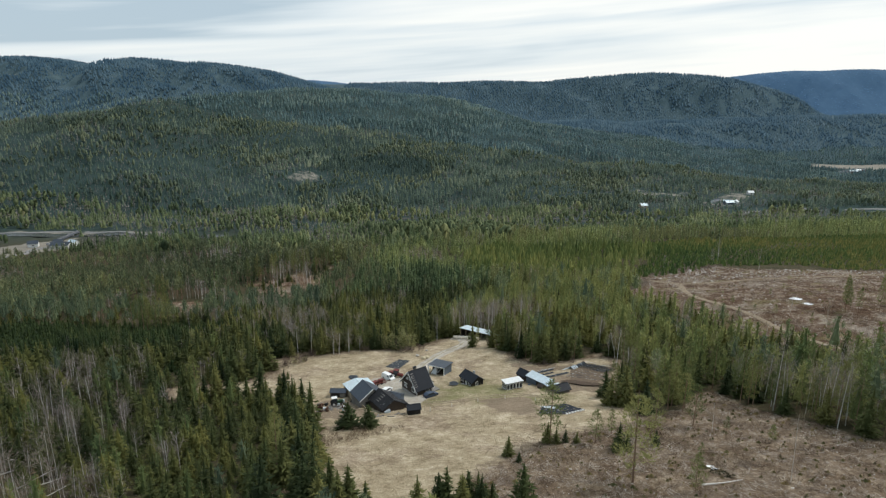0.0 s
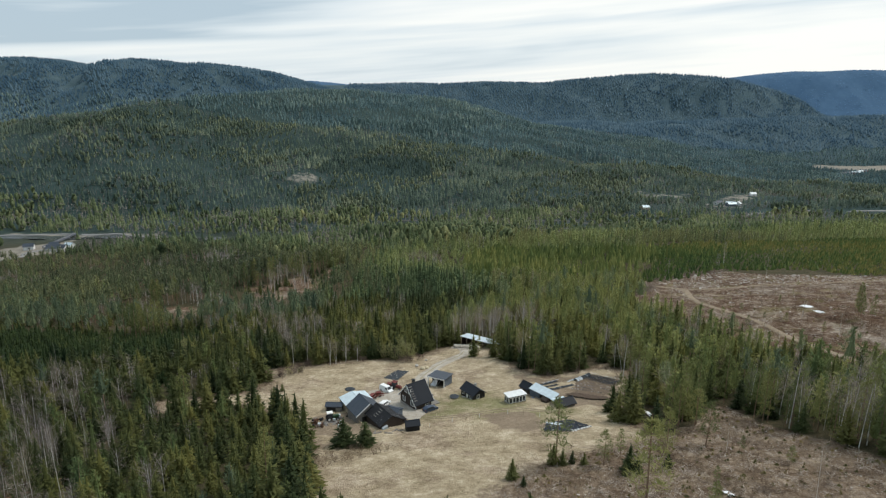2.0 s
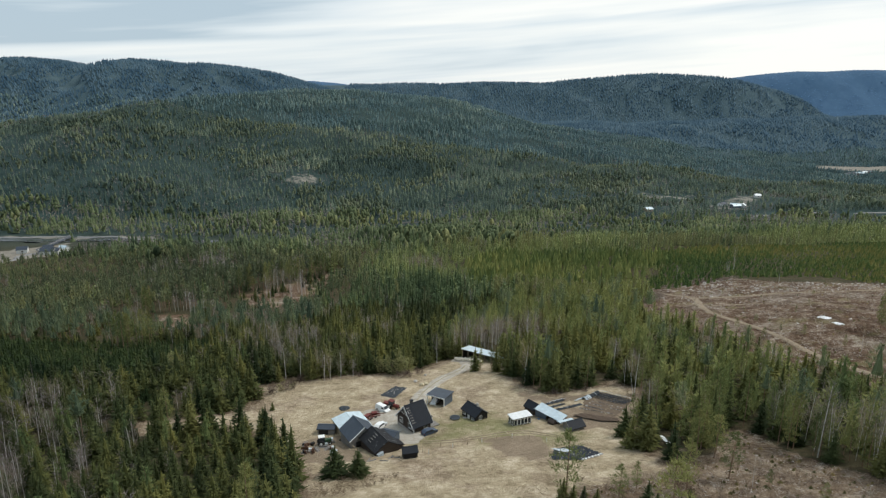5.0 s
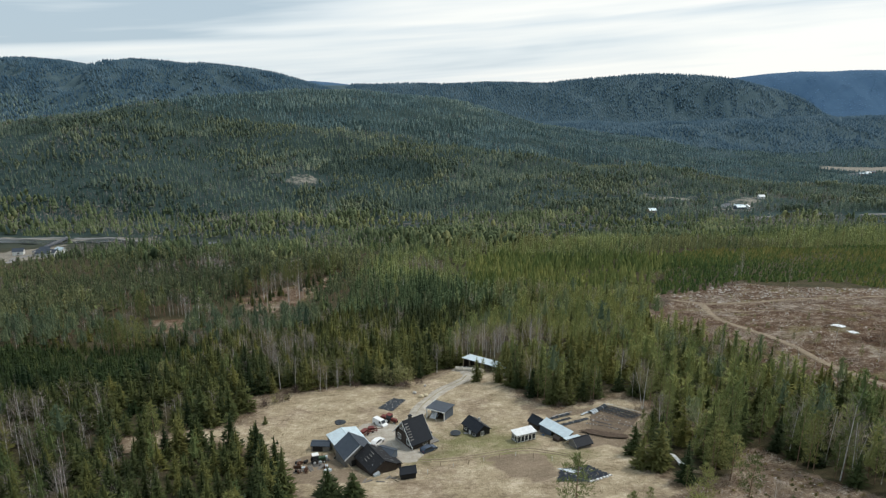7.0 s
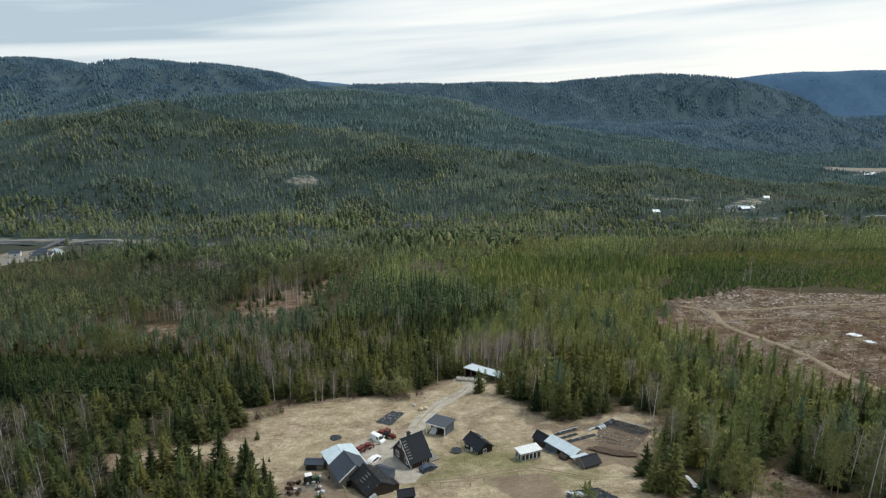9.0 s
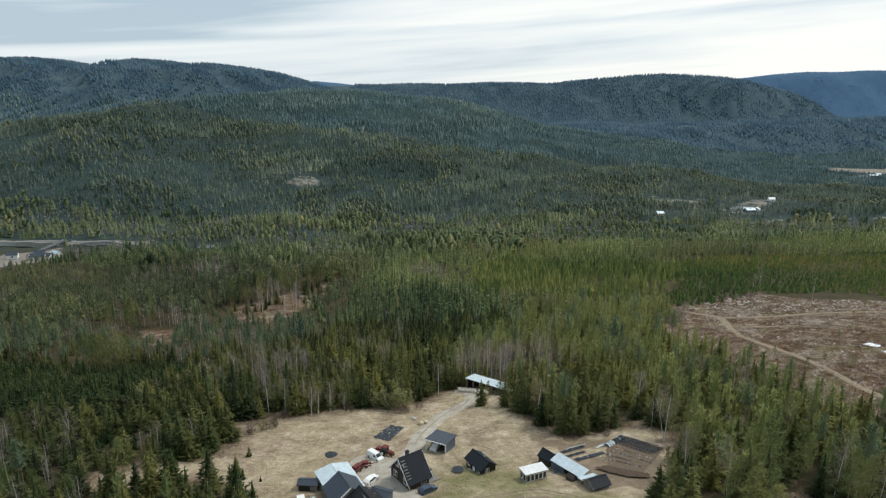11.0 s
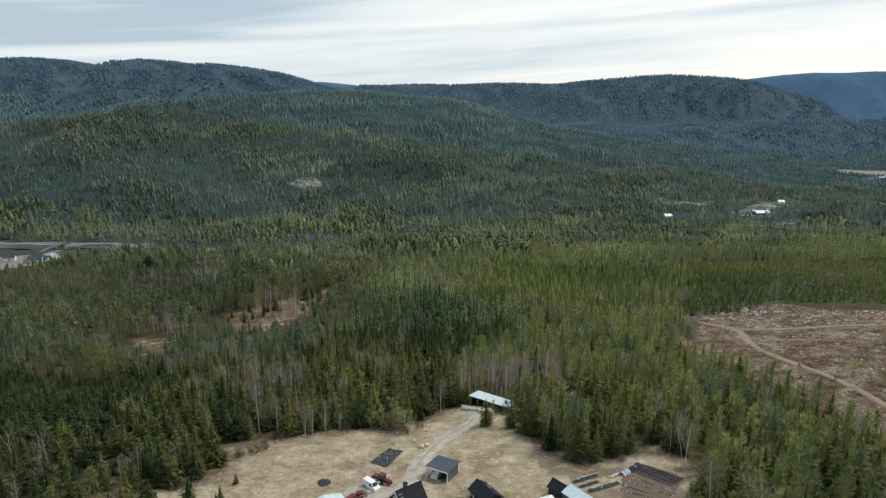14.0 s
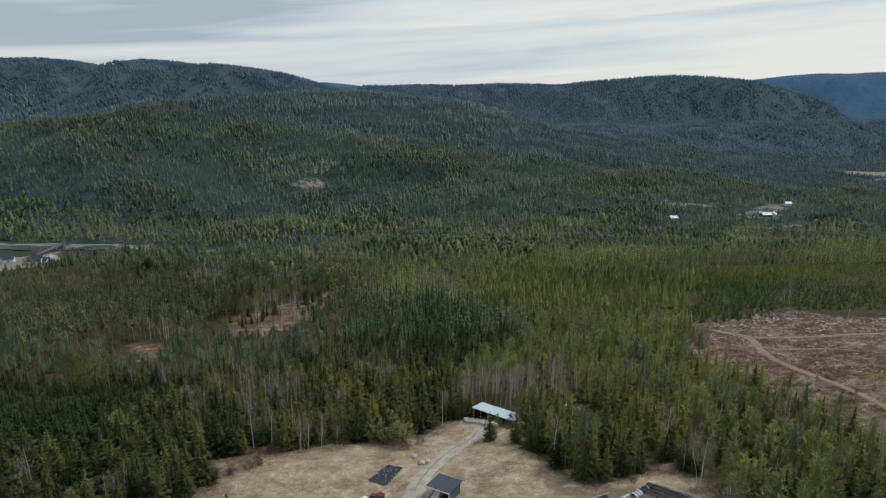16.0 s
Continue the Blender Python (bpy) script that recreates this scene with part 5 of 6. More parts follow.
part("barrel", quad_box(-2.6, -1.9, -2.5, -1.8, -0.9, 0.3), plain("blue_plastic", (0.06, 0.13, 0.24), 0.5), lean, "blue plastic barrel")
part("porch_gable", prism([(-3.0, -1.2), (-1.6, -1.2), (-1.6, 1.7), (-2.3, 2.3), (-3.0, 1.7)], 1.6, 3.6), mat_brown_boards, lean)
tagged(place(lean, 29.1, 173.9, -51.0, 4.3), "long low machine shed with galvanised roof", "shed")

last = gable_house("root_cellar_shed", 4.2, 3.4, 1.4, 2.5, mat_grey_boards, mat_black_roof, mat_grey_boards, 0.35, -1.2)
part("apron_roof", prism([(1.6, 1.3), (3.6, 0.9), (3.6, 1.0), (1.6, 1.42)], -2.6, 1.8), mat_pale_roof, last, "pale sheet lean-to roof")
tagged(place(last, 33.9, 166.9, 25.0, 5.8), "grey shed with a black saddle roof", "shed")

hay_shed = new("hay_shed")
part("roof", prism([(-3.0, 3.9), (3.0, 3.1), (3.0, 3.25), (-3.0, 4.05)], -8.9, 8.9), mat_pale_roof, hay_shed, "pale blue-grey sheet roof")
part("back_wall", quad_box(-8.5, 8.5, 2.5, 2.65, -2.5, 3.1), mat_brown_boards, hay_shed)
for k in range(8):
    x = -8.4 + 2.38 * k
    part("post", quad_box(x, x + 0.18, -2.7, -2.5, -2.0, 3.85), mat_timber, hay_shed)
for x in (-8.5, 8.35):
    part("end_wall", quad_box(x, x + 0.15, -2.4, 2.5, -2.5, 3.2), mat_brown_boards, hay_shed)
tagged(place(hay_shed, 15.5, 235.0, -33.5, -6.3), "long open hay shed with a pale metal roof", "shed")

# ---- the farm: vehicles and machines ----


def disc(r, w, at, axis_y=True, seg=14):
    bm = bmesh.new()
    m = Matrix.Translation(at) @ (Matrix.Rotation(radians(90), 4, "X") if axis_y else Matrix.Identity(4))
    bmesh.ops.create_cone(bm, cap_ends=True, segments=seg, radius1=r, radius2=r, depth=w, matrix=m)
    bmesh.ops.bevel(bm, geom=[e for e in bm.edges if len(e.link_faces) == 2 and e.calc_face_angle(0) > 1], offset=min(r, w) * 0.15, segments=1, affect="EDGES")
    return bm


def wheels(top, xs, half, r, w):
    for x in xs:
        for s in (-1, 1):
            wh = part("wheel", disc(r, w, (x, s * half, r)), mat_rubber, top)
            part("rim", disc(r * 0.55, w * 1.08, (x, s * half, r)), mat_concrete, wh)


def car(name, paint, length, width, profile, glass, label):
    """A car body drawn out across from its side profile, tucked in towards the roof; glass bands, lamps, wheels."""
    top = new(name)
    bm = prism([(x, z) for x, z in profile], -width / 2, width / 2)
    for v in bm.verts:
        v.co = Vector((v.co.y, -v.co.x * (1 - 0.16 * max(0, v.co.z - 0.9)), v.co.z))
    bmesh.ops.bevel(bm, geom=[e for e in bm.edges if e.calc_face_angle(0) > 0.5], offset=0.07, segments=2, affect="EDGES")
    bmesh.ops.recalc_face_normals(bm, faces=bm.faces)
    body = part("body", bm, paint, top)
    for gl in glass:
        for s in (-1, 1):
            b2 = bmesh.new()
            pts = [b2.verts.new((x, s * (width / 2 * (1 - 0.16 * max(0, z - 0.9)) + 0.012), z)) for x, z in gl]
            f = b2.faces.new(pts)
            ext = bmesh.ops.extrude_face_region(b2, geom=[f])
            for v in ext["geom"]:
                if isinstance(v, bmesh.types.BMVert):
                    v.co.y -= s * 0.05
            bmesh.ops.recalc_face_normals(b2, faces=b2.faces)
            part("side_window", b2, mat_glass, body)
    xs = [p[0] for p in profile]
    wheels(top, (min(xs) + 0.8, max(xs) - 0.85), width / 2 - 0.1, 0.32, 0.2)
    for s in (-1, 1):
        part("headlight", quad_box(max(xs) - 0.06, max(xs) + 0.02, s * width * 0.36 - 0.15, s * width * 0.36 + 0.15, 0.62, 0.8), mat_white, top)
        part("tail_light", quad_box(min(xs) - 0.02, min(xs) + 0.06, s * width * 0.4 - 0.08, s * width * 0.4 + 0.08, 0.7, 1.0), mat_red, top)
    return tagged(top, label, "car")


VAN = [(-2.3, 0.3), (2.25, 0.3), (2.3, 0.75), (1.55, 1.05), (0.85, 1.8), (-2.15, 1.85), (-2.3, 1.6)]
CAR = [(-2.1, 0.28), (2.1, 0.28), (2.15, 0.7), (1.15, 0.92), (0.45, 1.43), (-1.3, 1.45), (-2.0, 0.98)]
van = car("delivery_van", mat_car_white, 4.6, 1.8, VAN, [[(0.95, 1.1), (1.4, 1.1), (0.85, 1.65), (0.3, 1.68), (0.3, 1.1)]], "white delivery van parked on the gravel yard")
wb = bmesh.new()
vv = [wb.verts.new(p) for p in ((1.50, -0.72, 1.10), (1.50, 0.72, 1.10), (0.92, 0.66, 1.73), (0.92, -0.66, 1.73), (1.53, -0.72, 1.13), (1.53, 0.72, 1.13), (0.95, 0.66, 1.76), (0.95, -0.66, 1.76))]
for f in ((0, 1, 2, 3), (7, 6, 5, 4), (0, 4, 5, 1), (1, 5, 6, 2), (2, 6, 7, 3), (3, 7, 4, 0)):
    wb.faces.new([vv[i] for i in f])
bmesh.ops.recalc_face_normals(wb, faces=wb.faces)
part("windscreen", wb, mat_glass, van)
place(van, -17.4, 184.9, -42.0)
side_glass = [[(-1.75, 1.0), (1.0, 0.95), (0.4, 1.38), (-1.25, 1.4)]]
place(car("white_car", mat_car_white, 4.2, 1.75, CAR, side_glass, "white hatchback parked beside the barn"), -16.9, 172.3, 60.0)
place(car("blue_car", mat_car_blue, 4.2, 1.75, CAR, side_glass, "dark blue car parked beside the farmhouse"), -3.6, 166.6, 38.0)
place(car("pale_car", mat_car_white, 4.2, 1.75, CAR, side_glass, "white car parked inside the open carport"), -2.2, 190.4, -115.0)


def tractor(name, paint, cab, label):
    top = new(name)
    part("bonnet", quad_box(0.2, 1.9, -0.38, 0.38, 0.75, 1.45), paint, top)
    part("chassis", quad_box(-1.2, 1.9, -0.25, 0.25, 0.5, 0.8), mat_rust, top)
    part("cab", prism([(-0.65, 1.0), (0.65, 1.0), (0.55, 2.3), (-0.55, 2.3)], -1.2, 0.2), mat_glass, top)
    part("cab_roof", quad_box(-1.3, 0.3, -0.7, 0.7, 2.3, 2.45), cab, top)
    part("exhaust", disc(0.05, 0.9, (1.2, 0.2, 1.8), False, 8), mat_rust, top)
    for x, r, w, h in ((-0.8, 0.75, 0.4, 0.75), (1.5, 0.42, 0.26, 0.65)):
        for s in (-1, 1):
            wh = part("wheel", disc(r, w, (x, s * h, r)), mat_rubber, top)
            part("rim", disc(r * 0.5, w * 1.1, (x, s * h, r)), mat_white, wh)
    return tagged(top, label, "tractor")


place(tractor("green_tractor", mat_green, mat_white, "green tractor with a white cab roof beside the barn"), -30.0, 161.3, 20.0)
place(tractor("red_tractor", mat_red, mat_red, "red tractor parked beside the van"), -14.6, 186.6, -30.0)


def harrow(label, long, seed):
    """A folded field machine: frame bars, tines, drawbar and wheels."""
    r = random.Random(seed)
    top = new("field_harrow")
    for k in range(4):
        y = -0.9 + 0.6 * k
        part("frame_bar", quad_box(-long / 2, long / 2, y - 0.07, y + 0.07, 0.65 + 0.1 * (k % 2), 0.83 + 0.1 * (k % 2)), mat_red, top)
    part("drawbar", quad_box(long / 2 - 0.1, long / 2 + 1.6, -0.08, 0.08, 0.55, 0.7), mat_rust, top)
    for k in range(10):
        x, y = -long / 2 + long * (k + 0.5) / 10, r.choice((-0.9, -0.3, 0.3, 0.9))
        part("tine", quad_box(x - 0.05, x + 0.05, y - 0.05, y + 0.05, 0.05, 0.75 + r.uniform(0, 0.8)), mat_rust if k % 2 else mat_red, top)
    part("hopper", prism([(-0.6, 1.5), (0.6, 1.5), (0.3, 0.8), (-0.3, 0.8)], -long * 0.35, long * 0.2), mat_red, top)
    wheels(top, (0.0,), 1.15, 0.38, 0.22)
    return tagged(top, label, "farm machine")


place(harrow("red field harrow standing on the gravel yard", 3.4, 1), -21.0, 178.6, 60.0)
place(harrow("rusty red seed drill standing on the yard", 2.8, 2), -19.2, 180.4, 20.0)
place(harrow("red hay tedder parked behind the van", 2.4, 3), -16.6, 188.3, -20.0)

# a round trampoline by the cabin
tramp = new("trampoline")
part("mat", disc(1.25, 0.03, (0, 0, 0.55), False, 24), mat_film, tramp, "black jumping mat")
part("edge_pad", disc(1.42, 0.06, (0, 0, 0.50), False, 24), plain("grey_pad", (0.07, 0.08, 0.09), 0.6), tramp)
for k in range(4):
    a = k * math.pi / 2 + 0.4
    part("leg", quad_box(1.3 * math.cos(a) - 0.04, 1.3 * math.cos(a) + 0.04, 1.3 * math.sin(a) - 0.04, 1.3 * math.sin(a) + 0.04, -0.3, 0.5), mat_concrete, tramp)
tagged(place(tramp, 3.3, 176.6, 0), "round dark trampoline on the lawn", "trampoline")

# ---- sheets, roads, snow, bales ----


def draped(name, poly, step, lift, mat, label, category, kind=""):
    """A sheet that lies on the land inside a plan polygon."""
    px, py = [p[0] for p in poly], [p[1] for p in poly]
    xs, ys = np.arange(min(px), max(px) + step, step), np.arange(min(py), max(py) + step, step)
    x, y = np.meshgrid(xs, ys)
    z = height(x, y) + lift + 0.05 * np.sin(x * 3.1 + y * 1.7)
    w = len(xs)
    keep = poly_inside(x, y, poly) > -step * 0.3
    i = (np.arange(len(ys) - 1)[:, None] * w + np.arange(w - 1)[None]).ravel()
    q = np.stack([i, i + 1, i + w + 1, i + w], 1)
    q = q[keep.ravel()[q].all(1)]
    used, inv = np.unique(q.ravel(), return_inverse=True)
    v = np.stack([x, y, z], -1).reshape(-1, 3)[used]
    n = len(v)
    f = inv.reshape(-1, 4)
    low = v.copy()
    low[:, 2] -= lift + 0.12
    me = fast_mesh(name, np.concatenate([v, low]), np.concatenate([f, f[:, ::-1] + n]), True)
    me.materials.append(mat)
    return tagged(new(name, me), label, category, kind=kind)


def strip(name, line, widths, lift, mat, label, step=1.2, kind="structure"):
    """A road laid along a plan line, slightly crowned."""
    pts = [Vector(p) for p in line]
    out, wd = [], []
    for k in range(len(pts) - 1):
        p0, p1, p2, p3 = pts[max(k - 1, 0)], pts[k], pts[k + 1], pts[min(k + 2, len(pts) - 1)]
        n = max(2, int((p2 - p1).length / step))
        for i in range(n):
            t = i / n
            out.append(0.5 * (2 * p1 + (p2 - p0) * t + (2 * p0 - 5 * p1 + 4 * p2 - p3) * t * t + (3 * p1 - p0 - 3 * p2 + p3) * t ** 3))
            wd.append(widths[k] + (widths[k + 1] - widths[k]) * t)
    out = np.array([tuple(p) for p in out])
    d = np.gradient(out, axis=0)
    d /= np.linalg.norm(d, axis=1)[:, None]
    side = np.stack([-d[:, 1], d[:, 0]], 1)
    across = np.array([-0.5, -0.42, -0.25, 0, 0.25, 0.42, 0.5])
    ragged = 1 + 0.05 * np.sin(np.arange(len(out)) * 1.3) + 0.07 * np.sin(np.arange(len(out)) * 0.37)
    xy = out[:, None] + side[:, None] * (across[None, :, None] * (np.array(wd) * ragged)[:, None, None])
    z = height(xy[..., 0], xy[..., 1]) + lift * np.array([-0.6, 0.6, 0.8, 1.2, 0.8, 0.6, -0.6])[None]
    v = np.concatenate([xy, z[..., None]], -1).reshape(-1, 3)
    i = (np.arange(len(out) - 1)[:, None] * 7 + np.arange(6)[None]).ravel()
    me = fast_mesh(name, v, np.stack([i, i + 7, i + 8, i + 1], 1)[:, ::-1], True)
    me.materials.append(mat)
    return tagged(new(name, me), label, "road", kind=kind)


strip("road_gravel", [(3.5, 238), (7.7, 235.6), (9.6, 231.4), (8.6, 226.6), (4.9, 221.6), (0.1, 215.4), (-3.5, 207.8), (-6.6, 198.7), (-8.2, 189.3), (-10.5, 180), (-13, 172)], [4, 5.5, 7.0, 6.0, 5.0, 4.8, 4.6, 4.6, 5.0, 8, 10], 0.18, mat_gravel, "pale gravel drive that curves down to the yard")
strip("road_yard", [(-23, 184), (-17, 181), (-13.2, 175), (-11.4, 168), (-8.0, 163.6), (-4.5, 162.0)], [5, 11, 13, 11, 8, 3], 0.16, mat_gravel, "pale gravel farmyard between the buildings")
crown_grass = plain("trodden_grass", (0.27, 0.235, 0.15), 0.95, vary=0.4, scale=0.8)
strip("road_grass_crown", [(7.9, 229.2), (6.4, 224.0), (4.9, 221.6), (0.1, 215.4), (-3.5, 207.8), (-6.6, 198.7), (-8.0, 190.5)], [0.3, 0.8, 0.9, 0.8, 0.9, 0.8, 0.2], 0.24, crown_grass, "strip of trodden grass between the wheel tracks")
dirt = plain("packed_earth", (0.27, 0.215, 0.15), 0.95, vary=0.3, scale=0.6)
for k, (px, py) in enumerate(((-4.9, 153.4), (-3.4, 152.7), (-0.5, 156.9), (2.4, 156.2), (6.0, 157.0), (9.6, 158.6), (13.4, 160.2), (17.4, 161.4), (21.5, 160.2), (25.4, 157.6))):
    post = new("fence_post", bpy.data.meshes.new("fence_post"))
    bm = quad_box(-0.05, 0.05, -0.05, 0.05, -0.3, 1.15)
    bmesh.ops.bevel(bm, geom=list(bm.edges), offset=0.012, segments=1, affect="EDGES")
    bm.to_mesh(post.data), bm.free()
    post.data.materials.append(mat_white if k % 2 else mat_timber)
    tagged(place(post, px, py, 20 * k), "thin pale fence post beside the wheel ruts", "fence post", "fence posts on the meadow")
for k, off in enumerate((-0.75, 0.75)):
    strip("road_wheel_rut", [(-5, 161.0 + off), (2, 160.6 + off), (9.8, 162.8 + off), (19, 165.6 + off), (26, 163.3 + off), (33, 158.8 + off)], [0.6, 0.5, 0.5, 0.5, 0.45, 0.3], 0.10, dirt, "faint earth wheel rut across the meadow")
strip("road_forest_track", [(104, 330), (110, 314), (116.5, 300), (112.4, 279), (111.2, 261), (113, 249), (116, 239), (119.4, 227), (121, 216), (124, 208), (130, 197), (141, 184)], [1.8, 2.6, 3.4, 2.6, 2.2, 2.4, 2.2, 2.4, 2.4, 2.4, 2.4, 2.4], 0.16, dirt, "tan earth track across the felled hillside", 2.0)
strip("road_forest_branch", [(116, 300), (128, 294.5), (140, 290.7), (151.5, 288.8), (164, 288.9), (184, 288), (215, 290)], [3.0, 2.8, 3.2, 2.4, 2.6, 2.2, 2.0], 0.16, dirt, "tan branch track on the felled hillside", 2.0)
strip("road_forest_spur", [(113.5, 286), (120.6, 278.6), (134, 273.6), (140, 266)], [1.4, 1.8, 1.6, 1.0], 0.08, dirt, "faint tan machine track on the felled hillside", 2.0)

draped("black_cover_sheet", [(-19.8, 197.6), (-14.8, 194.8), (-11.4, 205), (-15.7, 206.8)], 0.45, 0.10, mat_film, "black plastic sheet weighted down on the meadow", "tarpaulin")
draped("dark_cover_sheet", [(24.2, 145.1), (31.1, 144), (36.8, 147.6), (33, 154.4), (26.2, 152.2)], 0.45, 0.16, mat_mulch, "dark plastic sheet spread on the lower meadow", "tarpaulin")
draped("white_cover_sheet", [(25.4, 152.2), (28.6, 152.0), (30.4, 149.8), (28.0, 149.2)], 0.3, 0.22, mat_clear, "crumpled white plastic film on the dark sheet", "tarpaulin")
draped("snow_patch", [(52.9, 159.5), (54.0, 158.8), (54.3, 153), (53.9, 149.2), (52.7, 148.9), (52.8, 153)], 0.35, 0.42, mat_snow, "last patch of old snow beside the stream", "snow")
draped("snow_patch", [(139.5, 243), (142.5, 243.8), (144.4, 240), (142, 239)], 0.5, 0.2, mat_snow, "last patch of old snow on felled ground", "snow")
draped("snow_patch", [(141.5, 236.5), (144, 236.0), (145, 233.0), (142.2, 233.4)], 0.5, 0.2, mat_snow, "last patch of old snow on felled ground", "snow")


def lump_mesh(name, r, squash, seed, rough=0.25):
    bm = bmesh.new()
    bmesh.ops.create_icosphere(bm, subdivisions=2, radius=r)
    rr = random.Random(seed)
    off = Vector((rr.uniform(0, 9), rr.uniform(0, 9), rr.uniform(0, 9)))
    for v in bm.verts:
        v.co *= 1 + rough * (noise.noise(v.co / r * 1.3 + off))
        v.co.z *= squash
    me = bpy.data.meshes.new(name)
    bm.to_mesh(me)
    bm.free()
    return me


def lump(name, x, y, r, squash, mat, label, category, group="", seed=0):
    me = lump_mesh(name, r, squash, seed)
    me.materials.append(mat)
    ob = new(name, me)
    place(ob, x, y, seed * 37 % 360, float(height(x, y)) + r * squash * 0.55)
    return tagged(ob, label, category, group)


for k in range(26):
    t = (k % 13) / 12
    bx, by = 4.6 + 8.6 * t + random.uniform(-0.35, 0.35), 236.6 - 5.6 * t + (k // 13) * 1.3 + random.uniform(-0.3, 0.3)
    bale = new("round_bale", bpy.data.meshes.new("round_bale"))
    bm = disc(0.62, 1.15, (0, 0, 0.58), True, 12)
    bm.to_mesh(bale.data), bm.free()
    bale.data.materials.append(mat_bale_w)
    tagged(place(bale, bx, by, random.uniform(0, 180)), "pale round hay bale in front of the hay shed", "bale", "bales at the hay shed")
for bx, by in ((18.6, 226.4), (19.8, 225.6), (20.6, 224.9)):
    bale = new("round_bale", bpy.data.objects["round_bale"].data)
    tagged(place(bale, bx, by, 30), "pale round hay bale in front of the hay shed", "bale", "bales at the hay shed")
lump("boulder", -6.9, 207.4, 0.85, 0.8, mat_bale, "tan rounded boulder beside the gravel drive", "boulder", "boulders at the drive", 3)
lump("boulder", -5.6, 208.4, 0.80, 0.8, mat_bale, "tan rounded boulder beside the gravel drive", "boulder", "boulders at the drive", 4)
lump("boulder", -6.1, 218.9, 0.5, 0.7, mat_stone, "pale boulder beside the gravel drive", "boulder", "boulders at the drive", 5)
lump("boulder", -9.2, 211.5, 0.7, 0.6, mat_stone, "grey boulder at the edge of the meadow", "boulder", "boulders at the drive", 6)
lump("earth_mound", -29.0, 187.4, 1.6, 0.2, mat_film, "low heap under black plastic on the meadow", "heap", "", 7)
for k in range(14):
    t = k / 13
    wx, wy = 31.2 + 5.4 * t, 144.4 + 3.4 * t
    lump("weight_stone", wx + random.uniform(-.2, .2), wy + random.uniform(-.2, .2), 0.28, 0.7, mat_stone if k % 2 else mat_snow, "pale stone that weighs down the dark sheet", "stone", "stones on the dark sheet", k)
for k in range(26):
    wx, wy = 26.5 + random.uniform(0, 8.5), 145.5 + random.uniform(0, 6.5)
    if poly_inside(wx, wy, [(24.6, 145.5), (31.1, 144.4), (36.2, 147.6), (32.8, 153.8), (26.4, 151.8)]) > 0:
        lump("weight_stone", wx, wy, random.uniform(0.14, 0.26), 0.6, mat_stone, "pale stone that weighs down the dark sheet", "stone", "stones on the dark sheet", 200 + k)
for k in range(22):
    u, v = random.uniform(0.08, 0.92), random.uniform(0.08, 0.92)
    wx = (-19.8 + 5.0 * u) * (1 - v) + (-15.7 + 4.3 * u) * v
    wy = (197.6 - 2.8 * u) * (1 - v) + (206.8 - 1.8 * u) * v
    lump("weight_stone", wx, wy, 0.17, 0.7, mat_stone, "pale stone that weighs down the black sheet", "stone", "stones on the black sheet", k + 30)

for tx, ty, th in ((11.2, 221.6, 9.5), (12.9, 222.4, 8.0), (16.6, 220.6, 8.5), (18.2, 219.2, 10.0), (21.4, 215.5, 11.0), (9.9, 223.0, 5.5)):
    tree("pine_tree" if th < 9.2 else "spruce_tree", tx, ty, th, 1.1, "in front of the hay shed")

# ---- kitchen garden ----
draped("garden_plot", [(40.8, 187.0), (47.4, 193.0), (54.9, 185.2), (52.6, 181.6), (46, 172.5), (38.5, 176.5)], 0.5, 0.06, mat_soil, "tilled brown garden plot with furrows", "garden", "structure")
for k, (off, wd) in enumerate(((0.3, 0.9), (1.7, 0.9), (3.1, 0.9), (4.6, 0.7))):
    ox, oy = -0.74 * off, -0.67 * off
    a, b = Vector((47.6 + ox, 193.2 + oy)), Vector((54.9 + ox, 185.0 + oy))
    n = Vector((-0.74, -0.67)) * wd
    draped("mulch_bed", [tuple(a), tuple(b), tuple(b + n), tuple(a + n)], 0.3, 0.32, mat_film, "raised bed row covered with black mulch film", "garden bed")
    for j in range(9):
        p = a + (b - a) * ((j + 0.5) / 9) + n * 0.5
        lump("weight_stone", p.x, p.y, 0.16, 0.7, mat_stone, "pale stone on the black mulch film", "stone", "stones on the mulch rows", 60 + k * 9 + j)
tunnel = new("garden_tunnel")
for name, r0, r1, x0, x1, mat, lab in (("film", 1.0, 0.95, -3.4, -1.0, mat_clear, "bluish clear plastic film"), ("net", 0.80, 0.74, -1.0, 3.4, mat_film, "black net cover")):
    bm = bmesh.new()
    rings = []
    for q in range(13):
        xx = x0 + (x1 - x0) * q / 12
        sag = 1 - 0.07 * abs(math.sin(q * math.pi / 3)) + random.uniform(-0.03, 0.03)
        rings.append([[bm.verts.new((xx, r * math.cos(math.pi * i / 10) * 1.05, r * sag * math.sin(math.pi * i / 10) - 0.1)) for i in range(11)] for r in (r0, r1)])
    for a, b in zip(rings, rings[1:]):
        for layer in (0, 1):
            for i in range(10):
                f = [a[layer][i], b[layer][i], b[layer][i + 1], a[layer][i + 1]]
                bm.faces.new(f if layer else f[::-1])
    part(name, bm, mat, tunnel, lab)
for q in range(9):
    xx = -3.4 + 0.85 * q
    r = 1.03 if xx < -0.9 else 0.83
    arc = [(r * 1.05 * math.cos(math.pi * i / 8), r * math.sin(math.pi * i / 8)) for i in range(9)]
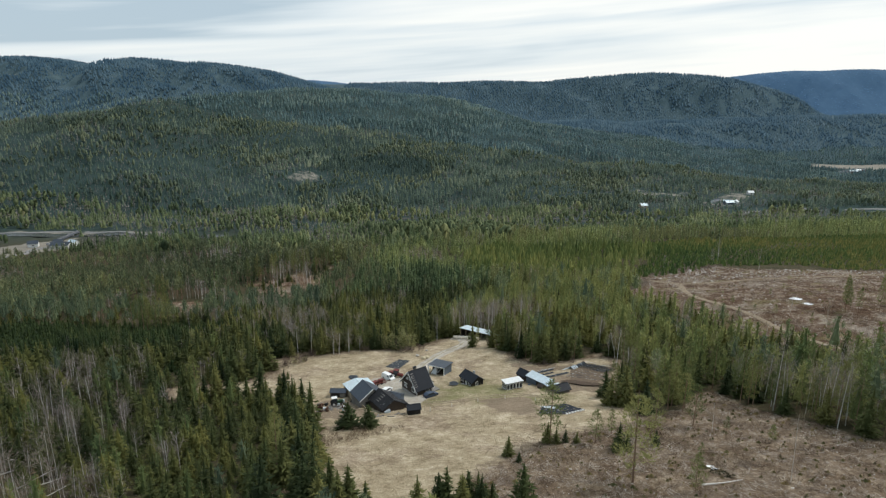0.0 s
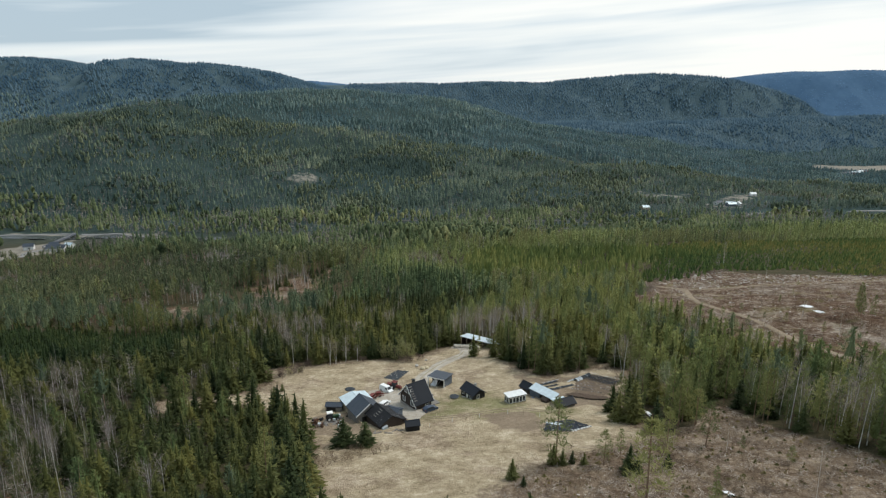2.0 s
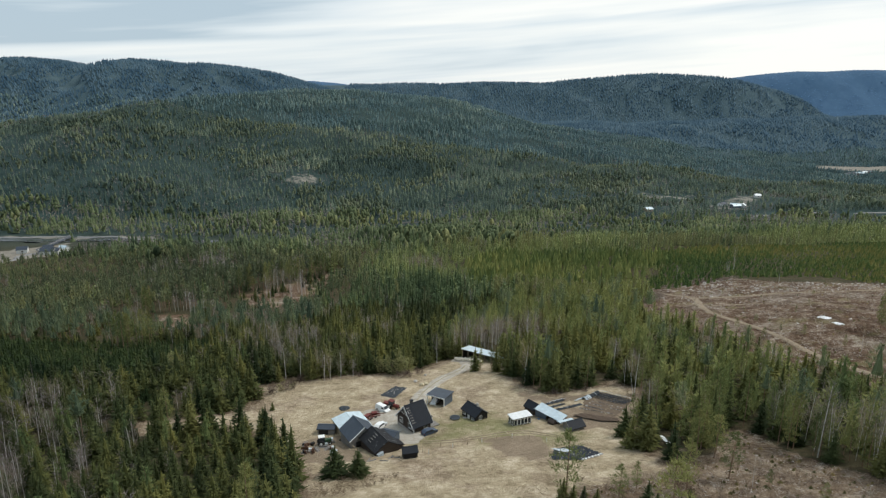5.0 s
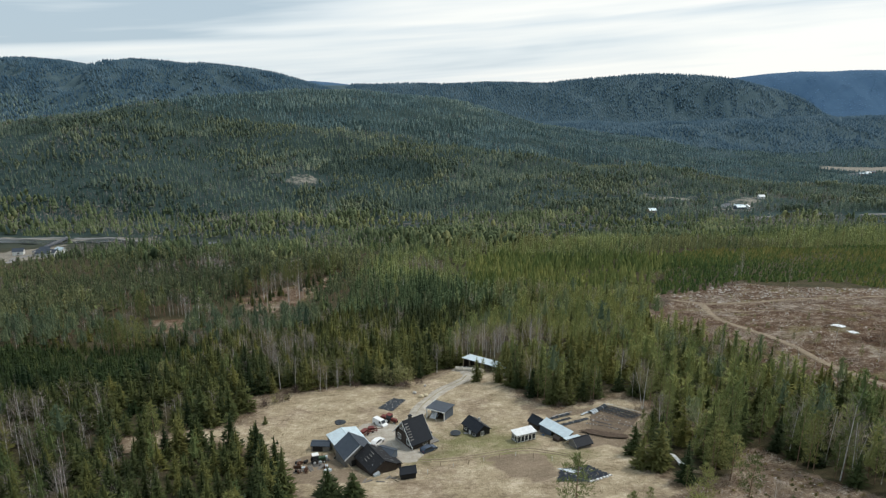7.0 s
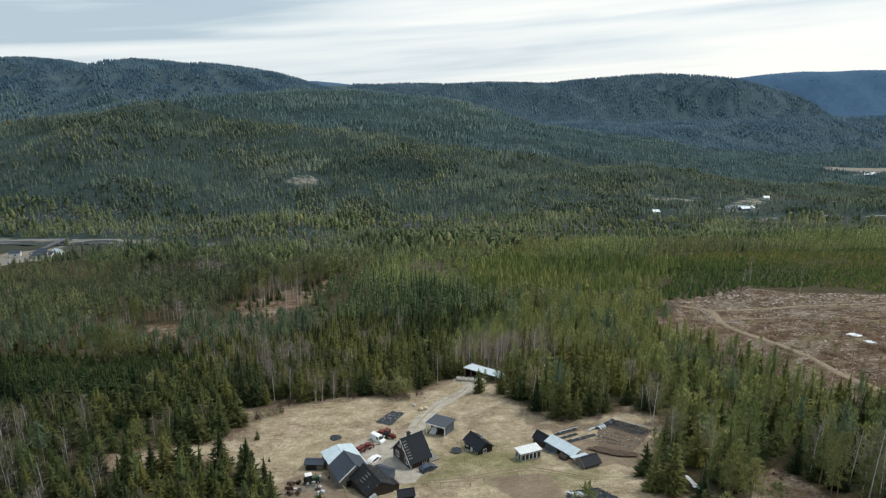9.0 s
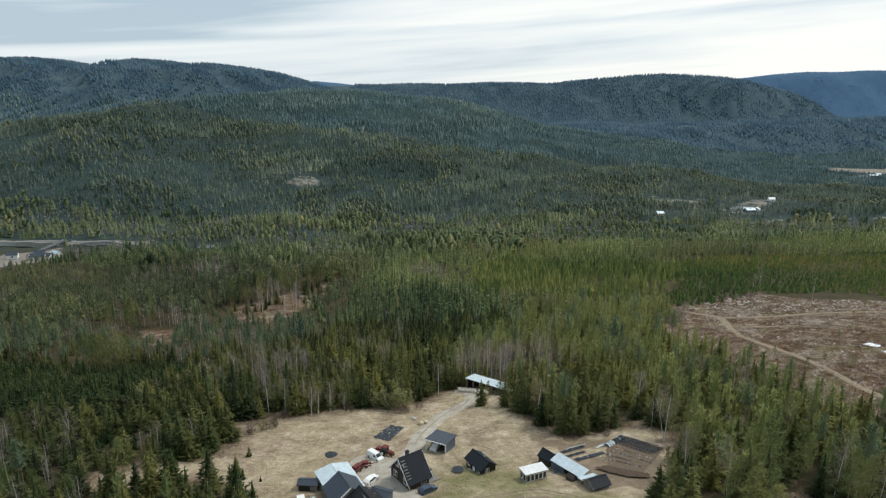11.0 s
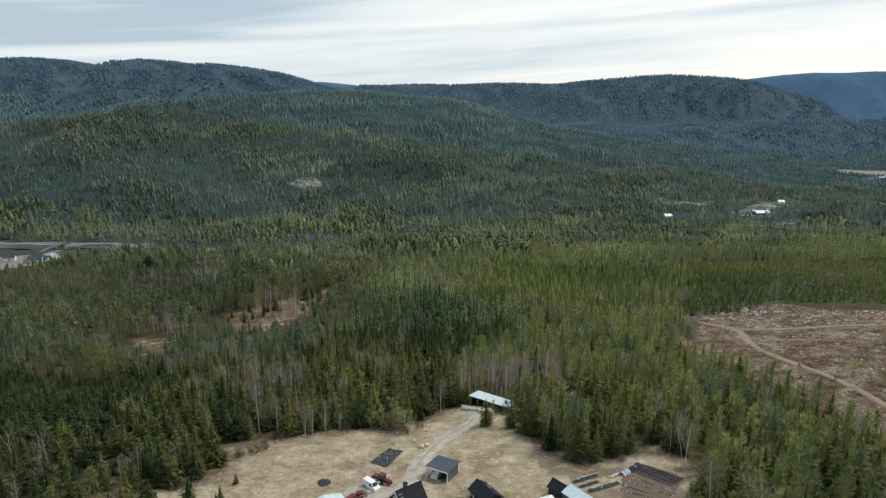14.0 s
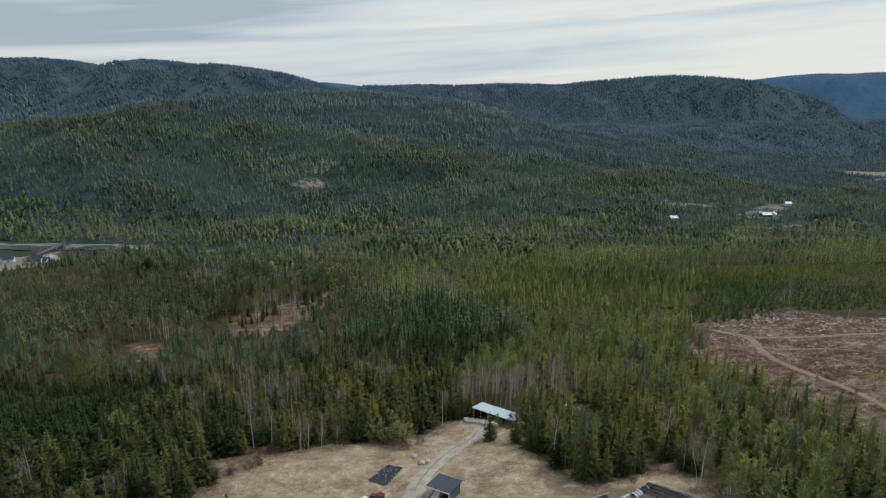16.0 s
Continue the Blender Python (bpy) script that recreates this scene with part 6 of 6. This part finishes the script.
    part("hoop", prism([(y, z - 0.05) for y, z in arc] + [(y * 0.94, z * 0.94 - 0.05) for y, z in arc[::-1]], xx - 0.05, xx + 0.05), mat_film if q % 3 else mat_clear, tunnel)
tagged(place(tunnel, 43.8, 189.9, 41.0), "low garden tunnel of clear film and black net", "garden tunnel")
for line, wd in ((((29.6, 184.2), (36.0, 187.6)), 1.5), (((30.5, 181.9), (35.5, 184.4)), 1.3), (((32.0, 179.6), (40.2, 183.4)), 1.6), (((39.8, 183.0), (44.6, 178.6)), 0.6), (((38.4, 181.0), (46.4, 175.4)), 0.5), (((41.4, 184.8), (49.6, 177.2)), 0.4), (((43.0, 186.2), (50.8, 178.8)), 0.35)):
    a, b = Vector(line[0]), Vector(line[1])
    n = Vector((-(b - a).y, (b - a).x)).normalized() * wd
    draped("mulch_bed", [tuple(a), tuple(b), tuple(b + n), tuple(a + n)], 0.3, 0.16, mat_film, "raised bed row covered with black mulch film", "garden bed")
    for j in range(int((b - a).length / 0.9)):
        p = a + (b - a) * random.uniform(0, 1) + n * random.uniform(-0.2, 1.2)
        lump("weight_stone", p.x, p.y, random.uniform(0.12, 0.26), 0.6, mat_stone, "pale stone on the black mulch film", "stone", "stones on the mulch rows", 100 + j)
for (ax, ay), (bx, by), wd in (((40.6, 187.6), (47.2, 193.8), 0.45), ((47.4, 193.9), (55.2, 185.6), 0.3), ((38.6, 186.2), (41.2, 188.4), 0.8), ((30.2, 186.0), (36.4, 189.2), 0.35)):
    a, b = Vector((ax, ay)), Vector((bx, by))
    n = Vector((-(b - a).y, (b - a).x)).normalized() * wd
    draped("fleece_strip", [tuple(a), tuple(b), tuple(b + n), tuple(a + n)], 0.2, 0.3, mat_clear, "crumpled bluish-white fleece strip in the garden", "garden fleece")
draped("earth_heap", [(35.0, 175.6), (38.5, 176.6), (42.0, 174.4), (47.2, 171.6), (46.6, 169.6), (42.0, 170.4), (38.6, 172.6)], 0.4, 0.4, mat_peat, "long heap of dug dark brown earth", "earth heap")

# ---- clutter round the barns ----
for k in range(26):
    cx, cy = random.uniform(-35, -26), random.uniform(155, 164)
    w, d, h = random.uniform(0.3, 1.3), random.uniform(0.3, 0.9), random.uniform(0.25, 0.9)
    kind = k % 4
    me = bpy.data.meshes.new("scrap")
    if kind == 3:
        bm = disc(0.36, 0.24 * (1 + k % 3), (0, 0, 0.12 * (1 + k % 3)), False, 12)
    elif kind == 1:
        bm = bmesh.new()
        for q in range(5):
            a = random.uniform(-0.25, 0.25)
            quad_box(-1.3 + a, 1.3 + a, -0.45 + 0.19 * q, -0.29 + 0.19 * q, -0.2, 0.12 + random.uniform(0, 0.2), bm)
    elif kind == 0:
        bm = bmesh.new()
        for q in range(6):
            a, b = random.uniform(-0.6, 0.6), random.uniform(-0.4, 0.4)
            quad_box(a - 0.5, a + 0.5, b - 0.05, b + 0.05, -0.1, 0.2 + 0.12 * q, bm)
    else:
        bm = quad_box(-w / 2, w / 2, -d / 2, d / 2, -0.2, h)
        bmesh.ops.bevel(bm, geom=list(bm.edges), offset=0.05, segments=1, affect="EDGES")
    for q in bm.verts:
        q.co.x += random.uniform(-0.08, 0.08)
        q.co.z += random.uniform(-0.05, 0.12)
    bm.to_mesh(me), bm.free()
    me.materials.append((mat_rust, mat_grey_boards, mat_clear, mat_rubber)[kind])
    ob = new(("scrap_iron", "plank_pile", "white_container", "old_tyre_stack")[kind], me)
    tagged(place(ob, cx, cy, random.uniform(0, 180)), ("rusty scrap iron lying behind the barn", "weathered plank pile behind the barn", "pale plastic container behind the barn", "black tyre stack behind the barn")[kind], ("scrap", "planks", "container", "tyres")[kind], "clutter behind the barn")
for k in range(9):
    me = bpy.data.meshes.new("board_stack")
    bm = quad_box(-1.0, 1.0, -0.14, 0.14, -0.2, 0.2)
    bmesh.ops.bevel(bm, geom=list(bm.edges), offset=0.04, segments=1, affect="EDGES")
    bm.to_mesh(me), bm.free()
    me.materials.append(mat_timber if k % 2 else mat_grey_boards)
    tagged(place(new("board_stack", me), -13.5 + random.uniform(-4, 4), 149.8 + random.uniform(-1.2, 1.6), random.uniform(0, 180)), "stack of weathered boards below the old barn", "planks", "board stacks")

# ---- felled ground: slash, stumps, stones, low scrub ----


def scatter_in(poly, n):
    px, py = [p[0] for p in poly], [p[1] for p in poly]
    x, y = rng.uniform(min(px), max(px), n * 3), rng.uniform(min(py), max(py), n * 3)
    k = np.flatnonzero(poly_inside(x, y, poly) > 0.5)[:n]
    return x[k], y[k]


def slash(n_sticks):
    """A small heap of branches that lie across one another."""
    a = rng.uniform(0, np.pi, n_sticks)
    c0 = np.stack([rng.normal(0, 0.6, n_sticks), rng.normal(0, 0.6, n_sticks), rng.uniform(0.05, 0.25, n_sticks)], 1)
    d = np.stack([np.cos(a), np.sin(a), rng.normal(0, 0.12, n_sticks)], 1) * rng.uniform(0.3, 1.6, n_sticks)[:, None]
    s = np.stack([-np.sin(a), np.cos(a), np.zeros(n_sticks)], 1) * 0.045
    return slips(c0 - d + s, c0 - d - s, c0 + d)


mat_slash = foliage("dry_branches", (0.085, 0.060, 0.044), (0.21, 0.165, 0.13), (0.50, 0.45, 0.39))
mat_scrub = foliage("brown_scrub", (0.11, 0.075, 0.05), (0.19, 0.135, 0.095), (0.27, 0.215, 0.15))
mat_heath = foliage("low_evergreens", (0.075, 0.078, 0.030), (0.16, 0.140, 0.055), (0.28, 0.205, 0.09))
mat_bone = foliage("weathered_stones_and_wood", (0.22, 0.19, 0.16), (0.42, 0.385, 0.34), (0.72, 0.69, 0.65), through_light=0.0)
SLASH = [slash(10) for _ in range(6)]
SCRUB = [twig_crown(30, 0.55, 0.02, width=0.012, per=5) for _ in range(4)]
PEBBLE = []
for _ in range(4):
    pv, pf = core(2, 5, 0.62, -0.3, rng)
    PEBBLE.append((pv * np.array([1.0, rng.uniform(0.5, 0.9), 0.38]), pf))
for name, poly, n in (("near", FELLED_NEAR, 4600), ("east", FELLED_EAST, 7500), ("west", FELLED_WEST, 400)):
    x, y = scatter_in(poly, n)
    m = len(x)
    stuff("slash_" + name, scatter(SLASH, x, y, rng.uniform(0.35, 1.1, m) ** 1.2, np.ones(m), rng.uniform(0, 1, m), 0.0), mat_slash, "grey-brown logging slash on felled ground", "branches")
    x, y = scatter_in(poly, n // 2)
    kk = (wave(x, y, 9, 1.0) + 0.35 * smooth(230, 310, y) * (name == "east") > rng.uniform(0.25, 0.95, len(x)))
    x, y = x[kk], y[kk]
    m = len(x)
    stuff("stones_" + name, scatter(PEBBLE, x, y, (0.55 if name == "near" else 0.85) * rng.uniform(0.3, 1.1, m) ** 1.8, rng.uniform(0.8, 1.6, m), rng.uniform(0.2, 1, m), 0.05), mat_slash if name == "west" else mat_bone, "pale stones and stumps on felled ground", "stones")
    x, y = scatter_in(poly, n // (4 if name == "east" else 2))
    m = len(x)
    stuff("scrub_" + name, scatter(SCRUB, x, y, rng.uniform(0.5, 1.5, m), rng.uniform(0.8, 1.3, m), rng.uniform(0, 1, m), 0.05), mat_scrub, "low brown scrub on felled ground", "scrub")
    x, y = scatter_in(poly, n // (5 if name == "near" else 16))
    m = len(x)
    stuff("heath_" + name, scatter(SP2, x, y, rng.uniform(0.3, 0.8, m), rng.uniform(2.5, 5.0, m), rng.uniform(0, 1, m), 0.1), mat_heath, "low evergreen growth on felled ground", "scrub")
UPPER = [(112, 296), (150, 292), (205, 291), (240, 300), (215, 304), (165, 319), (146, 338), (110, 332)]
x, y = scatter_in(UPPER, 700)
m = len(x)
stuff("stones_upper", scatter(PEBBLE, x, y, rng.uniform(0.35, 1.3, m) ** 1.6, rng.uniform(0.8, 1.6, m), rng.uniform(0.2, 1, m), 0.05), mat_bone, "pale boulders and stumps along the upper edge", "stones")
# a fallen birch, old snow and juniper on the near felled ground

lv, lf = join(stem(7.6, 0.17, 0.05, 7, 0.7), stem(1.6, 0.05, 0.01, 4, 0.5, 0.0))
lv = np.stack([lv[:, 2], lv[:, 0], lv[:, 1] + 0.28], 1)
log = fast_mesh("fallen_birch", lv, lf)
log.materials.append(mat_birchbark)
tagged(place(new("fallen_birch", log), 46.9, 99.2, 6.0, float(height(50.5, 99.6)) + 0.05), "white fallen birch stem on felled ground", "log")
draped("snow_patch", [(50.6, 108.6), (52.2, 108.4), (52.9, 106.4), (51.4, 105.9)], 0.35, 0.22, mat_snow, "small patch of old snow beside a juniper", "snow")
for k, (jx, jy, jr) in enumerate(((50.0, 107.4, 0.9), (51.2, 105.0, 1.1), (52.4, 103.4, 1.2), (53.6, 102.6, 0.8))):
    jm = tri_mesh("juniper_bush", clump_crown(420, 0.9, 0.0, 0.9, 0.12, up=0.7, slim=0.25))
    jm.materials.append(mat_fresh)
    ob = new("juniper_bush", jm)
    ob.matrix_basis = pose(jx, jy, float(height(jx, jy)) - 0.1, 0, 0, 50 * k) @ Matrix.Diagonal((jr, jr, jr, 1))
    tagged(ob, "low green juniper bush on felled ground", "bush", "junipers on the felled ground")
for name, pts, n in (("windrow", ((96, 303), (105, 312), (106, 322)), 130), ("upper", ((112, 330), (135, 337), (150, 334)), 130)):
    tt = rng.uniform(0, 1, n) * (len(pts) - 1)
    i0 = np.minimum(tt.astype(int), len(pts) - 2)
    pp = np.array(pts, float)
    xy = pp[i0] + (pp[i0 + 1] - pp[i0]) * (tt - i0)[:, None] + rng.normal(0, 1.3, (n, 2))
    stuff("slash_" + name, scatter(SLASH, xy[:, 0], xy[:, 1], rng.uniform(1.2, 2.4, n), np.ones(n), rng.uniform(0, 0.6, n), 0.0), mat_slash, "dark windrow of branches and stumps on felled ground", "branches")
# a brushy gully that runs down the near felled ground
n = 260
tt = rng.uniform(0, 1, n)
gx, gy = 52.5 - 4.5 * tt + 2.0 * np.sin(tt * 7) + rng.normal(0, 0.9, n), 103 + 34 * tt + rng.normal(0, 0.9, n)
stuff("scrub_gully", scatter(SCRUB, gx, gy, rng.uniform(0.5, 1.3, n), rng.uniform(0.8, 1.3, n), rng.uniform(0, 1, n), 0.05), mat_scrub, "bare brown brush along a small gully", "scrub")
# scrub along the rim of the meadow
x, y = spots(84, 250, 1.7)
d = poly_inside(x, y, MEADOW)
k = (d > -2.5) & (d < 3.2) & (rng.uniform(0, 1, len(x)) < 0.55) & (wave(x, y, 17, 0.7) > 0.42)
x, y = x[k], y[k]
m = len(x)
stuff("scrub_rim", scatter(SCRUB, x, y, rng.uniform(0.5, 1.9, m), rng.uniform(0.8, 1.3, m), rng.uniform(0, 1, m), 0.05), mat_scrub, "low bare brown scrub round the meadow", "scrub")

# ---- the valley: road, bridge, hamlets ----
asphalt = plain("pale_road", (0.22, 0.215, 0.21), 0.9)
strip("road_valley", [(-640, 714), (-491, 706), (-467, 726), (-432, 733), (-403, 716), (-351, 702), (-306, 690)], [6] * 7, 0.9, asphalt, "pale main road along the valley floor", 6.0)
strip("road_side", [(-463, 535), (-403, 580), (-409, 604), (-402, 617), (-398, 622)], [5] * 5, 0.9, asphalt, "pale side road to the river bridge", 5.0)
strip("road_valley_east", [(395, 862), (440, 868), (500, 884), (560, 880), (620, 876), (700, 890)], [7] * 6, 0.4, asphalt, "pale road through the eastern valley", 6.0)
strip("road_rail", [(-60, 815), (10, 812), (80, 802), (150, 774), (230, 790)], [7] * 5, 0.4, mat_brick, "grey railway bed on the valley floor", 6.0)
draped("river", [(-640, 694), (-640, 722), (-500, 714), (-430, 716), (-352, 698), (-240, 688), (-242, 676), (-335, 682), (-372, 676), (-420, 678), (-520, 690)], 5.0, 0.5, plain("dark_river_water", (0.035, 0.042, 0.048), 0.25, vary=0.3, scale=0.05, spec=0.5), "dark river along the valley floor", "river", "structure")
mat_steel = plain("blue_grey_steel", (0.11, 0.125, 0.15), 0.6)
ends = Vector((-399, 620)), Vector((-428, 726))
MID, LONG, TURN = (ends[0] + ends[1]) / 2, (ends[1] - ends[0]).length / 2, math.degrees(math.atan2(ends[1].y - ends[0].y, ends[1].x - ends[0].x))
bridge = new("river_bridge")
part("deck", quad_box(-LONG, LONG, -1.7, 1.7, 4.7, 5.3), mat_concrete, bridge)
for s in (-1, 1):
    part("parapet", quad_box(-LONG, LONG, s * 1.75 - 0.12, s * 1.75 + 0.12, 4.4, 6.3), mat_steel, bridge, "dark blue-grey steel side girder")
for k in range(5):
    x = (k / 2 - 1) * LONG * 0.9
    part("pier", quad_box(x - 0.9, x + 0.9, -1.6, 1.6, -6, 4.7), mat_concrete, bridge)
z0, z1 = (float(height(*e)) for e in ends)
rise = max(float(height(*(ends[0] + (ends[1] - ends[0]) * f))) - z0 - (z1 - z0) * f for f in np.linspace(0, 1, 15))
bridge.matrix_basis = pose(MID.x, MID.y, (z0 + z1) / 2 - 4.4 + rise + 0.6, 0, math.degrees(math.atan2(z0 - z1, 2 * LONG)), TURN)
tagged(bridge, "long narrow road bridge with steel girders over the valley", "bridge")


def cottage(name, x, y, turn, length, width, wall, roof, label):
    h = gable_house(name, length, width, 3.6, 6.0, wall, roof, None, 0.5, -2.0)
    window(h, (0.5, -width / 2, 1.0), 1.6, 1.4, "-y", False)
    window(h, (-length / 2, 0, 1.0), 1.6, 1.4, "-x", False)
    return tagged(place(h, x, y, turn), label, "house", "valley houses")


red_boards = boards("red_painted_boards", (0.20, 0.05, 0.04))
white_boards = boards("white_painted_boards", (0.72, 0.72, 0.70))
for x, y, turn, ln, wd, wall, roof, word in (
        (-416, 623, 20, 9, 7, white_boards, mat_slate_roof, "white"), (-390, 621, 10, 12, 8, white_boards, mat_slate_roof, "white"), (-386, 626, -10, 13, 8, white_boards, mat_slate_roof, "white"), (-398, 635, 15, 8, 7, mat_blue_boards, mat_slate_roof, "blue-grey"),
        (-384, 638, -20, 9, 7, white_boards, mat_pale_roof, "white"), (415, 950, 30, 12, 9, white_boards, mat_slate_roof, "white"), (430, 944, -20, 11, 8, mat_grey_boards, mat_pale_roof, "grey"), (424, 926, 10, 13, 9, mat_blue_boards, mat_pale_roof, "grey"),
        (440, 938, 60, 10, 8, white_boards, mat_white_roof, "white"), (492, 1003, 0, 9, 7, white_boards, mat_white_roof, "white"), (284, 884, 15, 10, 8, mat_tan_boards, mat_pale_roof, "tan"), (1040, 1636, 10, 24, 13, white_boards, mat_slate_roof, "white"),
        (1066, 1640, -30, 18, 10, mat_grey_boards, mat_pale_roof, "grey"), (1092, 1665, 20, 16, 10, white_boards, mat_white_roof, "white"), (1120, 1690, 0, 15, 10, red_boards, mat_slate_roof, "red")):
    cottage("valley_house", x, y, turn, ln, wd, wall, roof, word + " timber house among trees on the valley floor")
# bare poles and seed trees left standing on the shoulder
for tx, ty, th in ((158.6, 352.0, 15.0), (123.4, 340.0, 9.5), (163.3, 314.0, 12.0), (131, 225, 9), (137, 212, 10), (152, 345, 9), (154, 347, 8), (156, 346, 10)):
    tree("birch_tree", tx, ty, th, 0.55, "standing on the felled hillside")

# tall pines along the rim of the western felled strip
for k in range(34):
    t = k / 33
    tx, ty = -131 + 46 * t + rng.normal(0, 2.0), 402 + 98 * t + rng.normal(0, 3.0)
    tree("pine_tree", tx, ty, rng.uniform(16, 20), 0.8, "above the western felled strip")
for k in range(16):
    tree("birch_tree", rng.uniform(-112, -86), rng.uniform(368, 440), rng.uniform(8, 15), 0.9, "on the western felled strip")
for k in range(44):
    t = rng.uniform(0, 1)
    tree("spruce_tree", -117 + 36 * t + rng.normal(0, 5), 380 + 95 * t + rng.normal(0, 6), rng.uniform(3, 8), 1.1, "growing up on the western felled strip")
for k in range(12):
    tree("pine_tree", -163 + rng.normal(0, 7), 352 + rng.normal(0, 5), rng.uniform(14, 18), 0.8, "above the western felled strip")

# bare brush, broken stems and fallen logs in the storm-felled corner of the wood
for k in range(26):
    fx, fy = rng.uniform(-108, -64), rng.uniform(92, 134)
    if poly_inside(fx, fy, BARE_CORNER) < 2:
        continue
    long = rng.uniform(4, 9)
    lv, lf = join(stem(long, 0.12, 0.03, 6, rng.uniform(-0.6, 0.6)), stem(long * 0.3, 0.04, 0.01, 4, 0.5, 0.0))
    fallen = fast_mesh("fallen_tree", np.stack([lv[:, 2], lv[:, 0], lv[:, 1]], 1), lf)
    fallen.materials.append(mat_birchbark if k % 3 else mat_pinebark)
    ob = new("fallen_tree", fallen)
    ob.matrix_basis = pose(fx, fy, float(height(fx, fy)) + 0.25, 0, rng.uniform(-16, -2), rng.uniform(-40, 60))
    tagged(ob, "grey fallen tree stem among bare birches", "log", "fallen stems")
bx, by = scatter_in(BARE_CORNER, 700)
m = len(bx)
stuff("scrub_corner", scatter(SCRUB, bx, by, rng.uniform(0.8, 2.6, m), rng.uniform(0.7, 1.1, m), rng.uniform(0, 1, m), 0.05), mat_scrub, "bare brown brush in the storm-felled corner", "scrub")
# single bare trees and bushes along the rim of the meadow
for tx, ty, th, tw in ((-40.0, 214.7, 9.5, 0.9), (-38.1, 215.5, 9.0, 0.8), (-35.0, 217.8, 6.0, 1.6), (-31.0, 218.6, 6.5, 1.5), (56.4, 189.7, 13.5, 1.1), (67.4, 193.8, 6.0, 1.7), (70.8, 186.4, 8.5, 1.0), (74.3, 186.0, 7.5, 1.0), (60.0, 197.0, 7.0, 1.3)):
    tree("birch_tree", tx, ty, th, tw, "at the edge of the meadow")
for k in range(16):
    tree("birch_tree", rng.uniform(8, 42), rng.uniform(245, 262), rng.uniform(8, 12), 1.25, "behind the hay shed")
tree("birch_tree", 56.2, 212.0, 11.5, 1.5, "at the edge of the meadow")
mat_bush = foliage("bare_bush_twigs", (0.075, 0.054, 0.046), (0.125, 0.092, 0.078), (0.19, 0.145, 0.12), True)
BUSH = []
for k in range(3):
    v, f = join(*[(lambda q: (q[0] * np.array([1, 1, 0.9]) + np.array([rng.normal(0, 0.35), rng.normal(0, 0.25), 0]), q[1]))(twig_crown(90, 0.42, 0.02, width=0.011, per=8)) for _ in range(5)])
    BUSH.append(tri_mesh("brown_bush", (v, f)))
    BUSH[-1].materials.append(mat_bush)
for k, (tx, ty, th) in enumerate(((-51.8, 205.1, 3.2), (-54.6, 203.2, 2.6), (-49.4, 206.8, 2.4), (-53.4, 201.0, 1.8), (-47.5, 212.5, 2.6), (-29.0, 217.6, 2.2), (-14.5, 215.6, 2.4), (-11.8, 216.8, 2.0), (-8.2, 220.5, 1.8), (33.9, 194.6, 1.6), (43.0, 193.8, 1.6))):
    ob = new("brown_bush", BUSH[k % 3])
    ob.matrix_basis = pose(tx, ty, float(height(tx, ty)) - 0.05, 0, 0, 70 * k) @ Matrix.Diagonal((th, th, th, 1))
    tagged(ob, "bare reddish-brown bush at the meadow's edge", "bush", "bushes round the meadow")
BRUSH = [(-35, 128), (-29, 134), (-21, 140), (-11, 141), (-8, 138), (-15, 133), (-24, 127), (-31, 124)]
bx, by = scatter_in(BRUSH, 420)
m = len(bx)
stuff("scrub_below_barn", scatter(SCRUB, bx, by, rng.uniform(0.4, 1.3, m), rng.uniform(0.8, 1.2, m), rng.uniform(0, 1, m), 0.05), mat_scrub, "bare rose-brown brush on the bank below the barn", "scrub")
for k in range(11):
    tree("pine_tree", rng.uniform(150, 178), rng.uniform(218, 240), rng.uniform(10, 15), 0.8, "standing on the felled hillside")
for tx, ty, th in ((136, 250, 3.5), (148, 262, 2.6), (122, 262, 2.4), (160, 280, 3.0), (130, 300, 2.2), (175, 296, 2.8), (118, 244, 4.0), (126, 226, 5.0), (121, 232, 3.4), (134, 216, 4.6), (112, 226, 5.5), (108, 238, 5.0), (106, 222, 6.0)):
    tree("pine_tree", tx, ty, th, 1.2, "growing up on the felled hillside")
# a wet hollow with dark stones and a little snow behind the hay shed
for k in range(22):
    t = k / 21
    lump("hollow_stone", 33.5 + 11 * t + rng.normal(0, 0.8), 240.5 - 13 * t + rng.normal(0, 0.9), rng.uniform(0.35, 0.9), 0.55, mat_peat if k % 3 else mat_stone, "dark wet stone in the hollow behind the hay shed", "stone", "stones in the hollow", 300 + k)
draped("snow_patch", [(36.2, 232.4), (38.0, 233.2), (38.8, 231.2), (37.0, 230.2)], 0.35, 0.35, mat_snow, "last patch of old snow in the wet hollow", "snow")
draped("snow_patch", [(34.4, 242.5), (36.2, 243.0), (36.4, 241.6), (35.0, 241.2)], 0.35, 0.35, mat_snow, "last patch of old snow in the wet hollow", "snow")

# dry grass tufts on the meadow
TUFT = [twig_crown(9, 0.9, 0.0, width=0.10, per=2) for _ in range(4)]
mat_tuft = foliage("dry_grass", (0.27, 0.22, 0.14), (0.42, 0.35, 0.23), (0.60, 0.52, 0.37))
x, y = scatter_in(MEADOW, 5200)
k = (poly_inside(x, y, EARTH_BED) < -0.5) & (rng.uniform(0, 1, len(x)) < 0.25 + 1.2 * wave(x, y, 11, 0.8))
x, y = x[k], y[k]
m = len(x)
stuff("grass_tufts", scatter(TUFT, x, y, rng.uniform(0.10, 0.26, m), rng.uniform(1.2, 2.4, m), rng.uniform(0, 1, m), 0.02), mat_tuft, "tufts of dry tan grass on the meadow", "grass")
